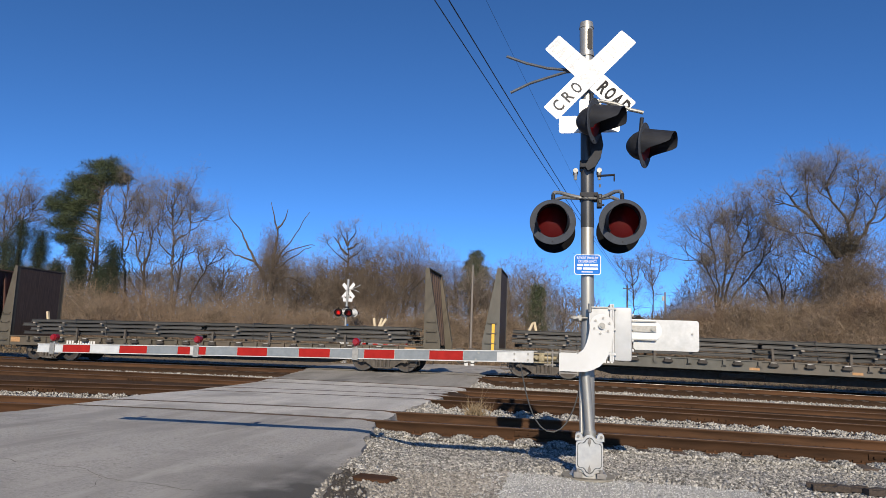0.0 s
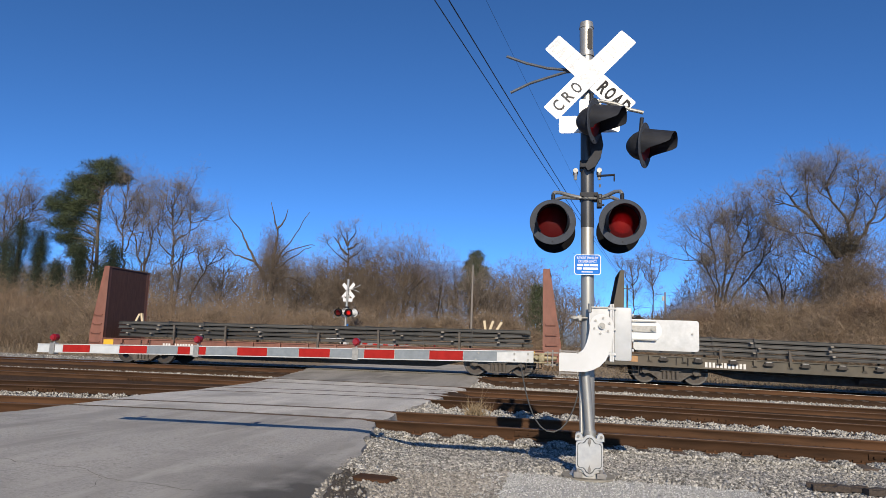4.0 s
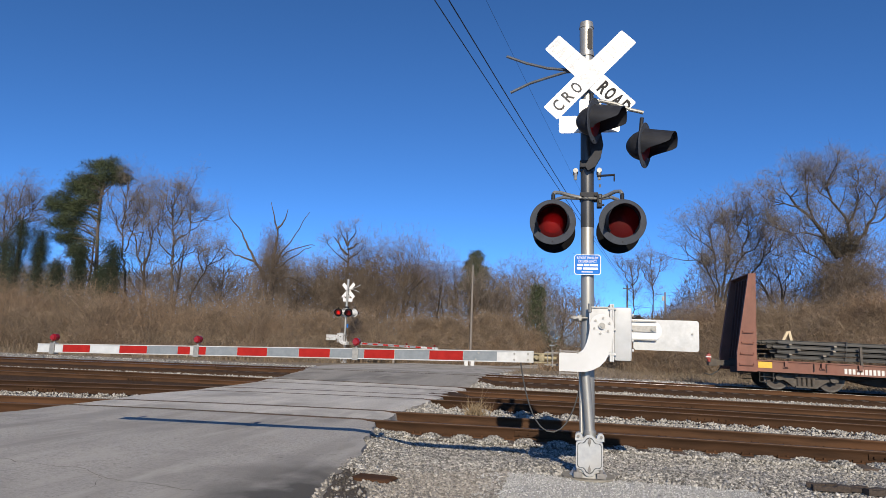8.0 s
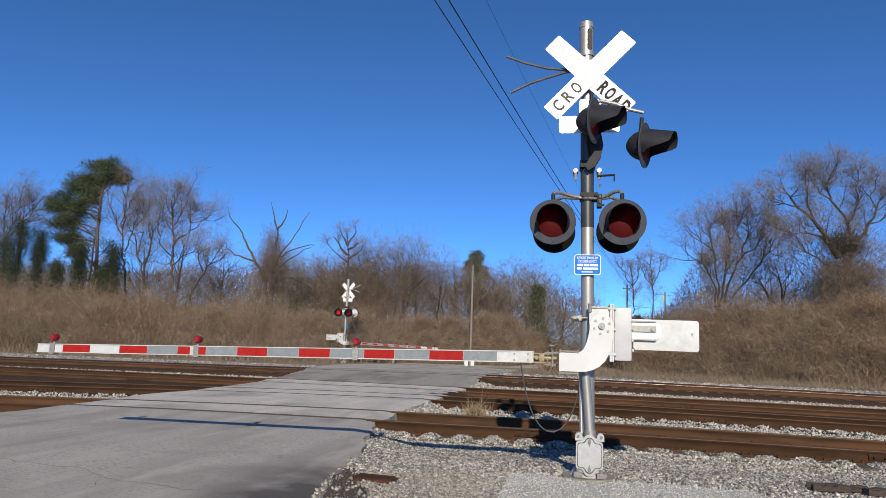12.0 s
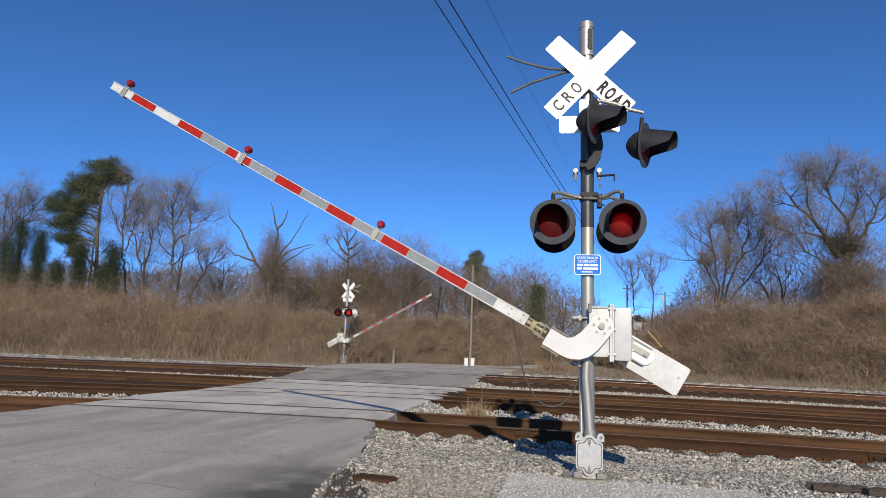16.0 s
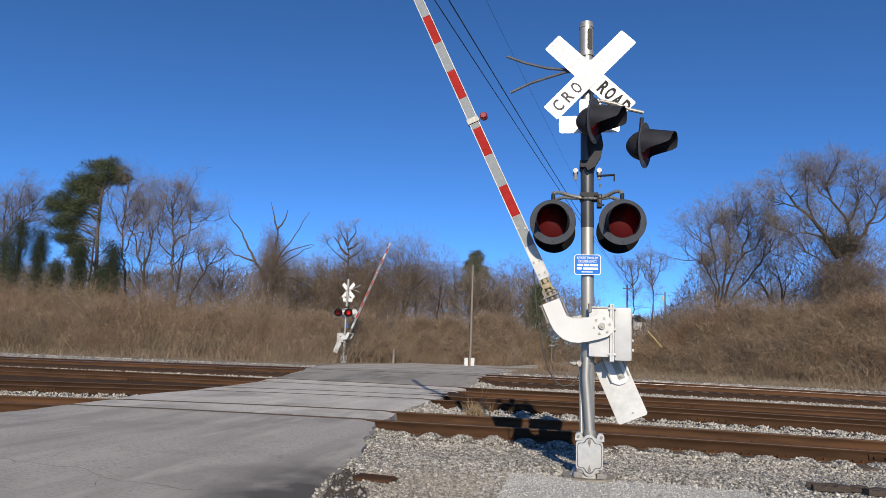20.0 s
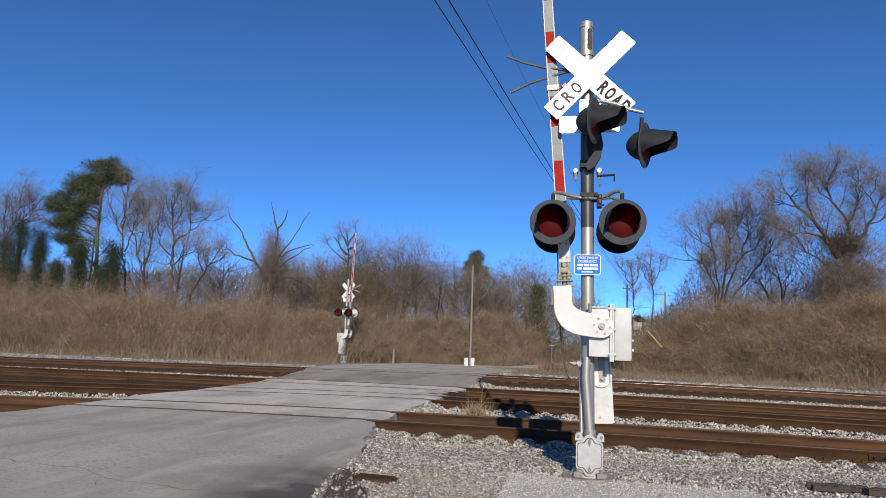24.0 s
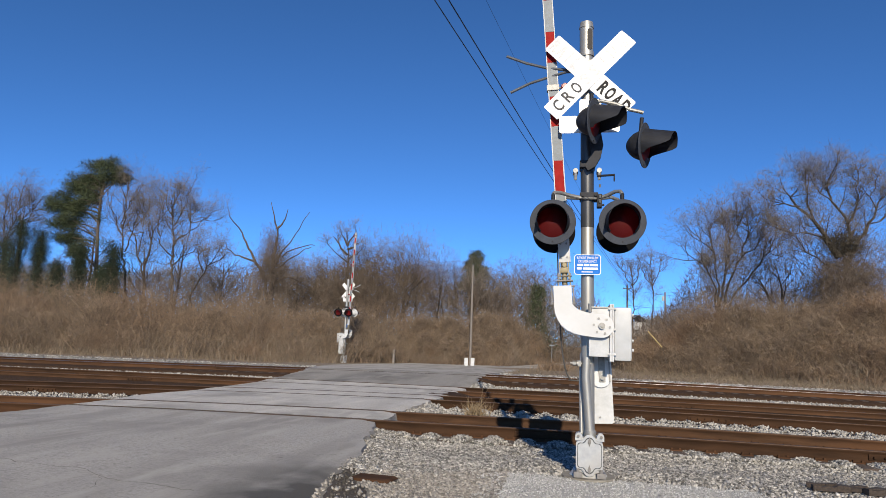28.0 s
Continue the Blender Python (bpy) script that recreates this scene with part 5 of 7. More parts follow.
M_WOODGREY = mat("grey_spacer_wood", (0.16, 0.144, 0.12), (0.272, 0.24, 0.208), 6, 0.9, bump=0.2, rnd=0.3)
RAIL_D = 0.203 - 0.02
PITCH = 21.4
TRAIN_Y = TRACKS[3][0]
cars = []
for i, (lab, body, yel) in enumerate((("oxide-red bulkhead flat car loaded with dark steel bars", P_BROWN, M_YELLOW), ("olive-grey bulkhead flat car loaded with dark steel bars", P_OLIVE, M_TAN), ("dark grey bulkhead flat car loaded with dark steel bars", P_GREY, M_TAN))):
    at = pose(i * PITCH, TRAIN_Y, RAIL_D)
    cars.append((*flat_car(at, lab, body, yel, 3 + i, i == 0, i > 0), steel_load(at, i)))


# ---- plants ----
class Sticks:
    """Collects tapered tubes into numpy arrays."""

    def __init__(self):
        self.v, self.f, self.n = [], [], 0

    def add(self, pts, radii, seg):
        pts = np.asarray(pts, dtype=float)
        k = len(pts)
        d = np.empty_like(pts)
        d[1:-1] = pts[2:] - pts[:-2]
        d[0], d[-1] = pts[1] - pts[0], pts[-1] - pts[-2]
        d /= np.linalg.norm(d, axis=1)[:, None] + 1e-9
        ref = np.array((0.31, 0.77, 0.11)) if abs(d[0][2]) > 0.6 else np.array((0.1, 0.2, 0.97))
        u = np.cross(d, ref)
        u /= np.linalg.norm(u, axis=1)[:, None] + 1e-9
        w = np.cross(d, u)
        a = 2 * np.pi * np.arange(seg) / seg
        ring = pts[:, None] + np.asarray(radii)[:, None, None] * (np.cos(a)[None, :, None] * u[:, None] + np.sin(a)[None, :, None] * w[:, None])
        self.v.append(ring.reshape(-1, 3))
        for i in range(k - 1):
            b = self.n + i * seg
            for j in range(seg):
                jj = (j + 1) % seg
                self.f.append((b + j, b + jj, b + seg + jj, b + seg + j))
        self.n += k * seg

    def mesh(self, name, material, smooth=True):
        return mesh_np(name, np.concatenate(self.v), np.array(self.f), material, smooth)


def unit(v):
    v = np.asarray(v, dtype=float)
    return v / (np.linalg.norm(v) + 1e-9)


def bough(rng, store, p, d, length, r, level, spec, tips=None):
    """One limb and all that grows on it."""
    k = (7, 6, 4, 2)[level]
    pts, rad = [np.array(p)], [r]
    cur = np.array(p)
    dd = unit(d)
    for i in range(k):
        dd = unit(dd + rng.normal(0, spec["wob"][level], 3) + np.array((0, 0, spec["lift"][level])))
        cur = cur + dd * length / k
        pts.append(cur)
        rad.append(r * (1 - (i + 1) / k) ** 0.8 * 0.92 + r * 0.08)
    store[min(level, len(store) - 1)].add(pts, rad, (8, 6, 4, 3, 3)[level])
    if tips is not None and level >= 1:
        tips.append((pts[-1], dd, level))
    if level >= spec["depth"]:
        return
    count = int(rng.integers(spec["kids"][level][0], spec["kids"][level][1] + 1))
    for c in range(count):
        u = rng.uniform(spec["from"][level], 1.0) if c else 0.97
        x = u * k
        i = min(int(x), k - 1)
        q = pts[i] + (pts[i + 1] - pts[i]) * (x - i)
        rr = rad[i] + (rad[i + 1] - rad[i]) * (x - i)
        axis_d = unit(pts[i + 1] - pts[i])
        side = unit(np.cross(axis_d, rng.normal(0, 1, 3)))
        ang = radians(rng.uniform(*spec["angle"][level]))
        nd = axis_d * math.cos(ang) + side * math.sin(ang)
        ln = length * rng.uniform(*spec["len"][level]) * (1.15 - 0.55 * u if level == 0 else 1.0)
        bough(rng, store, q, nd, ln, min(rr * 0.75, max((0.02, 0.02, 0.0135, 0.0095)[level + 1], ln * spec["thick"])), level + 1, spec, tips)


UPRIGHT = dict(wob=(0.06, 0.13, 0.19, 0.22), lift=(0.03, 0.09, 0.07, 0.05), depth=3, kids=((11, 13), (7, 9), (4, 6)), angle=((30, 60), (28, 58), (25, 60)), len=((0.36, 0.56), (0.36, 0.58), (0.35, 0.6)), thick=0.0125, up=0.25)
UPRIGHT["from"] = (0.32, 0.2, 0.2)
SPREAD = dict(wob=(0.10, 0.16, 0.2, 0.22), lift=(0.0, 0.07, 0.06, 0.05), depth=3, kids=((8, 10), (7, 9), (4, 6)), angle=((25, 62), (28, 60), (25, 60)), len=((0.6, 0.9), (0.36, 0.58), (0.35, 0.6)), thick=0.0105, up=0.3)
SPREAD["from"] = (0.28, 0.15, 0.2)


def spray(rng, p, d, count, length, width, up):
    """Fine twigs as thin tapered blades round the given points; returns triangles, twig middles and directions."""
    p, d = np.repeat(p, count, axis=0), np.repeat(d, count, axis=0)
    n = len(p)
    e = d * 0.9 + rng.normal(0, 0.62, (n, 3)) + np.array((0, 0, up))
    e /= np.linalg.norm(e, axis=1)[:, None] + 1e-9
    ln = length * rng.uniform(0.45, 1.35, (n, 1))
    s = np.cross(e, rng.normal(0, 1, (n, 3)))
    s *= width * rng.uniform(0.7, 1.3, (n, 1)) / (np.linalg.norm(s, axis=1)[:, None] + 1e-9)
    q = p + e * ln
    return np.stack([p - s, p + s, q], 1), p + e * ln * rng.uniform(0.3, 0.95, (n, 1)), e


def twig_haze(rng, tips, spec, dense=1.0):
    """Two generations of fine twigs on the ends of the small boughs."""
    p = np.array([t[0] for t in tips])
    d = np.array([t[1] for t in tips])
    a, m, e = spray(rng, p, d, max(1, int(2.4 * dense)), 0.62, 0.0085, spec["up"])
    b, m2, e2 = spray(rng, m, e, 2, 0.38, 0.0062, spec["up"] * 0.7)
    return np.concatenate([a, b]).reshape(-1, 3)


def hanging(rng, n_curtains, reach, top, count):
    """Curtains of dead vines: bundles of long strands that hang from the crown, and loose ends."""
    out = []
    for _ in range(n_curtains):
        r, a = reach * math.sqrt(rng.uniform(0, 1)), rng.uniform(0, 6.28)
        zt = top * (1 - 0.32 * (r / reach) ** 2) * rng.uniform(0.72, 1.0)
        c = np.array((r * math.cos(a), r * math.sin(a), zt))
        p = c + rng.normal(0, 1, (count, 3)) * np.array((0.30, 0.30, 0.35))
        p[:, 2] -= np.abs(rng.normal(0, 0.3 * zt, count))
        e = rng.normal(0, 0.55, (count, 3)) + np.array((0, 0, -0.8))
        e[: count // 2] = rng.normal(0, 0.8, (count // 2, 3))
        ln = rng.uniform(0.25, 0.9, (count, 1))
        ln[: count // 2] *= 0.5
        s = np.cross(e, rng.normal(0, 1, (count, 3)))
        s *= 0.0085 / (np.linalg.norm(s, axis=1)[:, None] + 1e-9)
        q = p + e * ln
        q[:, 2] = np.maximum(q[:, 2], 0.1)
        out.append(np.stack([p - s, p + s, q], 1))
    return np.concatenate(out).reshape(-1, 3)


def triangles(name, v, material):
    return mesh_np(name, v, np.arange(len(v)).reshape(-1, 3), material)


def bare_tree_meshes(seed, spec, vines=0, dense=1.0):
    """Meshes of a leafless tree ten metres high: trunk and limbs, twigs, and hanging vines."""
    rng = np.random.default_rng(seed)
    wood, fine = Sticks(), Sticks()
    tips = []
    top = 6.4 if spec is UPRIGHT else 4.6
    stems = 1 if spec is UPRIGHT else int(rng.integers(1, 3))
    for _ in range(stems):
        bough(rng, [wood, wood, fine], (rng.normal(0, 0.15), rng.normal(0, 0.15), -0.4), (rng.normal(0, 0.08), rng.normal(0, 0.08), 1), top, rng.uniform(0.10, 0.135), 0, spec, tips)
    k = 10.0 / np.percentile(np.concatenate(fine.v)[:, 2], 99.0) * 0.955
    wood.v, fine.v = [a * k for a in wood.v], [a * k for a in fine.v]
    tips = [(p * k, d, lv) for p, d, lv in tips if lv >= 2]
    out = [("trunk", wood.mesh("trunk", M_BARK)), ("branching", fine.mesh("branching", M_BRANCH)), ("crown", triangles("crown", twig_haze(rng, tips, spec, dense), M_TWIG))]
    if vines:
        out.append(("vines", triangles("vines", hanging(rng, vines, 2.0, 8.8, 230), M_VINE)))
    return out


def leaf_cloud(name, centres, spread, count, size, material, rng, droop=0.0, thin=1.0):
    """Clumps of small blades round many centres."""
    c = np.repeat(np.asarray(centres), count, axis=0)
    n = len(c)
    p = c + rng.normal(0, 1, (n, 3)) * np.asarray(spread)
    d = rng.normal(0, 1, (n, 3)) + (p - c) * 1.2 / np.max(spread)
    d[:, 2] -= droop
    d /= np.linalg.norm(d, axis=1)[:, None]
    s = np.cross(d, rng.normal(0, 1, (n, 3)))
    s /= np.linalg.norm(s, axis=1)[:, None] + 1e-9
    ln = size * rng.uniform(0.6, 1.4, (n, 1))
    w = ln * 0.32 * thin
    v = np.stack([p - s * w, p + s * w, p + d * ln], 1).reshape(-1, 3)
    return mesh_np(name, v, np.arange(3 * n).reshape(-1, 3), material)


def pine_meshes(seed, lumps, top):
    """A pine: trunk, boughs that reach out to rounded lumps of needles. lumps: (x, z, width, height)."""
    rng = np.random.default_rng(seed)
    st = Sticks()
    tr = [np.array((0.10 * math.sin(i * 0.8 + seed), 0.1 * math.cos(i * 0.6), -0.4 + i * (top + 0.2) / 8)) for i in range(9)]
    st.add(tr, np.linspace(0.17, 0.04, 9), 8)
    cs = []
    for x, z, w, h in lumps:
        for _ in range(int(52 * w * h) + 14):
            o = rng.normal(0, 1, 3)
            o *= rng.uniform(0.35, 1.0) / np.linalg.norm(o)
            c = np.array((x, 0.0, z)) + o * np.array((w, w, h))
            cs.append(c)
        for _ in range(3):
            q = np.array((0, 0, z - rng.uniform(0.3, 1.0)))
            e = np.array((x, 0, z)) + rng.normal(0, 0.5, 3) * np.array((w, w, h))
            st.add([q, (q + e) / 2 + (0, 0, 0.1), e], (0.05, 0.035, 0.012), 4)
    for _ in range(16):
        q = np.array((0, 0, rng.uniform(0.25, 0.85) * top))
        a = rng.uniform(0, 6.28)
        e = q + np.array((math.cos(a), math.sin(a), 0.15)) * rng.uniform(0.7, 1.8)
        st.add([q, (q + e) / 2 + (0, 0, 0.08), e], (0.03, 0.02, 0.008), 4)
        cs.append(e)
    return [("trunk", st.mesh("trunk", M_PINEBARK)), ("crown", leaf_cloud("crown", cs, (0.17, 0.17, 0.11), 190, 0.115, M_NEEDLE, rng, -0.3, 0.34))]


M_PINEBARK = mat("pine_bark", (0.055, 0.042, 0.034), (0.11, 0.085, 0.068), 5, 0.95, bump=0.5, bscale=14)


def make_tree(parts_list, at, label, category, name="tree", group="woods"):
    t = thing(name, at, label, category, group)
    for nm, me in parts_list:
        shared(nm, me, t)
    return t


TALL = [bare_tree_meshes(s, UPRIGHT, 0, 1.0) for s in (1, 2, 3)]
WIDE = [bare_tree_meshes(s, SPREAD, 0, 1.0) for s in (11, 12, 13)]
VINY = [bare_tree_meshes(s, SPREAD if s % 2 else UPRIGHT, 30, 0.7) for s in (21, 22)]
PINES = [pine_meshes(31, ((0.0, 9.1, 1.3, 0.75), (0.9, 8.6, 0.75, 0.4), (-0.7, 8.45, 0.8, 0.5), (-1.6, 8.15, 0.9, 0.6), (-0.8, 7.5, 0.7, 0.5), (-2.5, 7.0, 1.05, 0.8), (-1.5, 6.75, 0.8, 0.5), (-2.1, 5.9, 1.1, 0.6), (-1.9, 5.0, 0.8, 0.5), (-1.2, 4.2, 0.6, 0.5)), 9.2), pine_meshes(32, ((0.0, 8.9, 0.9, 0.9), (-0.6, 7.9, 1.2, 1.0), (0.6, 7.5, 1.2, 1.0), (0.0, 6.6, 1.7, 1.1), (-0.5, 5.5, 1.6, 1.0), (0.5, 4.6, 1.5, 0.9)), 9.0)]

trees = random.Random(7)


def plant(kind, x, y, top, label, category="tree", name="bare_tree", turn=None):
    z = float(land(x, y)) - 0.1
    k = (top - z) / 10.0
    w = k * trees.uniform(0.92, 1.12)
    m = pose(x, y, z, 0, 0, trees.uniform(0, 360) if turn is None else turn) @ Matrix.Diagonal((w, w, k, 1))
    return make_tree(kind, m, label, category, name)


L_TALL = "tall leafless grey tree with fine upright twigs"
L_WIDE = "spreading leafless tree with a tangle of twigs"
L_VINE = "leafless tree hung with brown dead vines"
for kind, x, y, top in ((TALL[1], -55.4, 58, 14.4), (TALL[0], -50.0, 62, 15.0), (TALL[2], -44.0, 62, 13.6), (TALL[1], -41.0, 64, 16.2), (TALL[2], -37.0, 66, 13.0), (TALL[0], -11.6, 58, 9.8), (TALL[1], -10.6, 60, 9.9), (TALL[2], -4.6, 66, 10.2), (TALL[0], -2.6, 68, 10.4), (TALL[1], -3.4, 62, 9.4), (TALL[2], -5.6, 64, 9.5), (TALL[0], -15.2, 57, 11.0), (TALL[2], -13.6, 57, 10.8), (TALL[1], -17.0, 58, 11.2), (TALL[0], -22.4, 58, 10.0), (TALL[2], -24.6, 57, 9.8), (TALL[1], -27.2, 59, 9.6), (TALL[2], -8.2, 62, 9.7), (TALL[0], -6.6, 62, 9.4)):
    plant(kind, x, y, top, L_TALL)
for kind, x, y, top in ((WIDE[0], -33.5, 66, 9.6), (WIDE[1], -29.5, 62, 8.9), (WIDE[2], -26.0, 60, 9.0), (WIDE[0], -7.2, 66, 9.8), (WIDE[1], -0.9, 72, 10.4), (WIDE[2], 16.4, 56, 11.6), (WIDE[1], 21.0, 54, 12.6), (WIDE[0], 23.0, 50, 12.0)):
    plant(kind, x, y, top, L_WIDE)
for kind, x, y, top in ((VINY[0], -20.6, 56, 9.4), (VINY[1], -22.6, 58, 9.8), (VINY[0], -24.6, 58, 9.6), (VINY[1], -19.4, 57, 10.0), (VINY[1], -17.4, 55, 10.8), (VINY[0], -16.2, 56, 11.4), (VINY[1], -9.4, 60, 9.6), (VINY[1], -14.2, 55, 11.2), (VINY[0], -12.9, 55, 11.0), (VINY[1], -6.2, 60, 8.7), (VINY[0], 18.3, 47.5, 8.2), (VINY[1], 16.2, 48.5, 7.6)):
    plant(kind, x, y, top, L_VINE)
plant(PINES[0], -41.1, 52, 17.0, "tall loblolly pine with tufted dark green crown", "pine tree", "pine_tree", 12)
plant(PINES[1], -9.2, 66, 10.9, "dark green pine among bare trees", "pine tree", "pine_tree")
# lower growth that fills the gaps behind
for i in range(36):
    x = -66 + i * 2.6 + trees.uniform(-0.8, 0.8)
    if 1.5 < x < 12.5 or (x < -32 and i % 2):
        continue
    y = trees.uniform(58, 78)
    plant((WIDE + VINY)[i % 5], x * y / 62, y, trees.uniform(6.0, 8.6) * y / 66, "low leafless tree in the thicket", "tree", "thicket_tree")


def limb_tree(x, y, z, limbs, radii, label, name, wood, seed, side=5, twigs=1.0, vines=None, grow=(1.3, 3.0), bend=0.09, tall=0.94):
    """A tree led by a few main limbs (x and z from where the stem leaves the brush), with boughs and twigs grown on them."""
    rng = np.random.default_rng(seed)
    a, fine = Sticks(), Sticks()
    tips = []
    foot = float(land(x, y)) - z - 0.3
    for lb, r0 in zip(limbs, radii):
        lb = [np.array((q[0], rng.normal(0, 0.25) if i else 0.0, q[1])) for i, q in enumerate(lb)]
        if lb[0][2] < 0.3:
            lb.insert(0, np.array((lb[0][0] * 0.8, 0, foot)))
        pts = [lb[0]]
        for p, q in zip(lb, lb[1:]):
            n = max(2, int(np.linalg.norm(q - p) / 0.5))
            pts += [p + (q - p) * (i + 1) / n + rng.normal(0, bend, 3) * (i + 1 < n) for i in range(n)]
        a.add(pts, r0 + (0.018 - r0) * np.linspace(0, 1, len(pts)) ** 0.75, 7)
        length = sum(np.linalg.norm(q - p) for p, q in zip(pts, pts[1:]))
        for _ in range(int(side * length / 4.2)):
            u = rng.uniform(0.40 if lb[0][2] < 0.3 else 0.15, 0.95)
            i = min(int(u * (len(pts) - 1)) + 1, len(pts) - 1)
            along = unit(pts[i] - pts[i - 1])
            d = rng.normal(0, 0.6, 3) + along * 0.95 + (0, 0, 0.3)
            bough(rng, [fine], pts[i], d, rng.uniform(*grow) * (1.1 - 0.3 * u), 0.035, 1, UPRIGHT, tips)
    groups = [("trunk", a.mesh("trunk", wood))]
    if tips:
        groups += [("branching", fine.mesh("branching", M_BRANCH)), ("crown", triangles("crown", twig_haze(rng, tips, UPRIGHT, twigs), M_TWIG))]
    if vines:
        hung = hanging(rng, *vines)
        hung[:, 2] += foot + 0.3
        groups.append(("vines", triangles("vines", hung, M_VINE)))
    return make_tree(groups, pose(x, y, z) @ Matrix.Diagonal((1, 1, tall, 1)), label, "dead tree" if "dead" in name else "tree", name)


M_DEADWOOD = mat("weathered_dead_wood", (0.04, 0.031, 0.026), (0.105, 0.085, 0.072), 4, 0.9, bump=0.4, bscale=14, spec=0.2)
limb_tree(-37.8, 52, 4.5, (((0.0, 0.0), (-0.6, 4.1), (-1.0, 6.1), (-1.0, 8.6), (-1.0, 11.2)), ((-0.8, 5.1), (-1.8, 7.1), (-2.7, 8.9)), ((-1.0, 6.1), (-0.2, 8.1), (0.1, 10.3)), ((-0.5, 4.1), (0.3, 6.1), (1.2, 8.0))),
          (0.15, 0.07, 0.08, 0.07), L_TALL, "bare_tree", M_BARK, 41, 5, 0.7)
limb_tree(-36.7, 53, 4.4, (((0.0, 0.0), (-0.3, 2.0), (-1.0, 4.3), (-1.9, 6.6), (-1.9, 8.6)), ((-0.3, 2.0), (0.0, 3.8), (0.4, 6.1), (0.9, 7.3), (1.1, 9.2)), ((-1.0, 4.3), (-0.6, 6.0), (-0.5, 7.8)), ((-1.4, 5.3), (-2.4, 6.6), (-2.8, 7.9)), ((0.3, 5.0), (-0.3, 6.6), (-0.2, 8.4))),
          (0.17, 0.13, 0.06, 0.06, 0.05), "tall leafless tree forked low into two dark stems", "bare_tree", M_BARK, 42, 5)
limb_tree(-33.4, 52, 4.4, (((0.0, 0.0), (-0.2, 2.7), (-0.4, 5.1), (-0.5, 7.6), (-0.6, 9.9)), ((-0.3, 4.6), (0.5, 5.4), (1.0, 6.1), (1.2, 7.4), (1.8, 8.4)), ((-0.3, 3.7), (-1.2, 4.6), (-2.0, 6.1), (-1.9, 7.1)), ((-0.4, 6.6), (0.3, 8.1), (0.8, 9.4)), ((-0.5, 7.4), (-1.3, 8.7), (-1.7, 9.5)), ((-0.2, 2.9), (0.8, 3.7), (1.8, 4.2), (2.5, 3.9)), ((1.0, 6.1), (1.9, 6.5), (2.4, 7.2))),
          (0.19, 0.09, 0.08, 0.07, 0.06, 0.07, 0.05), "tall leafless tree with crooked dark side limbs", "bare_tree", M_BARK, 43, 7)
limb_tree(-31.0, 51, 4.8, (((0.0, 0.0), (0.5, 1.3), (1.2, 2.3), (1.8, 3.1), (2.1, 4.0)), ((1.4, 2.5), (2.3, 2.9), (2.7, 3.5)), ((0.9, 1.8), (0.5, 2.7), (0.6, 3.7))),
          (0.14, 0.06, 0.05), "low leaning leafless tree at the edge of the woods", "bare_tree", M_BARK, 44, 6, grow=(0.8, 1.9))
limb_tree(-52.1, 54, 4.4, (((0.0, 0.0), (-0.5, 4.3), (0.0, 6.5), (0.6, 8.7), (0.5, 11.0)), ((-0.5, 4.3), (-1.8, 6.5), (-2.7, 9.2)), ((0.0, 6.5), (1.7, 7.3), (2.2, 9.2)), ((-0.5, 5.1), (-1.1, 7.6), (-1.1, 10.0)), ((-0.3, 5.6), (1.1, 6.5), (1.7, 8.4), (1.6, 10.3))),
          (0.2, 0.09, 0.07, 0.08, 0.07), L_TALL, "bare_tree", M_BARK, 45, 7)
limb_tree(-22.0, 46.5, 4.2, (((0.0, 0.0), (-0.3, 1.3), (-1.1, 2.6), (-2.8, 5.0), (-3.4, 6.1), (-3.9, 6.8)), ((-1.2, 2.7), (-2.2, 3.0), (-3.0, 3.2), (-3.6, 3.7), (-3.7, 4.2)), ((0.25, 0.2), (0.4, 2.4), (0.4, 4.1), (0.3, 5.2), (-0.3, 7.3)), ((0.3, 5.2), (0.8, 6.1), (1.0, 6.8)), ((0.5, 2.4), (1.3, 3.7), (2.3, 5.2), (3.1, 6.4)), ((0.6, 2.2), (1.8, 3.1), (2.7, 3.7), (3.2, 3.9)), ((0.9, 3.1), (1.8, 3.7), (2.9, 4.1), (3.4, 4.0)), ((0.4, 1.1), (1.3, 1.6), (2.2, 1.3), (1.7, 0.8))),
          (0.22, 0.085, 0.31, 0.09, 0.08, 0.075, 0.06, 0.09), "broken dead tree with bare weathered forks", "dead_tree", M_DEADWOOD, 77, 0, vines=(50, 1.0, 8.4, 200), bend=0.05, tall=1.0)
limb_tree(-18.3, 54, 4.4, (((0.0, 0.0), (-0.2, 3.0), (-0.3, 4.9), (-0.5, 6.5)), ((-0.3, 4.4), (-1.1, 5.4), (-1.7, 6.1)), ((-0.3, 4.9), (0.4, 5.5), (0.9, 5.9)), ((-0.3, 5.2), (-0.8, 6.0), (-1.1, 6.7)), ((-0.3, 5.2), (0.1, 6.2), (0.3, 6.7)), ((-0.2, 4.0), (0.7, 4.5), (1.3, 5.2)), ((-0.2, 3.7), (-1.2, 4.4), (-1.9, 5.2))),
          (0.22, 0.12, 0.11, 0.10, 0.10, 0.09, 0.09), "leafless tree with stubby dark forks above dead vines", "vine_tree", M_BARK, 46, 4, 0.4, (48, 1.9, 7.6, 220), grow=(0.4, 1.0))
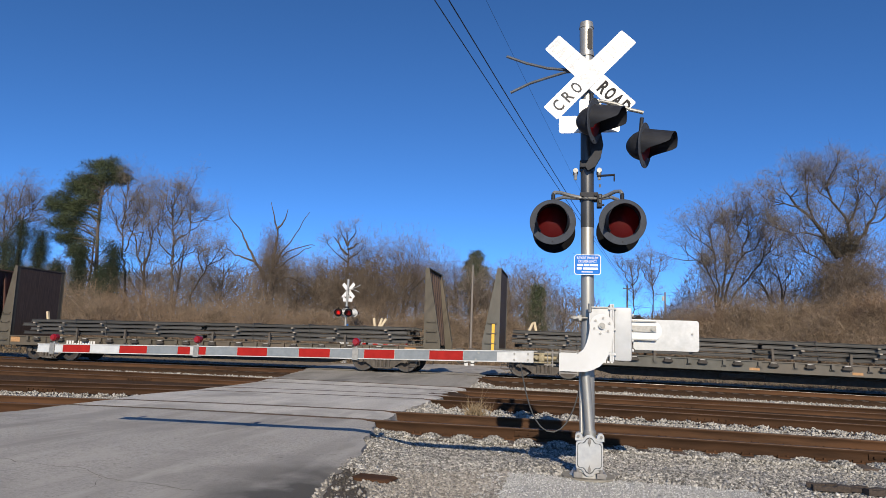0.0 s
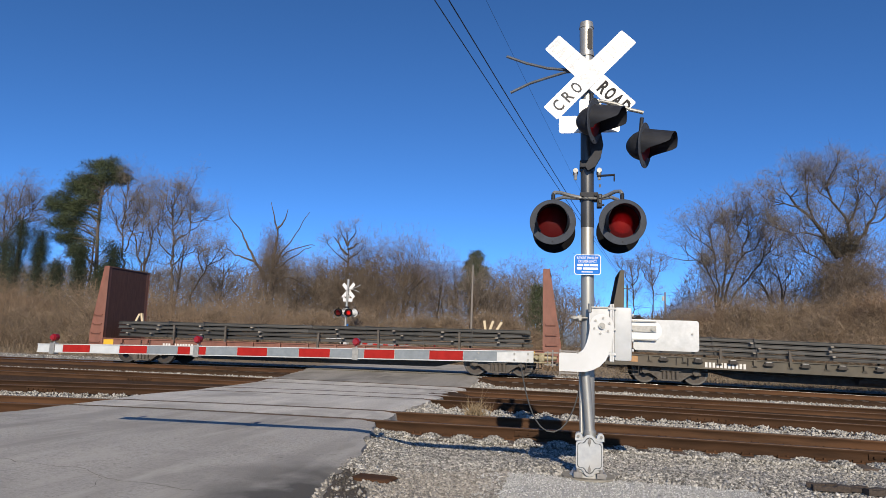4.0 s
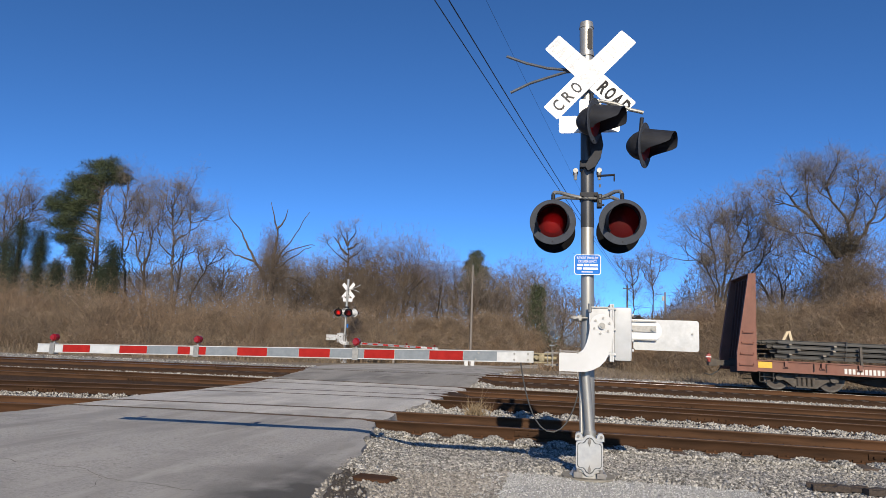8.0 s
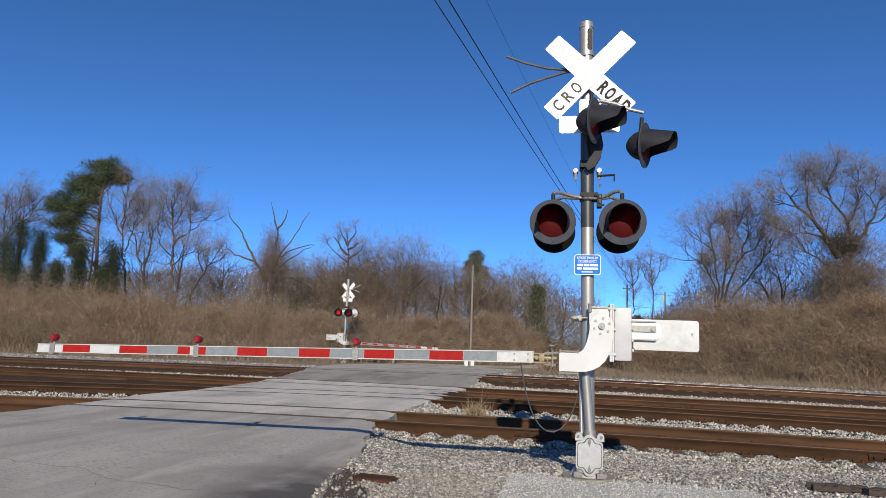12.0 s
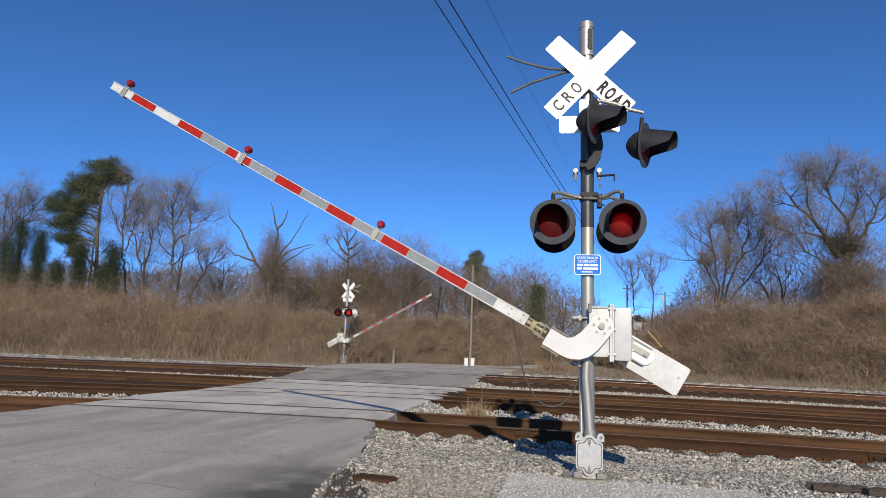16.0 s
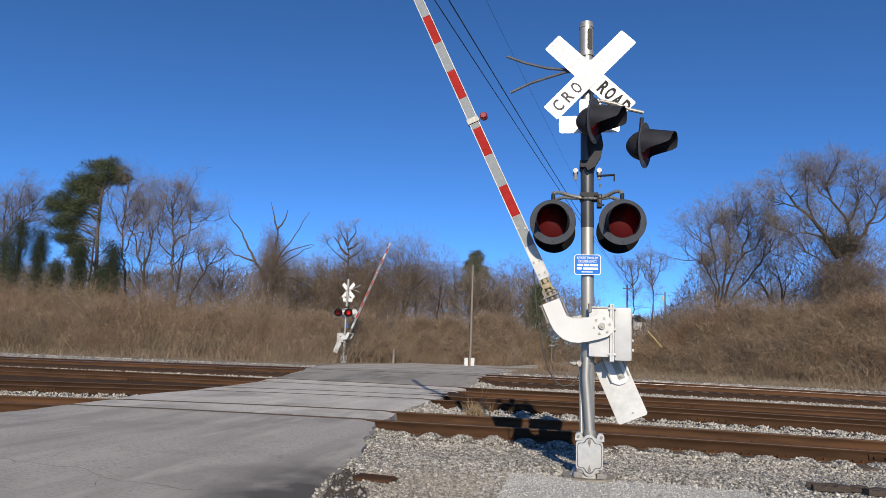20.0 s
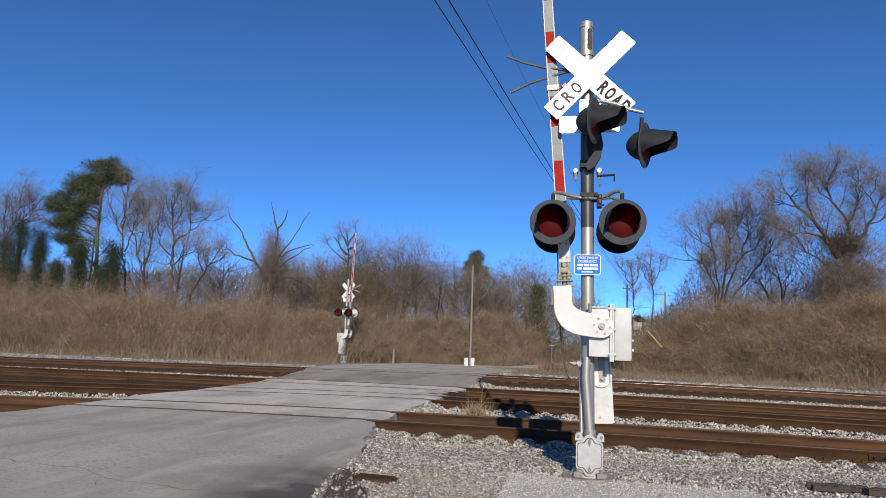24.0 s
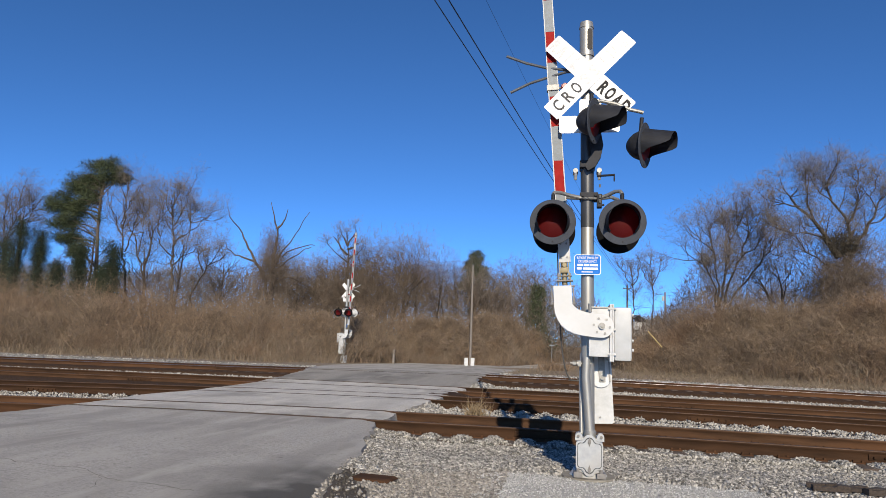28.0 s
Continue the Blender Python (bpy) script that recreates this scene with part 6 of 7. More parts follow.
# the tall forked tree over the bank, and the many-stemmed one beside it
limb_tree(17.3, 46, 3.9, (((0.0, 0.0), (0.1, 2.2), (-0.1, 4.2), (-0.2, 5.1)), ((-0.4, 4.4), (-1.8, 7.1), (-2.6, 8.2), (-3.8, 9.7)), ((-1.8, 7.1), (-2.1, 8.4), (-2.2, 10.2)), ((-2.6, 8.2), (-3.6, 8.3), (-4.5, 8.8)), ((0.0, 4.0), (0.3, 5.5), (0.2, 6.9), (-0.7, 9.6), (-0.9, 10.4)), ((0.2, 6.9), (0.7, 8.4), (0.9, 10.6)), ((0.2, 4.4), (0.8, 5.8), (1.9, 7.9), (2.5, 9.9)), ((1.4, 6.9), (2.9, 7.7)), ((-1.1, 5.8), (-2.2, 6.2), (-3.2, 6.0), (-4.0, 6.4)), ((-0.1, 3.6), (-1.6, 4.4), (-3.1, 5.7)), ((-0.4, 8.2), (-1.4, 9.2), (-1.7, 10.1)), ((1.9, 7.9), (1.6, 9.0), (1.8, 10.0))),
          (0.40, 0.25, 0.09, 0.07, 0.17, 0.09, 0.17, 0.06, 0.08, 0.08, 0.06, 0.06), "tall forked leafless tree with vines round its stem", "forked_tree", M_BARK, 91, 9, 0.9, (56, 2.0, 6.6, 240), grow=(0.9, 2.0), tall=0.87)
limb_tree(10.3, 50, 4.4, (((0.0, 0.0), (-0.3, 1.9), (-0.9, 3.5), (-1.6, 4.8)), ((0.1, 0.0), (0.1, 2.3), (-0.1, 4.4), (-0.4, 6.1)), ((0.2, 0.0), (0.5, 2.7), (0.9, 5.2), (0.8, 7.6)), ((0.4, 0.0), (0.8, 1.9), (1.7, 4.0), (2.2, 6.0), (2.5, 7.6)), ((0.7, 0.0), (1.1, 1.1), (2.4, 2.8), (3.5, 4.4), (4.0, 6.0)), ((-0.1, 4.4), (-1.0, 5.2), (-1.5, 6.1)), ((0.9, 5.2), (1.5, 6.4), (1.7, 7.6)), ((1.7, 4.0), (2.9, 5.2), (3.2, 6.6)), ((-0.9, 3.5), (-1.8, 3.8), (-2.1, 4.5))),
          (0.13, 0.13, 0.14, 0.14, 0.12, 0.06, 0.06, 0.06, 0.05), "spreading leafless tree of many dark stems", "bare_tree", M_BARK, 92, 7, 0.9, grow=(1.0, 2.4))
for x, seed in ((7.3, 93), (9.5, 94)):
    limb_tree(x, 80, 4.9, (((0.0, 0.0), (0.1, 2.9), (-0.1, 5.2), (-0.2, 7.3)), ((0.0, 4.0), (-0.8, 5.3), (-1.1, 6.8)), ((0.0, 4.2), (0.6, 5.5), (0.9, 7.0)), ((0.1, 3.2), (-0.6, 4.0))), (0.13, 0.07, 0.07, 0.05), "slim leafless tree standing alone against the sky", "bare_tree", M_BARK, seed, 7, 0.7, grow=(0.8, 1.9))
# a dark ball of evergreen vine in the fork
clump_rng = np.random.default_rng(15)
t = thing("vine_clump", pose(17.0, 45.8, 8.6), "dull green clump of vine in the fork of a tree", "vine", "woods")
cs = [(clump_rng.normal(0, 0.62), clump_rng.normal(0, 0.35), clump_rng.normal(0, 0.36)) for _ in range(110)]
shared("foliage", leaf_cloud("foliage", cs, (0.22, 0.22, 0.2), 110, 0.06, M_CLUMP, clump_rng, 0.2), t)

# ivy-wrapped trunks
ivy_rng = np.random.default_rng(5)
for x, y, h, w in ((-48.6, 50, 6.8, 0.6), (-42.9, 49.6, 4.8, 0.6), (-46.4, 49, 8.4, 0.8), (-44.6, 49.4, 7.6, 0.5), (-37.2, 49, 6.4, 0.72), (-40.9, 49.8, 6.4, 0.34), (-38.6, 49.8, 4.6, 0.5)):
    z = float(land(x, y))
    t = thing("ivy_trunk", pose(x, y, z), "dead trunk smothered in dark green ivy", "ivy", "woods")
    st = Sticks()
    st.add([(0, 0, -0.4), (0.1, 0, h * 0.5), (0.05, 0.1, h)], (0.2, 0.16, 0.08), 7)
    shared("trunk", st.mesh("trunk", M_BARK), t)
    cs = [(ivy_rng.normal(0, w * 0.45), ivy_rng.normal(0, w * 0.45), ivy_rng.uniform(0.2, h)) for _ in range(170)]
    shared("ivy", leaf_cloud("ivy", cs, (0.24, 0.24, 0.34), 130, 0.085, M_IVY, ivy_rng, 0.5), t)
# a small cedar beside the road bend
t = thing("cedar_bush", pose(-2.6, 58, float(land(-2.6, 58))), "dull green cedar bush at the edge of the brush", "bush", "woods")
st = Sticks()
st.add([(0, 0, -0.3), (0, 0.05, 2.5), (0.05, 0, 5.0)], (0.1, 0.07, 0.02), 6)
shared("trunk", st.mesh("trunk", M_BARK), t)
cs = [(ivy_rng.normal(0, 1.0 * (1 - h / 7)), ivy_rng.normal(0, 1.0 * (1 - h / 7)), h) for h in ivy_rng.uniform(0.8, 6.0, 150)]
shared("crown", leaf_cloud("crown", cs, (0.25, 0.25, 0.25), 40, 0.12, M_NEEDLE, ivy_rng), t)


# ---- brush and grass ----
def blades(name, base, height, lean, width, material, rng, bend=0.5, twigs=0, twig_len=0.35):
    """Many thin stalks of three joints each, with short side twigs."""
    n = len(base)
    h = height[:, None]
    d = np.stack([rng.normal(0, 1, n) * lean, rng.normal(0, 1, n) * lean, np.ones(n)], 1)
    p0 = base
    p1 = p0 + d * h * 0.5
    d2 = d + np.stack([rng.normal(0, bend, n), rng.normal(0, bend, n), np.zeros(n)], 1)
    p2 = p1 + d2 * h * 0.5
    a = rng.uniform(0, 2 * np.pi, n)
    s = np.stack([np.cos(a), np.sin(a), np.zeros(n)], 1) * width[:, None]
    v = np.stack([p0 - s, p0 + s, p1 - s * 0.7, p1 + s * 0.7, p2], 1).reshape(-1, 3)
    i = np.arange(n)[:, None] * 5
    f = np.concatenate([i + np.array((0, 1, 3)), i + np.array((0, 3, 2)), i + np.array((2, 3, 4))])
    vs, fs, off = [v], [f], len(v)
    for _ in range(twigs):
        u = rng.uniform(0.25, 0.95, (n, 1))
        q = np.where(u < 0.5, p0 + (p1 - p0) * u * 2, p1 + (p2 - p1) * (u - 0.5) * 2)
        e = rng.normal(0, 1, (n, 3)) * np.array((1, 1, 0.5)) + np.array((0, 0, 0.55))
        e *= twig_len * rng.uniform(0.4, 1.4, (n, 1)) / np.linalg.norm(e, axis=1)[:, None] * np.minimum(h, 2)
        a = rng.uniform(0, 2 * np.pi, n)
        s = np.stack([np.cos(a), np.sin(a), np.cos(a * 3)], 1) * width[:, None] * 0.5
        vs.append(np.stack([q - s, q + s, q + e], 1).reshape(-1, 3))
        fs.append(off + np.arange(3 * n).reshape(-1, 3))
        off += 3 * n
    return mesh_np(name, np.concatenate(vs), np.concatenate(fs), material)


def spread_points(rng, n, x0, x1, d0, d1, power=1.0):
    x = rng.uniform(x0, x1, n)
    y = brush_edge(x) + d0 + (d1 - d0) * rng.uniform(0, 1, n) ** power
    return np.stack([x, y, land(x, y) - 0.05], 1)


brush_rng = np.random.default_rng(3)
pts = np.concatenate([spread_points(brush_rng, 50000, -64, 30, -0.2, 9.0, 1.5), spread_points(brush_rng, 17000, 4, 24, 1.5, 10.0, 1.0)])
lump = np.clip(0.5 + 0.75 * wave(pts[:, 0], pts[:, 1], 1.25, 21), 0, 1)
edge_d = pts[:, 1] - brush_edge(pts[:, 0])
hts = (0.45 + 1.55 * lump) * (0.55 + 0.45 * sstep(0, 2.0, edge_d)) * brush_rng.uniform(0.6, 1.35, len(pts)) * (1.2 + 0.5 * sstep(-14, -34, pts[:, 0]))
brush = new("brush", blades("brush", pts, hts, 0.40, brush_rng.uniform(0.006, 0.016, len(pts)), M_BRUSH, brush_rng, 0.8, 6, 0.46))
tagged(brush, "dense brown leafless brush and dead weeds on the bank", "brush", kind="stuff")
# pale stalks that arch over the brush
pts = spread_points(brush_rng, 3600, -60, 28, 0.0, 6.0, 1.4)
stalks = new("dead_stalks", blades("dead_stalks", pts, brush_rng.uniform(0.8, 2.0, len(pts)), 0.5, brush_rng.uniform(0.008, 0.016, len(pts)), M_PALESTALK, brush_rng, 1.3, 2, 0.3))
tagged(stalks, "pale arching dead stalks standing in the brush", "dead stalks", kind="stuff")
pts = spread_points(brush_rng, 16000, -60, 26, -2.6, 0.8, 0.8)
keep = (pts[:, 1] > 29.6) & ~((pts[:, 0] > -13.2) & (pts[:, 0] < 3) & (pts[:, 1] < 62))
pts = pts[keep]
grass = new("dry_grass", blades("dry_grass", pts, brush_rng.uniform(0.15, 0.6, len(pts)), 0.35, brush_rng.uniform(0.006, 0.014, len(pts)), M_FOOTGRASS, brush_rng, 0.5, 1, 0.4))
tagged(grass, "pale dry winter grass along the foot of the bank", "grass", kind="stuff")


def shrub(x, y, high, wide, seed):
    """A rounded leafless shrub: canes that fan out from one root, with side twigs."""
    rng = np.random.default_rng(seed)
    n = int(520 * high * wide)
    e = rng.normal(0, 1, (n, 3))
    e[:, 2] = np.abs(e[:, 2]) + 0.15
    e /= np.linalg.norm(e, axis=1)[:, None]
    p = np.stack([rng.normal(0, 0.28 * wide, n), rng.normal(0, 0.28 * wide, n), np.abs(rng.normal(0, 0.3, n)) * high], 1)
    q = e * np.array((wide, wide, high)) * rng.uniform(0.55, 1.03, (n, 1))
    q += rng.normal(0, 0.12, (n, 3))
    m = (p + q) / 2 + np.array((0, 0, 0.16 * high)) + rng.normal(0, 0.1, (n, 3))
    side = np.cross(q - p, rng.normal(0, 1, (n, 3)))
    side *= rng.uniform(0.008, 0.016, (n, 1)) / (np.linalg.norm(side, axis=1)[:, None] + 1e-9)
    tri = [np.stack([p - side, p + side, m], 1), np.stack([m - side * 0.8, m + side * 0.8, q], 1)]
    for _ in range(4):
        u = rng.uniform(0.2, 1.0, (n, 1))
        r = m + (q - m) * u
        tri.append(np.stack([r - side * 0.6, r + side * 0.6, r + unit_rows(rng.normal(0, 1, (n, 3)) + e * 0.8) * rng.uniform(0.15, 0.55, (n, 1))], 1))
    t = thing("shrub", pose(x, y, float(land(x, y)) - 0.05), "rounded brown leafless shrub in the brush", "shrub", "shrubs")
    shared("crown", triangles("crown", np.concatenate(tri).reshape(-1, 3), M_BRUSH), t)


def unit_rows(v):
    return v / (np.linalg.norm(v, axis=1)[:, None] + 1e-9)


shrubs = random.Random(19)
for k in range(34):
    x = -60 + 84 * (k + shrubs.uniform(0.1, 0.9)) / 34
    if -2.2 < x < 4.5:
        continue
    y = float(brush_edge(x)) + shrubs.uniform(1.2, 8.0)
    shrub(x, y, shrubs.uniform(1.3, 2.3), shrubs.uniform(0.9, 1.8), 300 + k)
for k, (x, y, high, wide) in enumerate(((-8.6, 49, 2.4, 1.5), (-6.2, 51, 2.6, 1.7), (-4.4, 52, 2.2, 1.5), (-3.0, 56, 2.3, 1.6), (-7.4, 48, 1.9, 1.3), (-10.4, 48, 2.2, 1.5), (6.0, 52, 2.0, 1.4), (9.0, 45, 2.0, 1.5), (13.5, 39.5, 2.1, 1.6))):
    shrub(x, y, high, wide, 350 + k)
# tuft between the rails of the nearest tracks
k = 460
pts = np.stack([-1.78 + brush_rng.normal(0, 0.07, k), 13.45 + brush_rng.normal(0, 0.07, k), np.full(k, -0.20)], 1)
hts = brush_rng.uniform(0.2, 0.46, k)
hts[:14] *= 1.8
tuft = new("grass_tuft", blades("grass_tuft", pts, hts, 0.30, np.full(k, 0.007), M_STRAW, brush_rng, 0.35))
tagged(tuft, "dry straw-coloured grass tuft growing by the rail", "grass tuft")
# low dead grass and litter on the level ground before the brush
k = 9000
x = brush_rng.uniform(-2.8, 22, k)
y = 30.3 + (brush_edge(x) - 30.3) * brush_rng.random(k)
keep = (y < 52) & (x > road_right(y) + 0.3)
pts = np.stack([x, y, land(x, y) - 0.01], 1)[keep]
litter = new("ground_litter", blades("ground_litter", pts, brush_rng.uniform(0.06, 0.28, len(pts)), 1.3, brush_rng.uniform(0.008, 0.02, len(pts)), M_FOOTGRASS, brush_rng, 0.8, 2, 0.5))
tagged(litter, "flattened dead grass and litter on level ground", "grass", kind="stuff")
# weeds at the far road edge
k = 420
pts = np.stack([-0.9 + brush_rng.normal(0, 0.55, k), 41.0 + brush_rng.normal(0, 0.5, k), np.full(k, -0.06)], 1)
weeds = new("roadside_weeds", blades("roadside_weeds", pts, brush_rng.uniform(0.3, 0.85, k), 0.5, np.full(k, 0.012), M_BRUSH, brush_rng, 0.5, 3))
tagged(weeds, "low tangle of brown weeds at the road edge", "weeds", kind="stuff")

# a haze of fine twigs that closes the woods behind
haze_rng = np.random.default_rng(12)
n = 95000
y = haze_rng.uniform(54, 86, n)
x = haze_rng.uniform(-1.12, 0.52, n) * y
open_gap = np.exp(-((x / y - 0.105) / 0.058) ** 4)
crest = (4.0 + 2.8 * (0.5 + 0.5 * wave(x / y * 60, y * 0.4, 0.55, 51))) * (1 - 0.72 * open_gap) * (1 + 0.35 * sstep(0.12, 0.25, x / y)) * (1 - 0.12 * sstep(-0.5, -0.7, x / y)) * y / 66 + 1.2
pz = land(x, y) + crest * haze_rng.uniform(0, 1, n) ** 1.4
d = haze_rng.normal(0, 1, (n, 3)) * np.array((0.7, 0.7, 0.5)) + np.array((0, 0, 0.75))
d /= np.linalg.norm(d, axis=1)[:, None]
s = np.cross(d, haze_rng.normal(0, 1, (n, 3)))
s /= np.linalg.norm(s, axis=1)[:, None]
ln = haze_rng.uniform(0.4, 1.5, (n, 1))
w = haze_rng.uniform(0.010, 0.026, (n, 1))
p0 = np.stack([x, y, pz], 1)
haze = new("thicket", mesh_np("thicket", np.stack([p0 - s * w, p0 + s * w, p0 + d * ln], 1).reshape(-1, 3), np.arange(3 * n).reshape(-1, 3), M_HAZE))
tagged(haze, "grey tangle of fine bare twigs deep in the woods", "thicket", kind="stuff")


# pale woods far off, closing the gaps between the trunks
n = 70000
y = haze_rng.uniform(96, 128, n)
x = haze_rng.uniform(-1.25, 0.6, n) * y
low = 1 - 0.62 * np.exp(-((x / y - 0.095) / 0.075) ** 4)
crest = (8.2 + 2.6 * wave(x / y * 70, y * 0.2, 0.8, 57)) * low * (1 + 0.32 * sstep(-0.35, -0.8, x / y)) * y / 110
pz = land(x, y) + crest * haze_rng.uniform(0, 1, n) ** 0.85
d = haze_rng.normal(0, 1, (n, 3)) * np.array((0.38, 0.38, 0.3)) + np.array((0, 0, 0.9))
d /= np.linalg.norm(d, axis=1)[:, None]
s = np.cross(d, haze_rng.normal(0, 1, (n, 3)))
s /= np.linalg.norm(s, axis=1)[:, None]
ln, w = haze_rng.uniform(0.8, 2.6, (n, 1)), haze_rng.uniform(0.02, 0.05, (n, 1))
p0 = np.stack([x, y, pz], 1)
far_woods = new("far_woods", mesh_np("far_woods", np.stack([p0 - s * w, p0 + s * w, p0 + d * ln], 1).reshape(-1, 3), np.arange(3 * n).reshape(-1, 3), M_FARWOOD))
tagged(far_woods, "pale grey leafless woods far behind the brush", "woods", kind="stuff")


# ---- poles, wires, small things ----
def utility_pole(at, h, r, label, arms=()):
    p = thing("utility_pole", at, label, "utility pole", "utility poles")
    bm = bmesh.new()
    rod(bm, (0, 0, -0.5), (0, 0, h), r, r * 0.7, 14)
    part("pole", bm, M_POLE, p, smooth=True)
    for z, w in arms:
        bm = bmesh.new()
        box(bm, -w, w, -0.06, 0.06, z - 0.06, z + 0.06)
        part("crossarm", bm, M_POLE, p)
        for x in (-w + 0.1, w - 0.1):
            bm = bmesh.new()
            rod(bm, (x, 0, z + 0.06), (x, 0, z + 0.22), 0.05, 0.04, 8)
            part("insulator", bm, M_CABLEGREY, p)
    return p


utility_pole(pose(-6.3, 44, 0.0), 6.6, 0.085, "weathered grey wooden pole standing in the brush")
for dx in (-0.2, 0.22):
    guard = thing("pole_guard", pose(-6.3 + dx, 43.6, float(land(-6.3 + dx, 43.6)), 0, 0, 12), "low white board beside the foot of a pole", "board", "pole guards")
    bm = bmesh.new()
    box(bm, -0.12, 0.12, -0.03, 0.03, -0.1, 0.55, 0.01)
    part("board", bm, M_WHITEWORN, guard)
far_pole = utility_pole(pose(7.1, 85, 0.0), 9.35, 0.15, "dark wooden utility pole with a short crossarm", ((8.9, 0.5),))
p = utility_pole(pose(11.56, 85, 0.0), 8.6, 0.13, "dark wooden utility pole carrying a white transformer")
bm = bmesh.new()
rod(bm, (-0.28, -0.2, 7.5), (-0.28, -0.2, 8.05), 0.14, seg=14)
part("transformer", bm, M_WHITEWORN, p, "small white pole transformer", smooth=True)


def cable(name, a, b, sag, r, material, label, n=24, ext=0.0):
    a, b = Vector(a), Vector(b)
    pts = []
    for i in range(n + 1):
        u = i / n
        q = a.lerp(b, u)
        q.z -= sag * 4 * u * (1 - u)
        pts.append(q)
    bm = bmesh.new()
    tube(bm, pts, r, 5)
    return tagged(part(name, bm, material), label, "cable", "overhead wires")


for dx, dz, r, sag in ((0.0, 0.0, 0.014, 0.55), (0.42, 0.02, 0.016, 0.62), (1.35, 0.1, 0.004, 0.5)):
    cable("overhead_wire", (-6.38 + dx, -8.0, 9.79 + dz), (7.1 + 0.25 * dx, 85, 9.3 + dz), sag, r, M_CABLE, "black overhead power cable sagging to a far pole")
cable("overhead_wire", (7.1, 85, 8.8), (26.0, 88, 8.2), 0.5, 0.02, M_CABLE, "thin overhead service wire between far poles")
cable("overhead_wire", (7.1, 85, 6.9), (11.56, 85, 6.7), 0.15, 0.02, M_CABLE, "thin overhead service wire between far poles")
cable("overhead_wire", (-7.0, 85, 6.0), (7.1, 85, 6.4), 0.3, 0.02, M_CABLE, "thin overhead service wire between far poles")

M_GUARD = mat("faded_yellow_plastic", (0.36, 0.27, 0.10), (0.46, 0.36, 0.16), 12, 0.6, bump=0.03)
# guy wire with a yellow guard
g = thing("guy_wire", Matrix(), "guy wire with a yellow plastic guard beside the far road", "guy wire")
bm = bmesh.new()
rod(bm, (7.1, 85, 8.6), (5.25, 46.5, 2.62), 0.010, seg=6)
rod(bm, (5.98, 45.5, 1.66), (6.35, 45.0, 0.1), 0.012, seg=6)
part("wire", bm, M_CABLE, g)
bm = bmesh.new()
rod(bm, (5.22, 46.5, 2.66), (5.98, 45.5, 1.64), 0.03, seg=8)
part("guard", bm, M_GUARD, g, "faded yellow plastic guard")

# marker posts and a round sign near the far side of the road
for x, y, h, w in ((-11.05, 42.4, 0.95, 0.07),):
    p = thing("marker_post", pose(x, y, float(land(x, y)) - 0.05), "short grey wooden marker post", "post")
    bm = bmesh.new()
    box(bm, -w, w, -w, w, -0.2, h, 0.01)
    part("post", bm, M_POLE, p)
p = thing("round_sign", pose(-1.03, 44.5, 0.0), "round sign seen from behind on a thin post", "road sign")
bm = bmesh.new()
rod(bm, (0, 0, -0.3), (0, 0, 2.2), 0.022, seg=8)
part("post", bm, M_BOLT, p)
bm = bmesh.new()
prism(bm, disc_points(0.17, 28, 0, 2.28), -0.045, -0.035)
part("sign_face", bm, M_DISC, p)
bm = bmesh.new()
box(bm, -0.16, 0.16, -0.03, 0.03, 1.45, 1.53)
part("small_plate", bm, M_SHEETGREY, p)

# a white house far behind the brush
house = thing("house", pose(8.5, 92, 3.3, 0, 0, 18) @ Matrix.Diagonal((0.55, 0.55, 0.62, 1)), "small white wooden house far behind the brush", "house")
bm = bmesh.new()
box(bm, -3, 3, -2.5, 2.5, 0, 2.8)
part("wall", bm, M_WHITEWORN, house)
bm = bmesh.new()
for sg in (-1, 1):
    prism(bm, [(-3.4, 2.7), (0, 4.4), (3.4, 2.7), (3.4, 2.55), (0, 4.25), (-3.4, 2.55)], sg * 2.9 if sg < 0 else -2.9 + 5.7, (-2.9 if sg < 0 else 2.8) + 0.1)
prism(bm, [(-3.4, 2.7), (0, 4.4), (3.4, 2.7), (3.4, 2.55), (0, 4.25), (-3.4, 2.55)], -2.79, 2.79)
part("roof", bm, M_SHEETGREY, house)
for x in (-1.6, 1.4):
    bm = bmesh.new()
    box(bm, x - 0.4, x + 0.4, -2.53, -2.48, 1.0, 2.1)
    w = part("window", bm, M_BLACK, house)
    bm = bmesh.new()
    box(bm, x - 0.5, x + 0.5, -2.56, -2.50, 0.9, 1.0)
    part("sill", bm, M_WHITE, w)

# cable slung from the gate root to the back of the mast, in short rigid links
CABLE_LINKS, LINK = 22, 0.0795
bm = bmesh.new()
rod(bm, (0, 0, -LINK * 0.58), (0, 0, LINK * 0.58), 0.008, seg=8)
LINK_MESH = bpy.data.meshes.new("cable_link")
bm.to_mesh(LINK_MESH)
bm.free()
LINK_MESH.materials.append(M_CABLE)
gate_cable = [shared("cable_link", LINK_MESH, near_signal) for _ in range(CABLE_LINKS)]


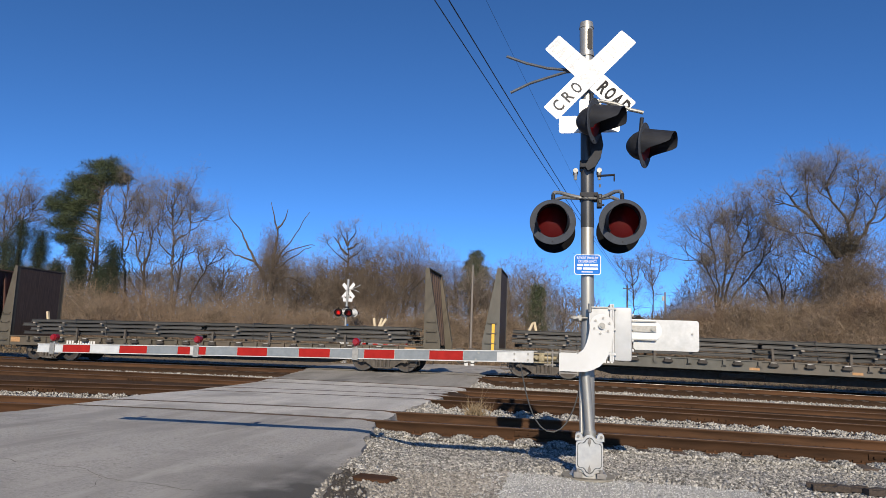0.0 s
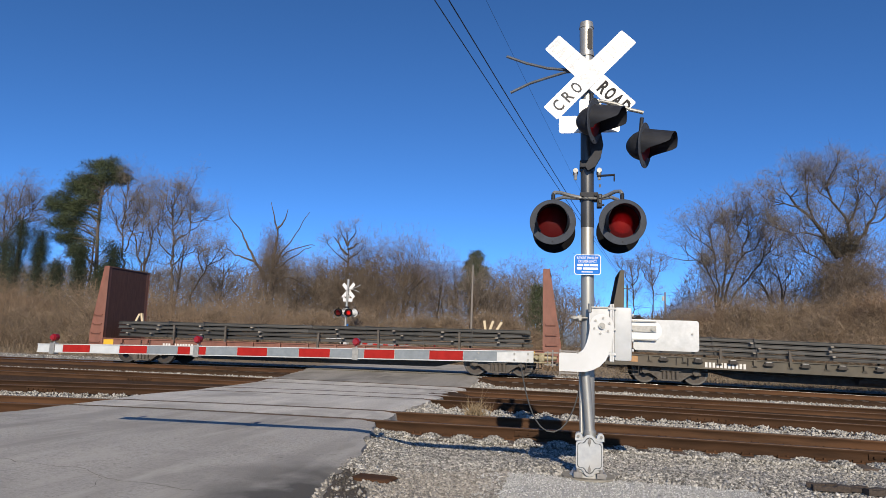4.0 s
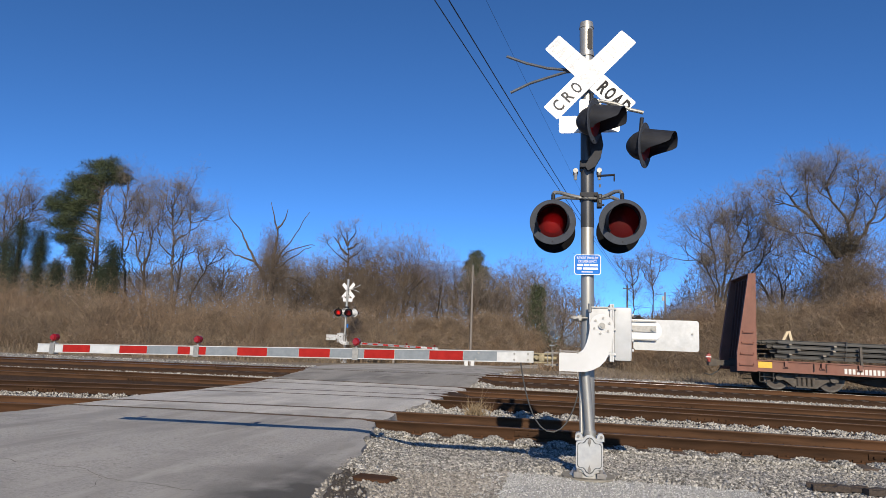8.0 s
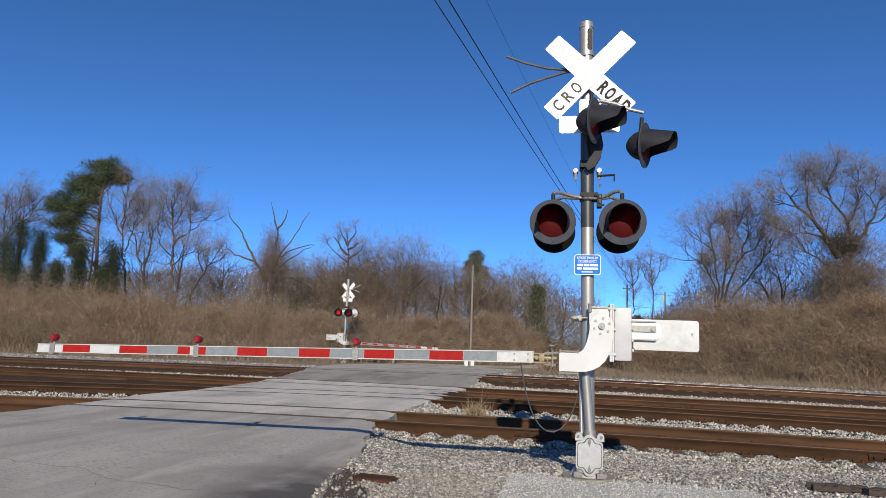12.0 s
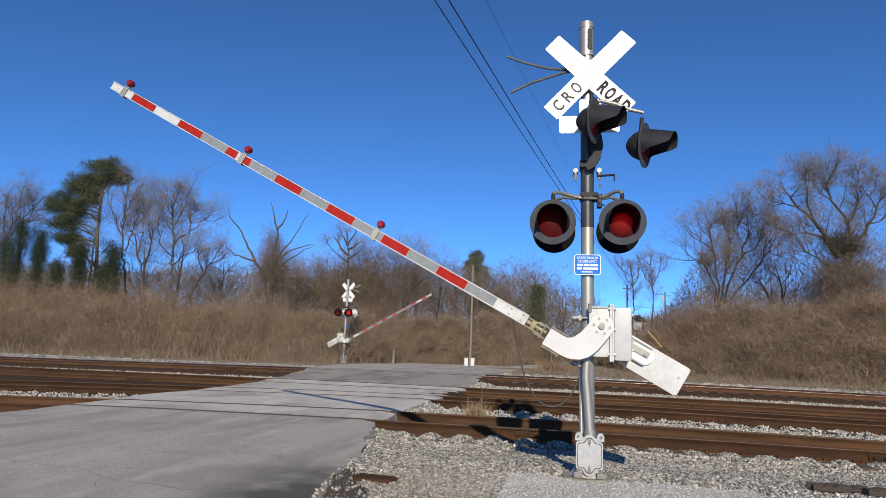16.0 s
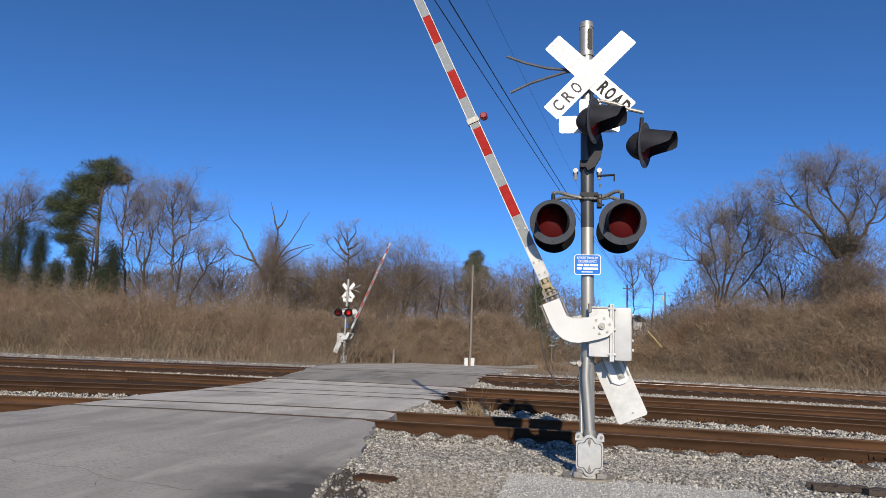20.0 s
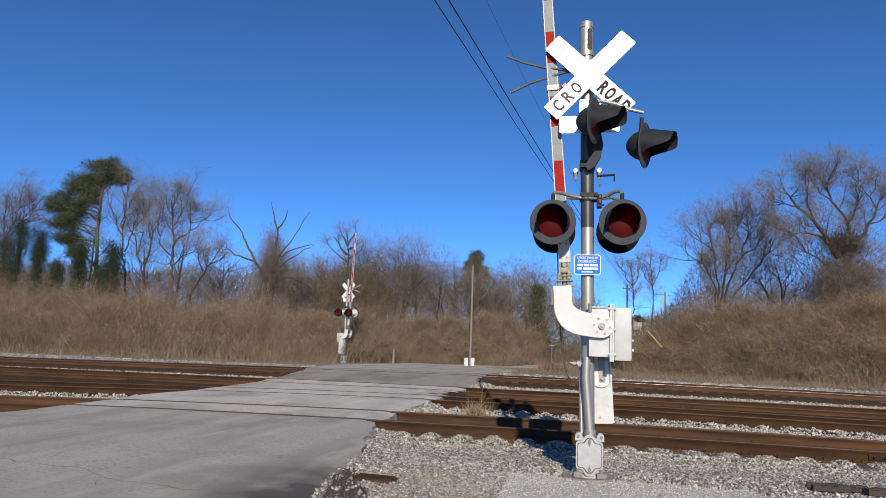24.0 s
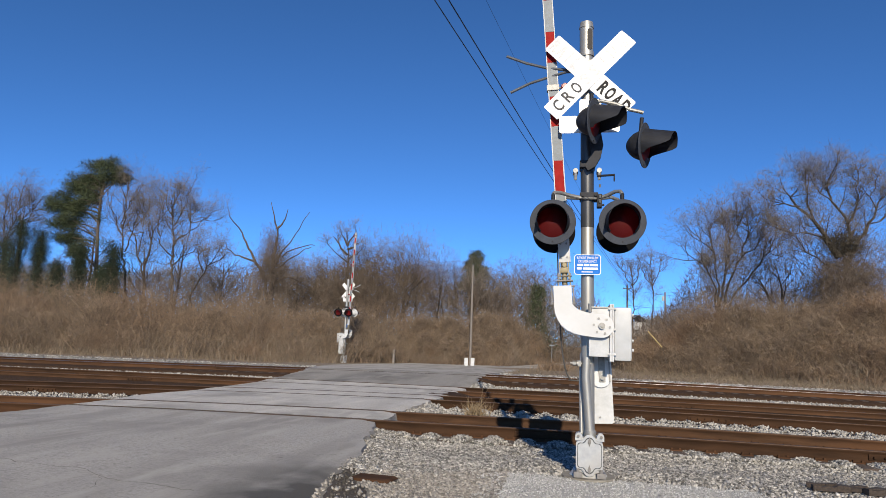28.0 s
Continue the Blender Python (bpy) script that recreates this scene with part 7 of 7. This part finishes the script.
def slack(angle):
    """Poses of the links when the gate stands at the given angle: a chain at rest between its two ends."""
    a = Vector(PIVOT) + Matrix.Rotation(radians(angle), 4, 'Y') @ Vector((-0.86, 0.0, -0.43))
    a, b = np.array(a), np.array((-0.04, 0.085, 1.22))
    q = np.linspace(a, b, CABLE_LINKS + 1)
    q[:, 2] -= 0.6 * np.sin(np.linspace(0, math.pi, CABLE_LINKS + 1))
    old = q.copy()
    for _ in range(260):
        q, old = q + (q - old) * 0.9 + np.array((0, 0, -0.0012)), q
        for _ in range(14):
            q[0], q[-1] = a, b
            for par in (0, 1):
                p0, p1 = q[par:-1:2], q[par + 1::2]
                d = p1 - p0
                n = np.linalg.norm(d, axis=1)[:, None] + 1e-9
                move = d * (n - LINK) / n * 0.5
                q[par:-1:2] += move
                q[par + 1::2] -= move
            q[0], q[-1] = a, b
    return [Matrix.Translation((Vector(u) + Vector(v)) / 2) @ (Vector(v) - Vector(u)).to_track_quat('Z', 'Y').to_matrix().to_4x4() for u, v in zip(q, q[1:])]


# scrap by the track
bm = bmesh.new()
prism(bm, [(-0.24, 0.0), (0.22, 0.0), (0.25, 0.01), (0.20, 0.03), (-0.22, 0.034)], -0.09, 0.09)
scrap = part("rusty_plate", bm, M_RAIL)
scrap.matrix_basis = pose(-1.86, 6.55, 0.0, 6, -4, -22)
tagged(scrap, "rusty steel plate lying at the road edge", "scrap metal")
rs = random.Random(4)
for x, y, ln, w, a in ((2.72, 7.74, 0.55, 0.035, -14), (2.86, 7.66, 0.5, 0.05, -24), (3.08, 7.56, 0.35, 0.045, 12), (2.62, 7.62, 0.35, 0.03, 4)):
    bm = bmesh.new()
    k = 7
    top = [(-ln / 2 + ln * i / k, 0.03 + rs.uniform(-0.012, 0.015)) for i in range(k + 1)]
    prism(bm, [(-ln / 2, -0.02), (ln / 2, -0.02)] + top[::-1], -w, w * rs.uniform(0.6, 1.2))
    o = part("broken_plank", bm, M_DEBRIS if x < 2.5 else M_TIE)
    o.matrix_basis = pose(x, y, float(bed_z(x, y)) + 0.055, 0, 0, a)
    tagged(o, "splintered grey piece of old tie lying in the ballast", "wood scrap", "wood scraps")


# ---- loose stone ----
def scatter(name, pts, size, material, rng, flat=0.7, simple=False):
    """Irregular stones at the given points, in one mesh."""
    n = len(pts)
    if simple:
        base = np.array(((1, 0, 0), (-1, 0, 0), (0, 1, 0), (0, -1, 0), (0, 0, 1), (0, 0, -1)), dtype=float)
        tri = np.array(((0, 2, 4), (2, 1, 4), (1, 3, 4), (3, 0, 4), (2, 0, 5), (1, 2, 5), (3, 1, 5), (0, 3, 5)))
    else:
        base = np.array([(x, y, z) for x in (-1, 1) for y in (-1, 1) for z in (-1, 1)], dtype=float) * 0.72
        tri = np.array(((0, 1, 3), (0, 3, 2), (4, 6, 7), (4, 7, 5), (0, 4, 5), (0, 5, 1), (2, 3, 7), (2, 7, 6), (0, 2, 6), (0, 6, 4), (1, 5, 7), (1, 7, 3)))
    v = base[None] * (1 + rng.normal(0, 0.24, (n, len(base), 3)))
    v = v * np.stack([rng.uniform(0.7, 1.3, n), rng.uniform(0.7, 1.3, n), rng.uniform(0.55, 1.0, n) * flat / 0.7], 1)[:, None]
    q = rng.normal(0, 1, (n, 4))
    q /= np.linalg.norm(q, axis=1)[:, None]
    w, x, y, z = q.T
    R = np.stack([1 - 2 * (y * y + z * z), 2 * (x * y - z * w), 2 * (x * z + y * w), 2 * (x * y + z * w), 1 - 2 * (x * x + z * z), 2 * (y * z - x * w), 2 * (x * z - y * w), 2 * (y * z + x * w), 1 - 2 * (x * x + y * y)], 1).reshape(-1, 3, 3)
    v = np.einsum("nij,nkj->nki", R, v) * np.asarray(size)[:, None, None] + pts[:, None]
    f = tri[None] + (np.arange(n) * len(base))[:, None, None]
    return new(name, mesh_np(name, v.reshape(-1, 3), f.reshape(-1, 3), material))


M_CRACK = mat("dirty_crack", (0.10, 0.09, 0.078), (0.16, 0.15, 0.132), 12, 0.95, bump=0)
M_CRUMB = mat("crumbled_asphalt", (0.028, 0.025, 0.022), (0.085, 0.077, 0.068), 12, 0.95, bump=0.3, island=0.4)
st_rng = np.random.default_rng(9)


def tie_gap(x, ti):
    """Distance along the track to the middle of the nearest tie."""
    x0 = (-16, -20, -24, -30)[ti]
    return np.abs((x - x0 + 0.26) % 0.52 - 0.26)


def heaped(pts, ti):
    """Stones heaped between the tie ends on the near side of a track; the ties themselves lie bare."""
    n = TRACKS[ti][0]
    d = n - pts[:, 1]
    zone = (d > 0.72) & (d < 1.34)
    u = tie_gap(pts[:, 0], ti) + st_rng.normal(0, 0.025, len(pts))
    bare = zone & (d < (0.6 if ti == 3 else 1.27) + 0.13 * wave(pts[:, 0], pts[:, 1] * 0, 4.0, 71))
    keep = ~bare | (u > 0.125) | (st_rng.random(len(pts)) < 0.06)
    lump = np.where(bare, sstep(0.10, 0.24, u), 1.0) * sstep(0.72, 0.95, d) * (0.055 + 0.03 * wave(pts[:, 0], pts[:, 0] * 0, 1.3, 61 + ti))
    pts[:, 2] += np.where(zone, lump * (0.35 + 0.65 * st_rng.random(len(pts))) , 0)
    return pts[keep]


def stone_points(n, x0, x1, y0, y1, rise):
    x, y = st_rng.uniform(x0, x1, n), st_rng.uniform(y0, y1, n)
    on_road = (x > road_left(y) + 0.12 * st_rng.random(n)) & (x < road_right(y) + 0.02 - 0.15 * st_rng.random(n) ** 3)
    x, y = x[~on_road], y[~on_road]
    return np.stack([x, y, bed_z(x, y) + rise], 1)


def stones(label, name, pts, lo, hi, material, simple=False):
    o = scatter(name, pts, st_rng.uniform(lo, hi, len(pts)), material, st_rng, simple=simple)
    return tagged(o, label, "gravel", kind="stuff")


pts = np.concatenate([stone_points(62000, -3.2, 6.5, 7.0, 11.2, 0.010), stone_points(26000, -3.2, 7.0, 10.75, 11.36, 0.012), stone_points(9000, 1.8, 5.5, 5.4, 7.4, 0.010)])
pts = heaped(pts, 0)
edge_n = 7.55 + 0.12 * wave(pts[:, 0], pts[:, 0] * 0, 2.2, 31) - 0.5 * sstep(-0.6, -1.6, pts[:, 0]) - 3.0 * sstep(1.85, 2.4, pts[:, 0] - 0.35 * np.clip(7.0 - pts[:, 1], 0, 2))
pts = pts[(pts[:, 1] > edge_n - 0.25 * st_rng.random(len(pts)) ** 2)]
stones("grey crushed ballast stones beside the track", "ballast_stones", pts, 0.008, 0.024, M_STONE)
pts = stone_points(20000, -2.9, -0.6, 4.6, 7.6, 0.006)
soil = soil_z(pts[:, 0], pts[:, 1]) > bed_z(pts[:, 0], pts[:, 1]) - 0.015
pts[:, 2] += 0.02 * soil
pts = pts[~soil | (st_rng.random(len(pts)) < 0.05)]
stones("mixed grey and brown gravel at the road edge", "ballast_stones", pts, 0.006, 0.022, M_STONEBROWN)
pts = stone_points(42000, -1.5, 5.0, 5.0, 7.75, 0.003)
pts[:, 2] = np.maximum(pts[:, 2], pad_z(pts[:, 0], pts[:, 1]) + 0.002)
pts = pts[(pts[:, 0] < 2.15 + 0.35 * np.clip(7.0 - pts[:, 1], 0, 2)) & (np.hypot(pts[:, 0] - 0.226, pts[:, 1] - 7.51) > 0.3)]
stones("pale fine gravel of the signal pad", "pad_gravel", pts, 0.004, 0.013, M_GRIT, True)
for y0, y1, k, ti in ((13.2, 16.16, 21000, 1), (22.35, 25.05, 14000, 3)):
    pts = np.concatenate([stone_points(int(k * 0.62), -3.6, 13.0, y0, y1, 0.015), stone_points(int(k * 0.38), -24.0, -9.0, y0, y1, 0.015)])
    pts = heaped(pts, ti)
    stones("pale crushed ballast between the tracks", "ballast_stones", pts, 0.022, 0.045, M_STONEPALE, True)
pts = np.concatenate([stone_points(4000, -3.2, 16, 28.6, 30.8, 0.01), stone_points(3000, -30, -10.5, 28.6, 30.8, 0.01)])
stones("grey ballast shoulder beyond the main track", "ballast_stones", pts, 0.022, 0.045, M_STONE, True)

# crumbled dark asphalt along the near road edge, and cracks in the surface
n = 500
y = st_rng.uniform(4.2, 9.0, n)
x = road_right(y) + 0.02 + np.abs(st_rng.normal(0, 0.14, n))
pts = np.stack([x, y, np.maximum(soil_z(x, y), bed_z(x, y)) + 0.004], 1)
stones("crumbled dark asphalt along the road edge", "asphalt_crumbs", pts, 0.004, 0.016, M_CRUMB)
for path in (((-6.9, 5.9), (-6.1, 6.15), (-5.2, 6.05), (-4.6, 6.0), (-4.2, 5.72), (-3.6, 5.62), (-3.1, 5.5)), ((-8.2, 6.6), (-7.5, 6.4), (-6.9, 6.45)), ((-4.25, 5.75), (-4.0, 5.3), (-4.1, 4.9)), ((-2.9, 7.6), (-2.65, 7.75), (-2.5, 8.1)), ((-3.0, 8.7), (-2.75, 8.9), (-2.6, 9.1))):
    bm = bmesh.new()
    pl = [Vector(q).to_3d() for q in path]
    fine = []
    for a, b in zip(pl, pl[1:]):
        for k in range(8):
            q = a.lerp(b, k / 8)
            fine.append(q + Vector((st_rng.normal(0, 0.012), st_rng.normal(0, 0.02), 0)))
    last = None
    for i, q in enumerate(fine):
        w = 0.002 + 0.005 * st_rng.random()
        z = float(rail_top(q.x, q.y)) + 0.012 * float(wave(q.x, q.y, 1.1, 15)) + 0.0085
        pair = (bm.verts.new((q.x, q.y - w, z)), bm.verts.new((q.x, q.y + w, z)))
        if last:
            bm.faces.new((last[0], pair[0], pair[1], last[1]))
        last = pair
    part("crack", bm, M_CRACK, road, "dark open crack")

# ---- ties under the rails ----
for ti, (n, z0, q) in enumerate(TRACKS):
    x0, x1 = ((-16, 14), (-20, 16), (-24, 18), (-30, 24))[ti]
    rt = random.Random(ti)
    x = x0
    while x < x1:
        if not (ROAD_L + 0.1 < x < ROAD_R - 0.05):
            z = float(rail_top(x, n)) - 0.178 - 0.019
            shared("tie", TIE_MESH, track_obs[ti], pose(x + rt.uniform(-0.03, 0.03), n + rt.uniform(-0.05, 0.05), z, 0, 0, rt.uniform(-1.5, 1.5)))
            if ti < 2 and -3.3 < x < 9:
                for sg in (-1, 1):
                    shared("tie_plate", PLATE_MESH, track_obs[ti], pose(x, n + sg * GAUGE, z))
        x += 0.52


# ---- motion ----
SPEED = 6.49
LAST_CAR_AT = -0.435     # middle of the last car at 5.5 s
GATE = ((0.0, 0.0), (13.05, 0.0), (13.4, 2.0), (14.0, 8.6), (14.5, 13.9), (15.0, 19.0), (15.5, 24.3), (16.0, 29.3), (16.5, 33.9), (17.0, 38.8), (17.5, 43.4), (18.0, 48.0), (18.5, 52.4), (19.0, 57.0), (19.5, 61.7), (20.0, 66.3), (20.5, 70.8), (21.0, 75.6), (21.5, 81.0), (22.0, 85.2), (22.3, 86.6), (22.6, 86.9), (28.0, 86.9))


FLASH, FLASH_FROM, FLASH_TO = 1.478, 0.21, 22.6


def flash_rows(home, phase, turn, rise=0.12, hold=0.50, fall=0.58):
    """The glowing disc stands square for a lit lamp and edge-on for a dark one."""
    dark = home @ Matrix.Rotation(radians(turn), 4, 'Z')
    t = FLASH_FROM + phase
    rows = [(0.0, home if t < 0 else dark)]
    while t < FLASH_TO:
        rows += [(u, m) for u, m in ((t, dark), (t + rise, home), (t + hold, home), (t + fall, dark)) if u > 0.01]
        t += FLASH
    return rows + [(28.0, dark)]


def motions():
    for i, (car, wheels, load) in enumerate(cars):
        def at(t):
            # the car rides on the rails at both its trucks
            x = LAST_CAR_AT + SPEED * (t - 5.5) + i * PITCH
            za, zb = (float(rail_top(x + s * TRUCK_AT, TRAIN_Y)) for s in (-1, 1))
            return pose(x, TRAIN_Y, (za + zb) / 2, 0, -math.degrees(math.atan2(zb - za, 2 * TRUCK_AT)), 0)
        for o in (car, load):
            walk(o, [(k / 2, at(k / 2)) for k in range(57)])
        for w, x in wheels:
            walk(w, [(k / 10, pose(x, 0, R_WHEEL) @ Matrix.Rotation(SPEED * k / 10 / R_WHEEL, 4, 'Y')) for k in range(281)])
    for i, (lamp, home) in enumerate(lamps):
        left = (i % 6) in (0, 1, 4)
        if i >= 6:
            left = not left
        turn = 89.5 if (home.translation.x > 0) == (i < 6) else -89.5
        if i < 6:
            walk(lamp, flash_rows(home, 0.0 if left else FLASH / 2, turn))
        else:
            walk(lamp, flash_rows(home, (0.0 if left else FLASH / 2) - 0.24, turn, 0.06, 0.68, 0.735))
    rests = [(t, slack(a)) for t, a in GATE]
    for i, link in enumerate(gate_cable):
        walk(link, [(t, rest[i]) for t, rest in rests])
    for arm, weight, gain, lag in ((near_arm, near_weight, 1.0, 0.0), (far_arm, far_weight, 1.03, 0.2)):
        for o in (arm, weight):
            walk(o, [(t + (lag if 13 < t < 23 else 0.0), pose(*PIVOT) @ Matrix.Rotation(radians(a * gain), 4, 'Y')) for t, a in GATE])


motions()
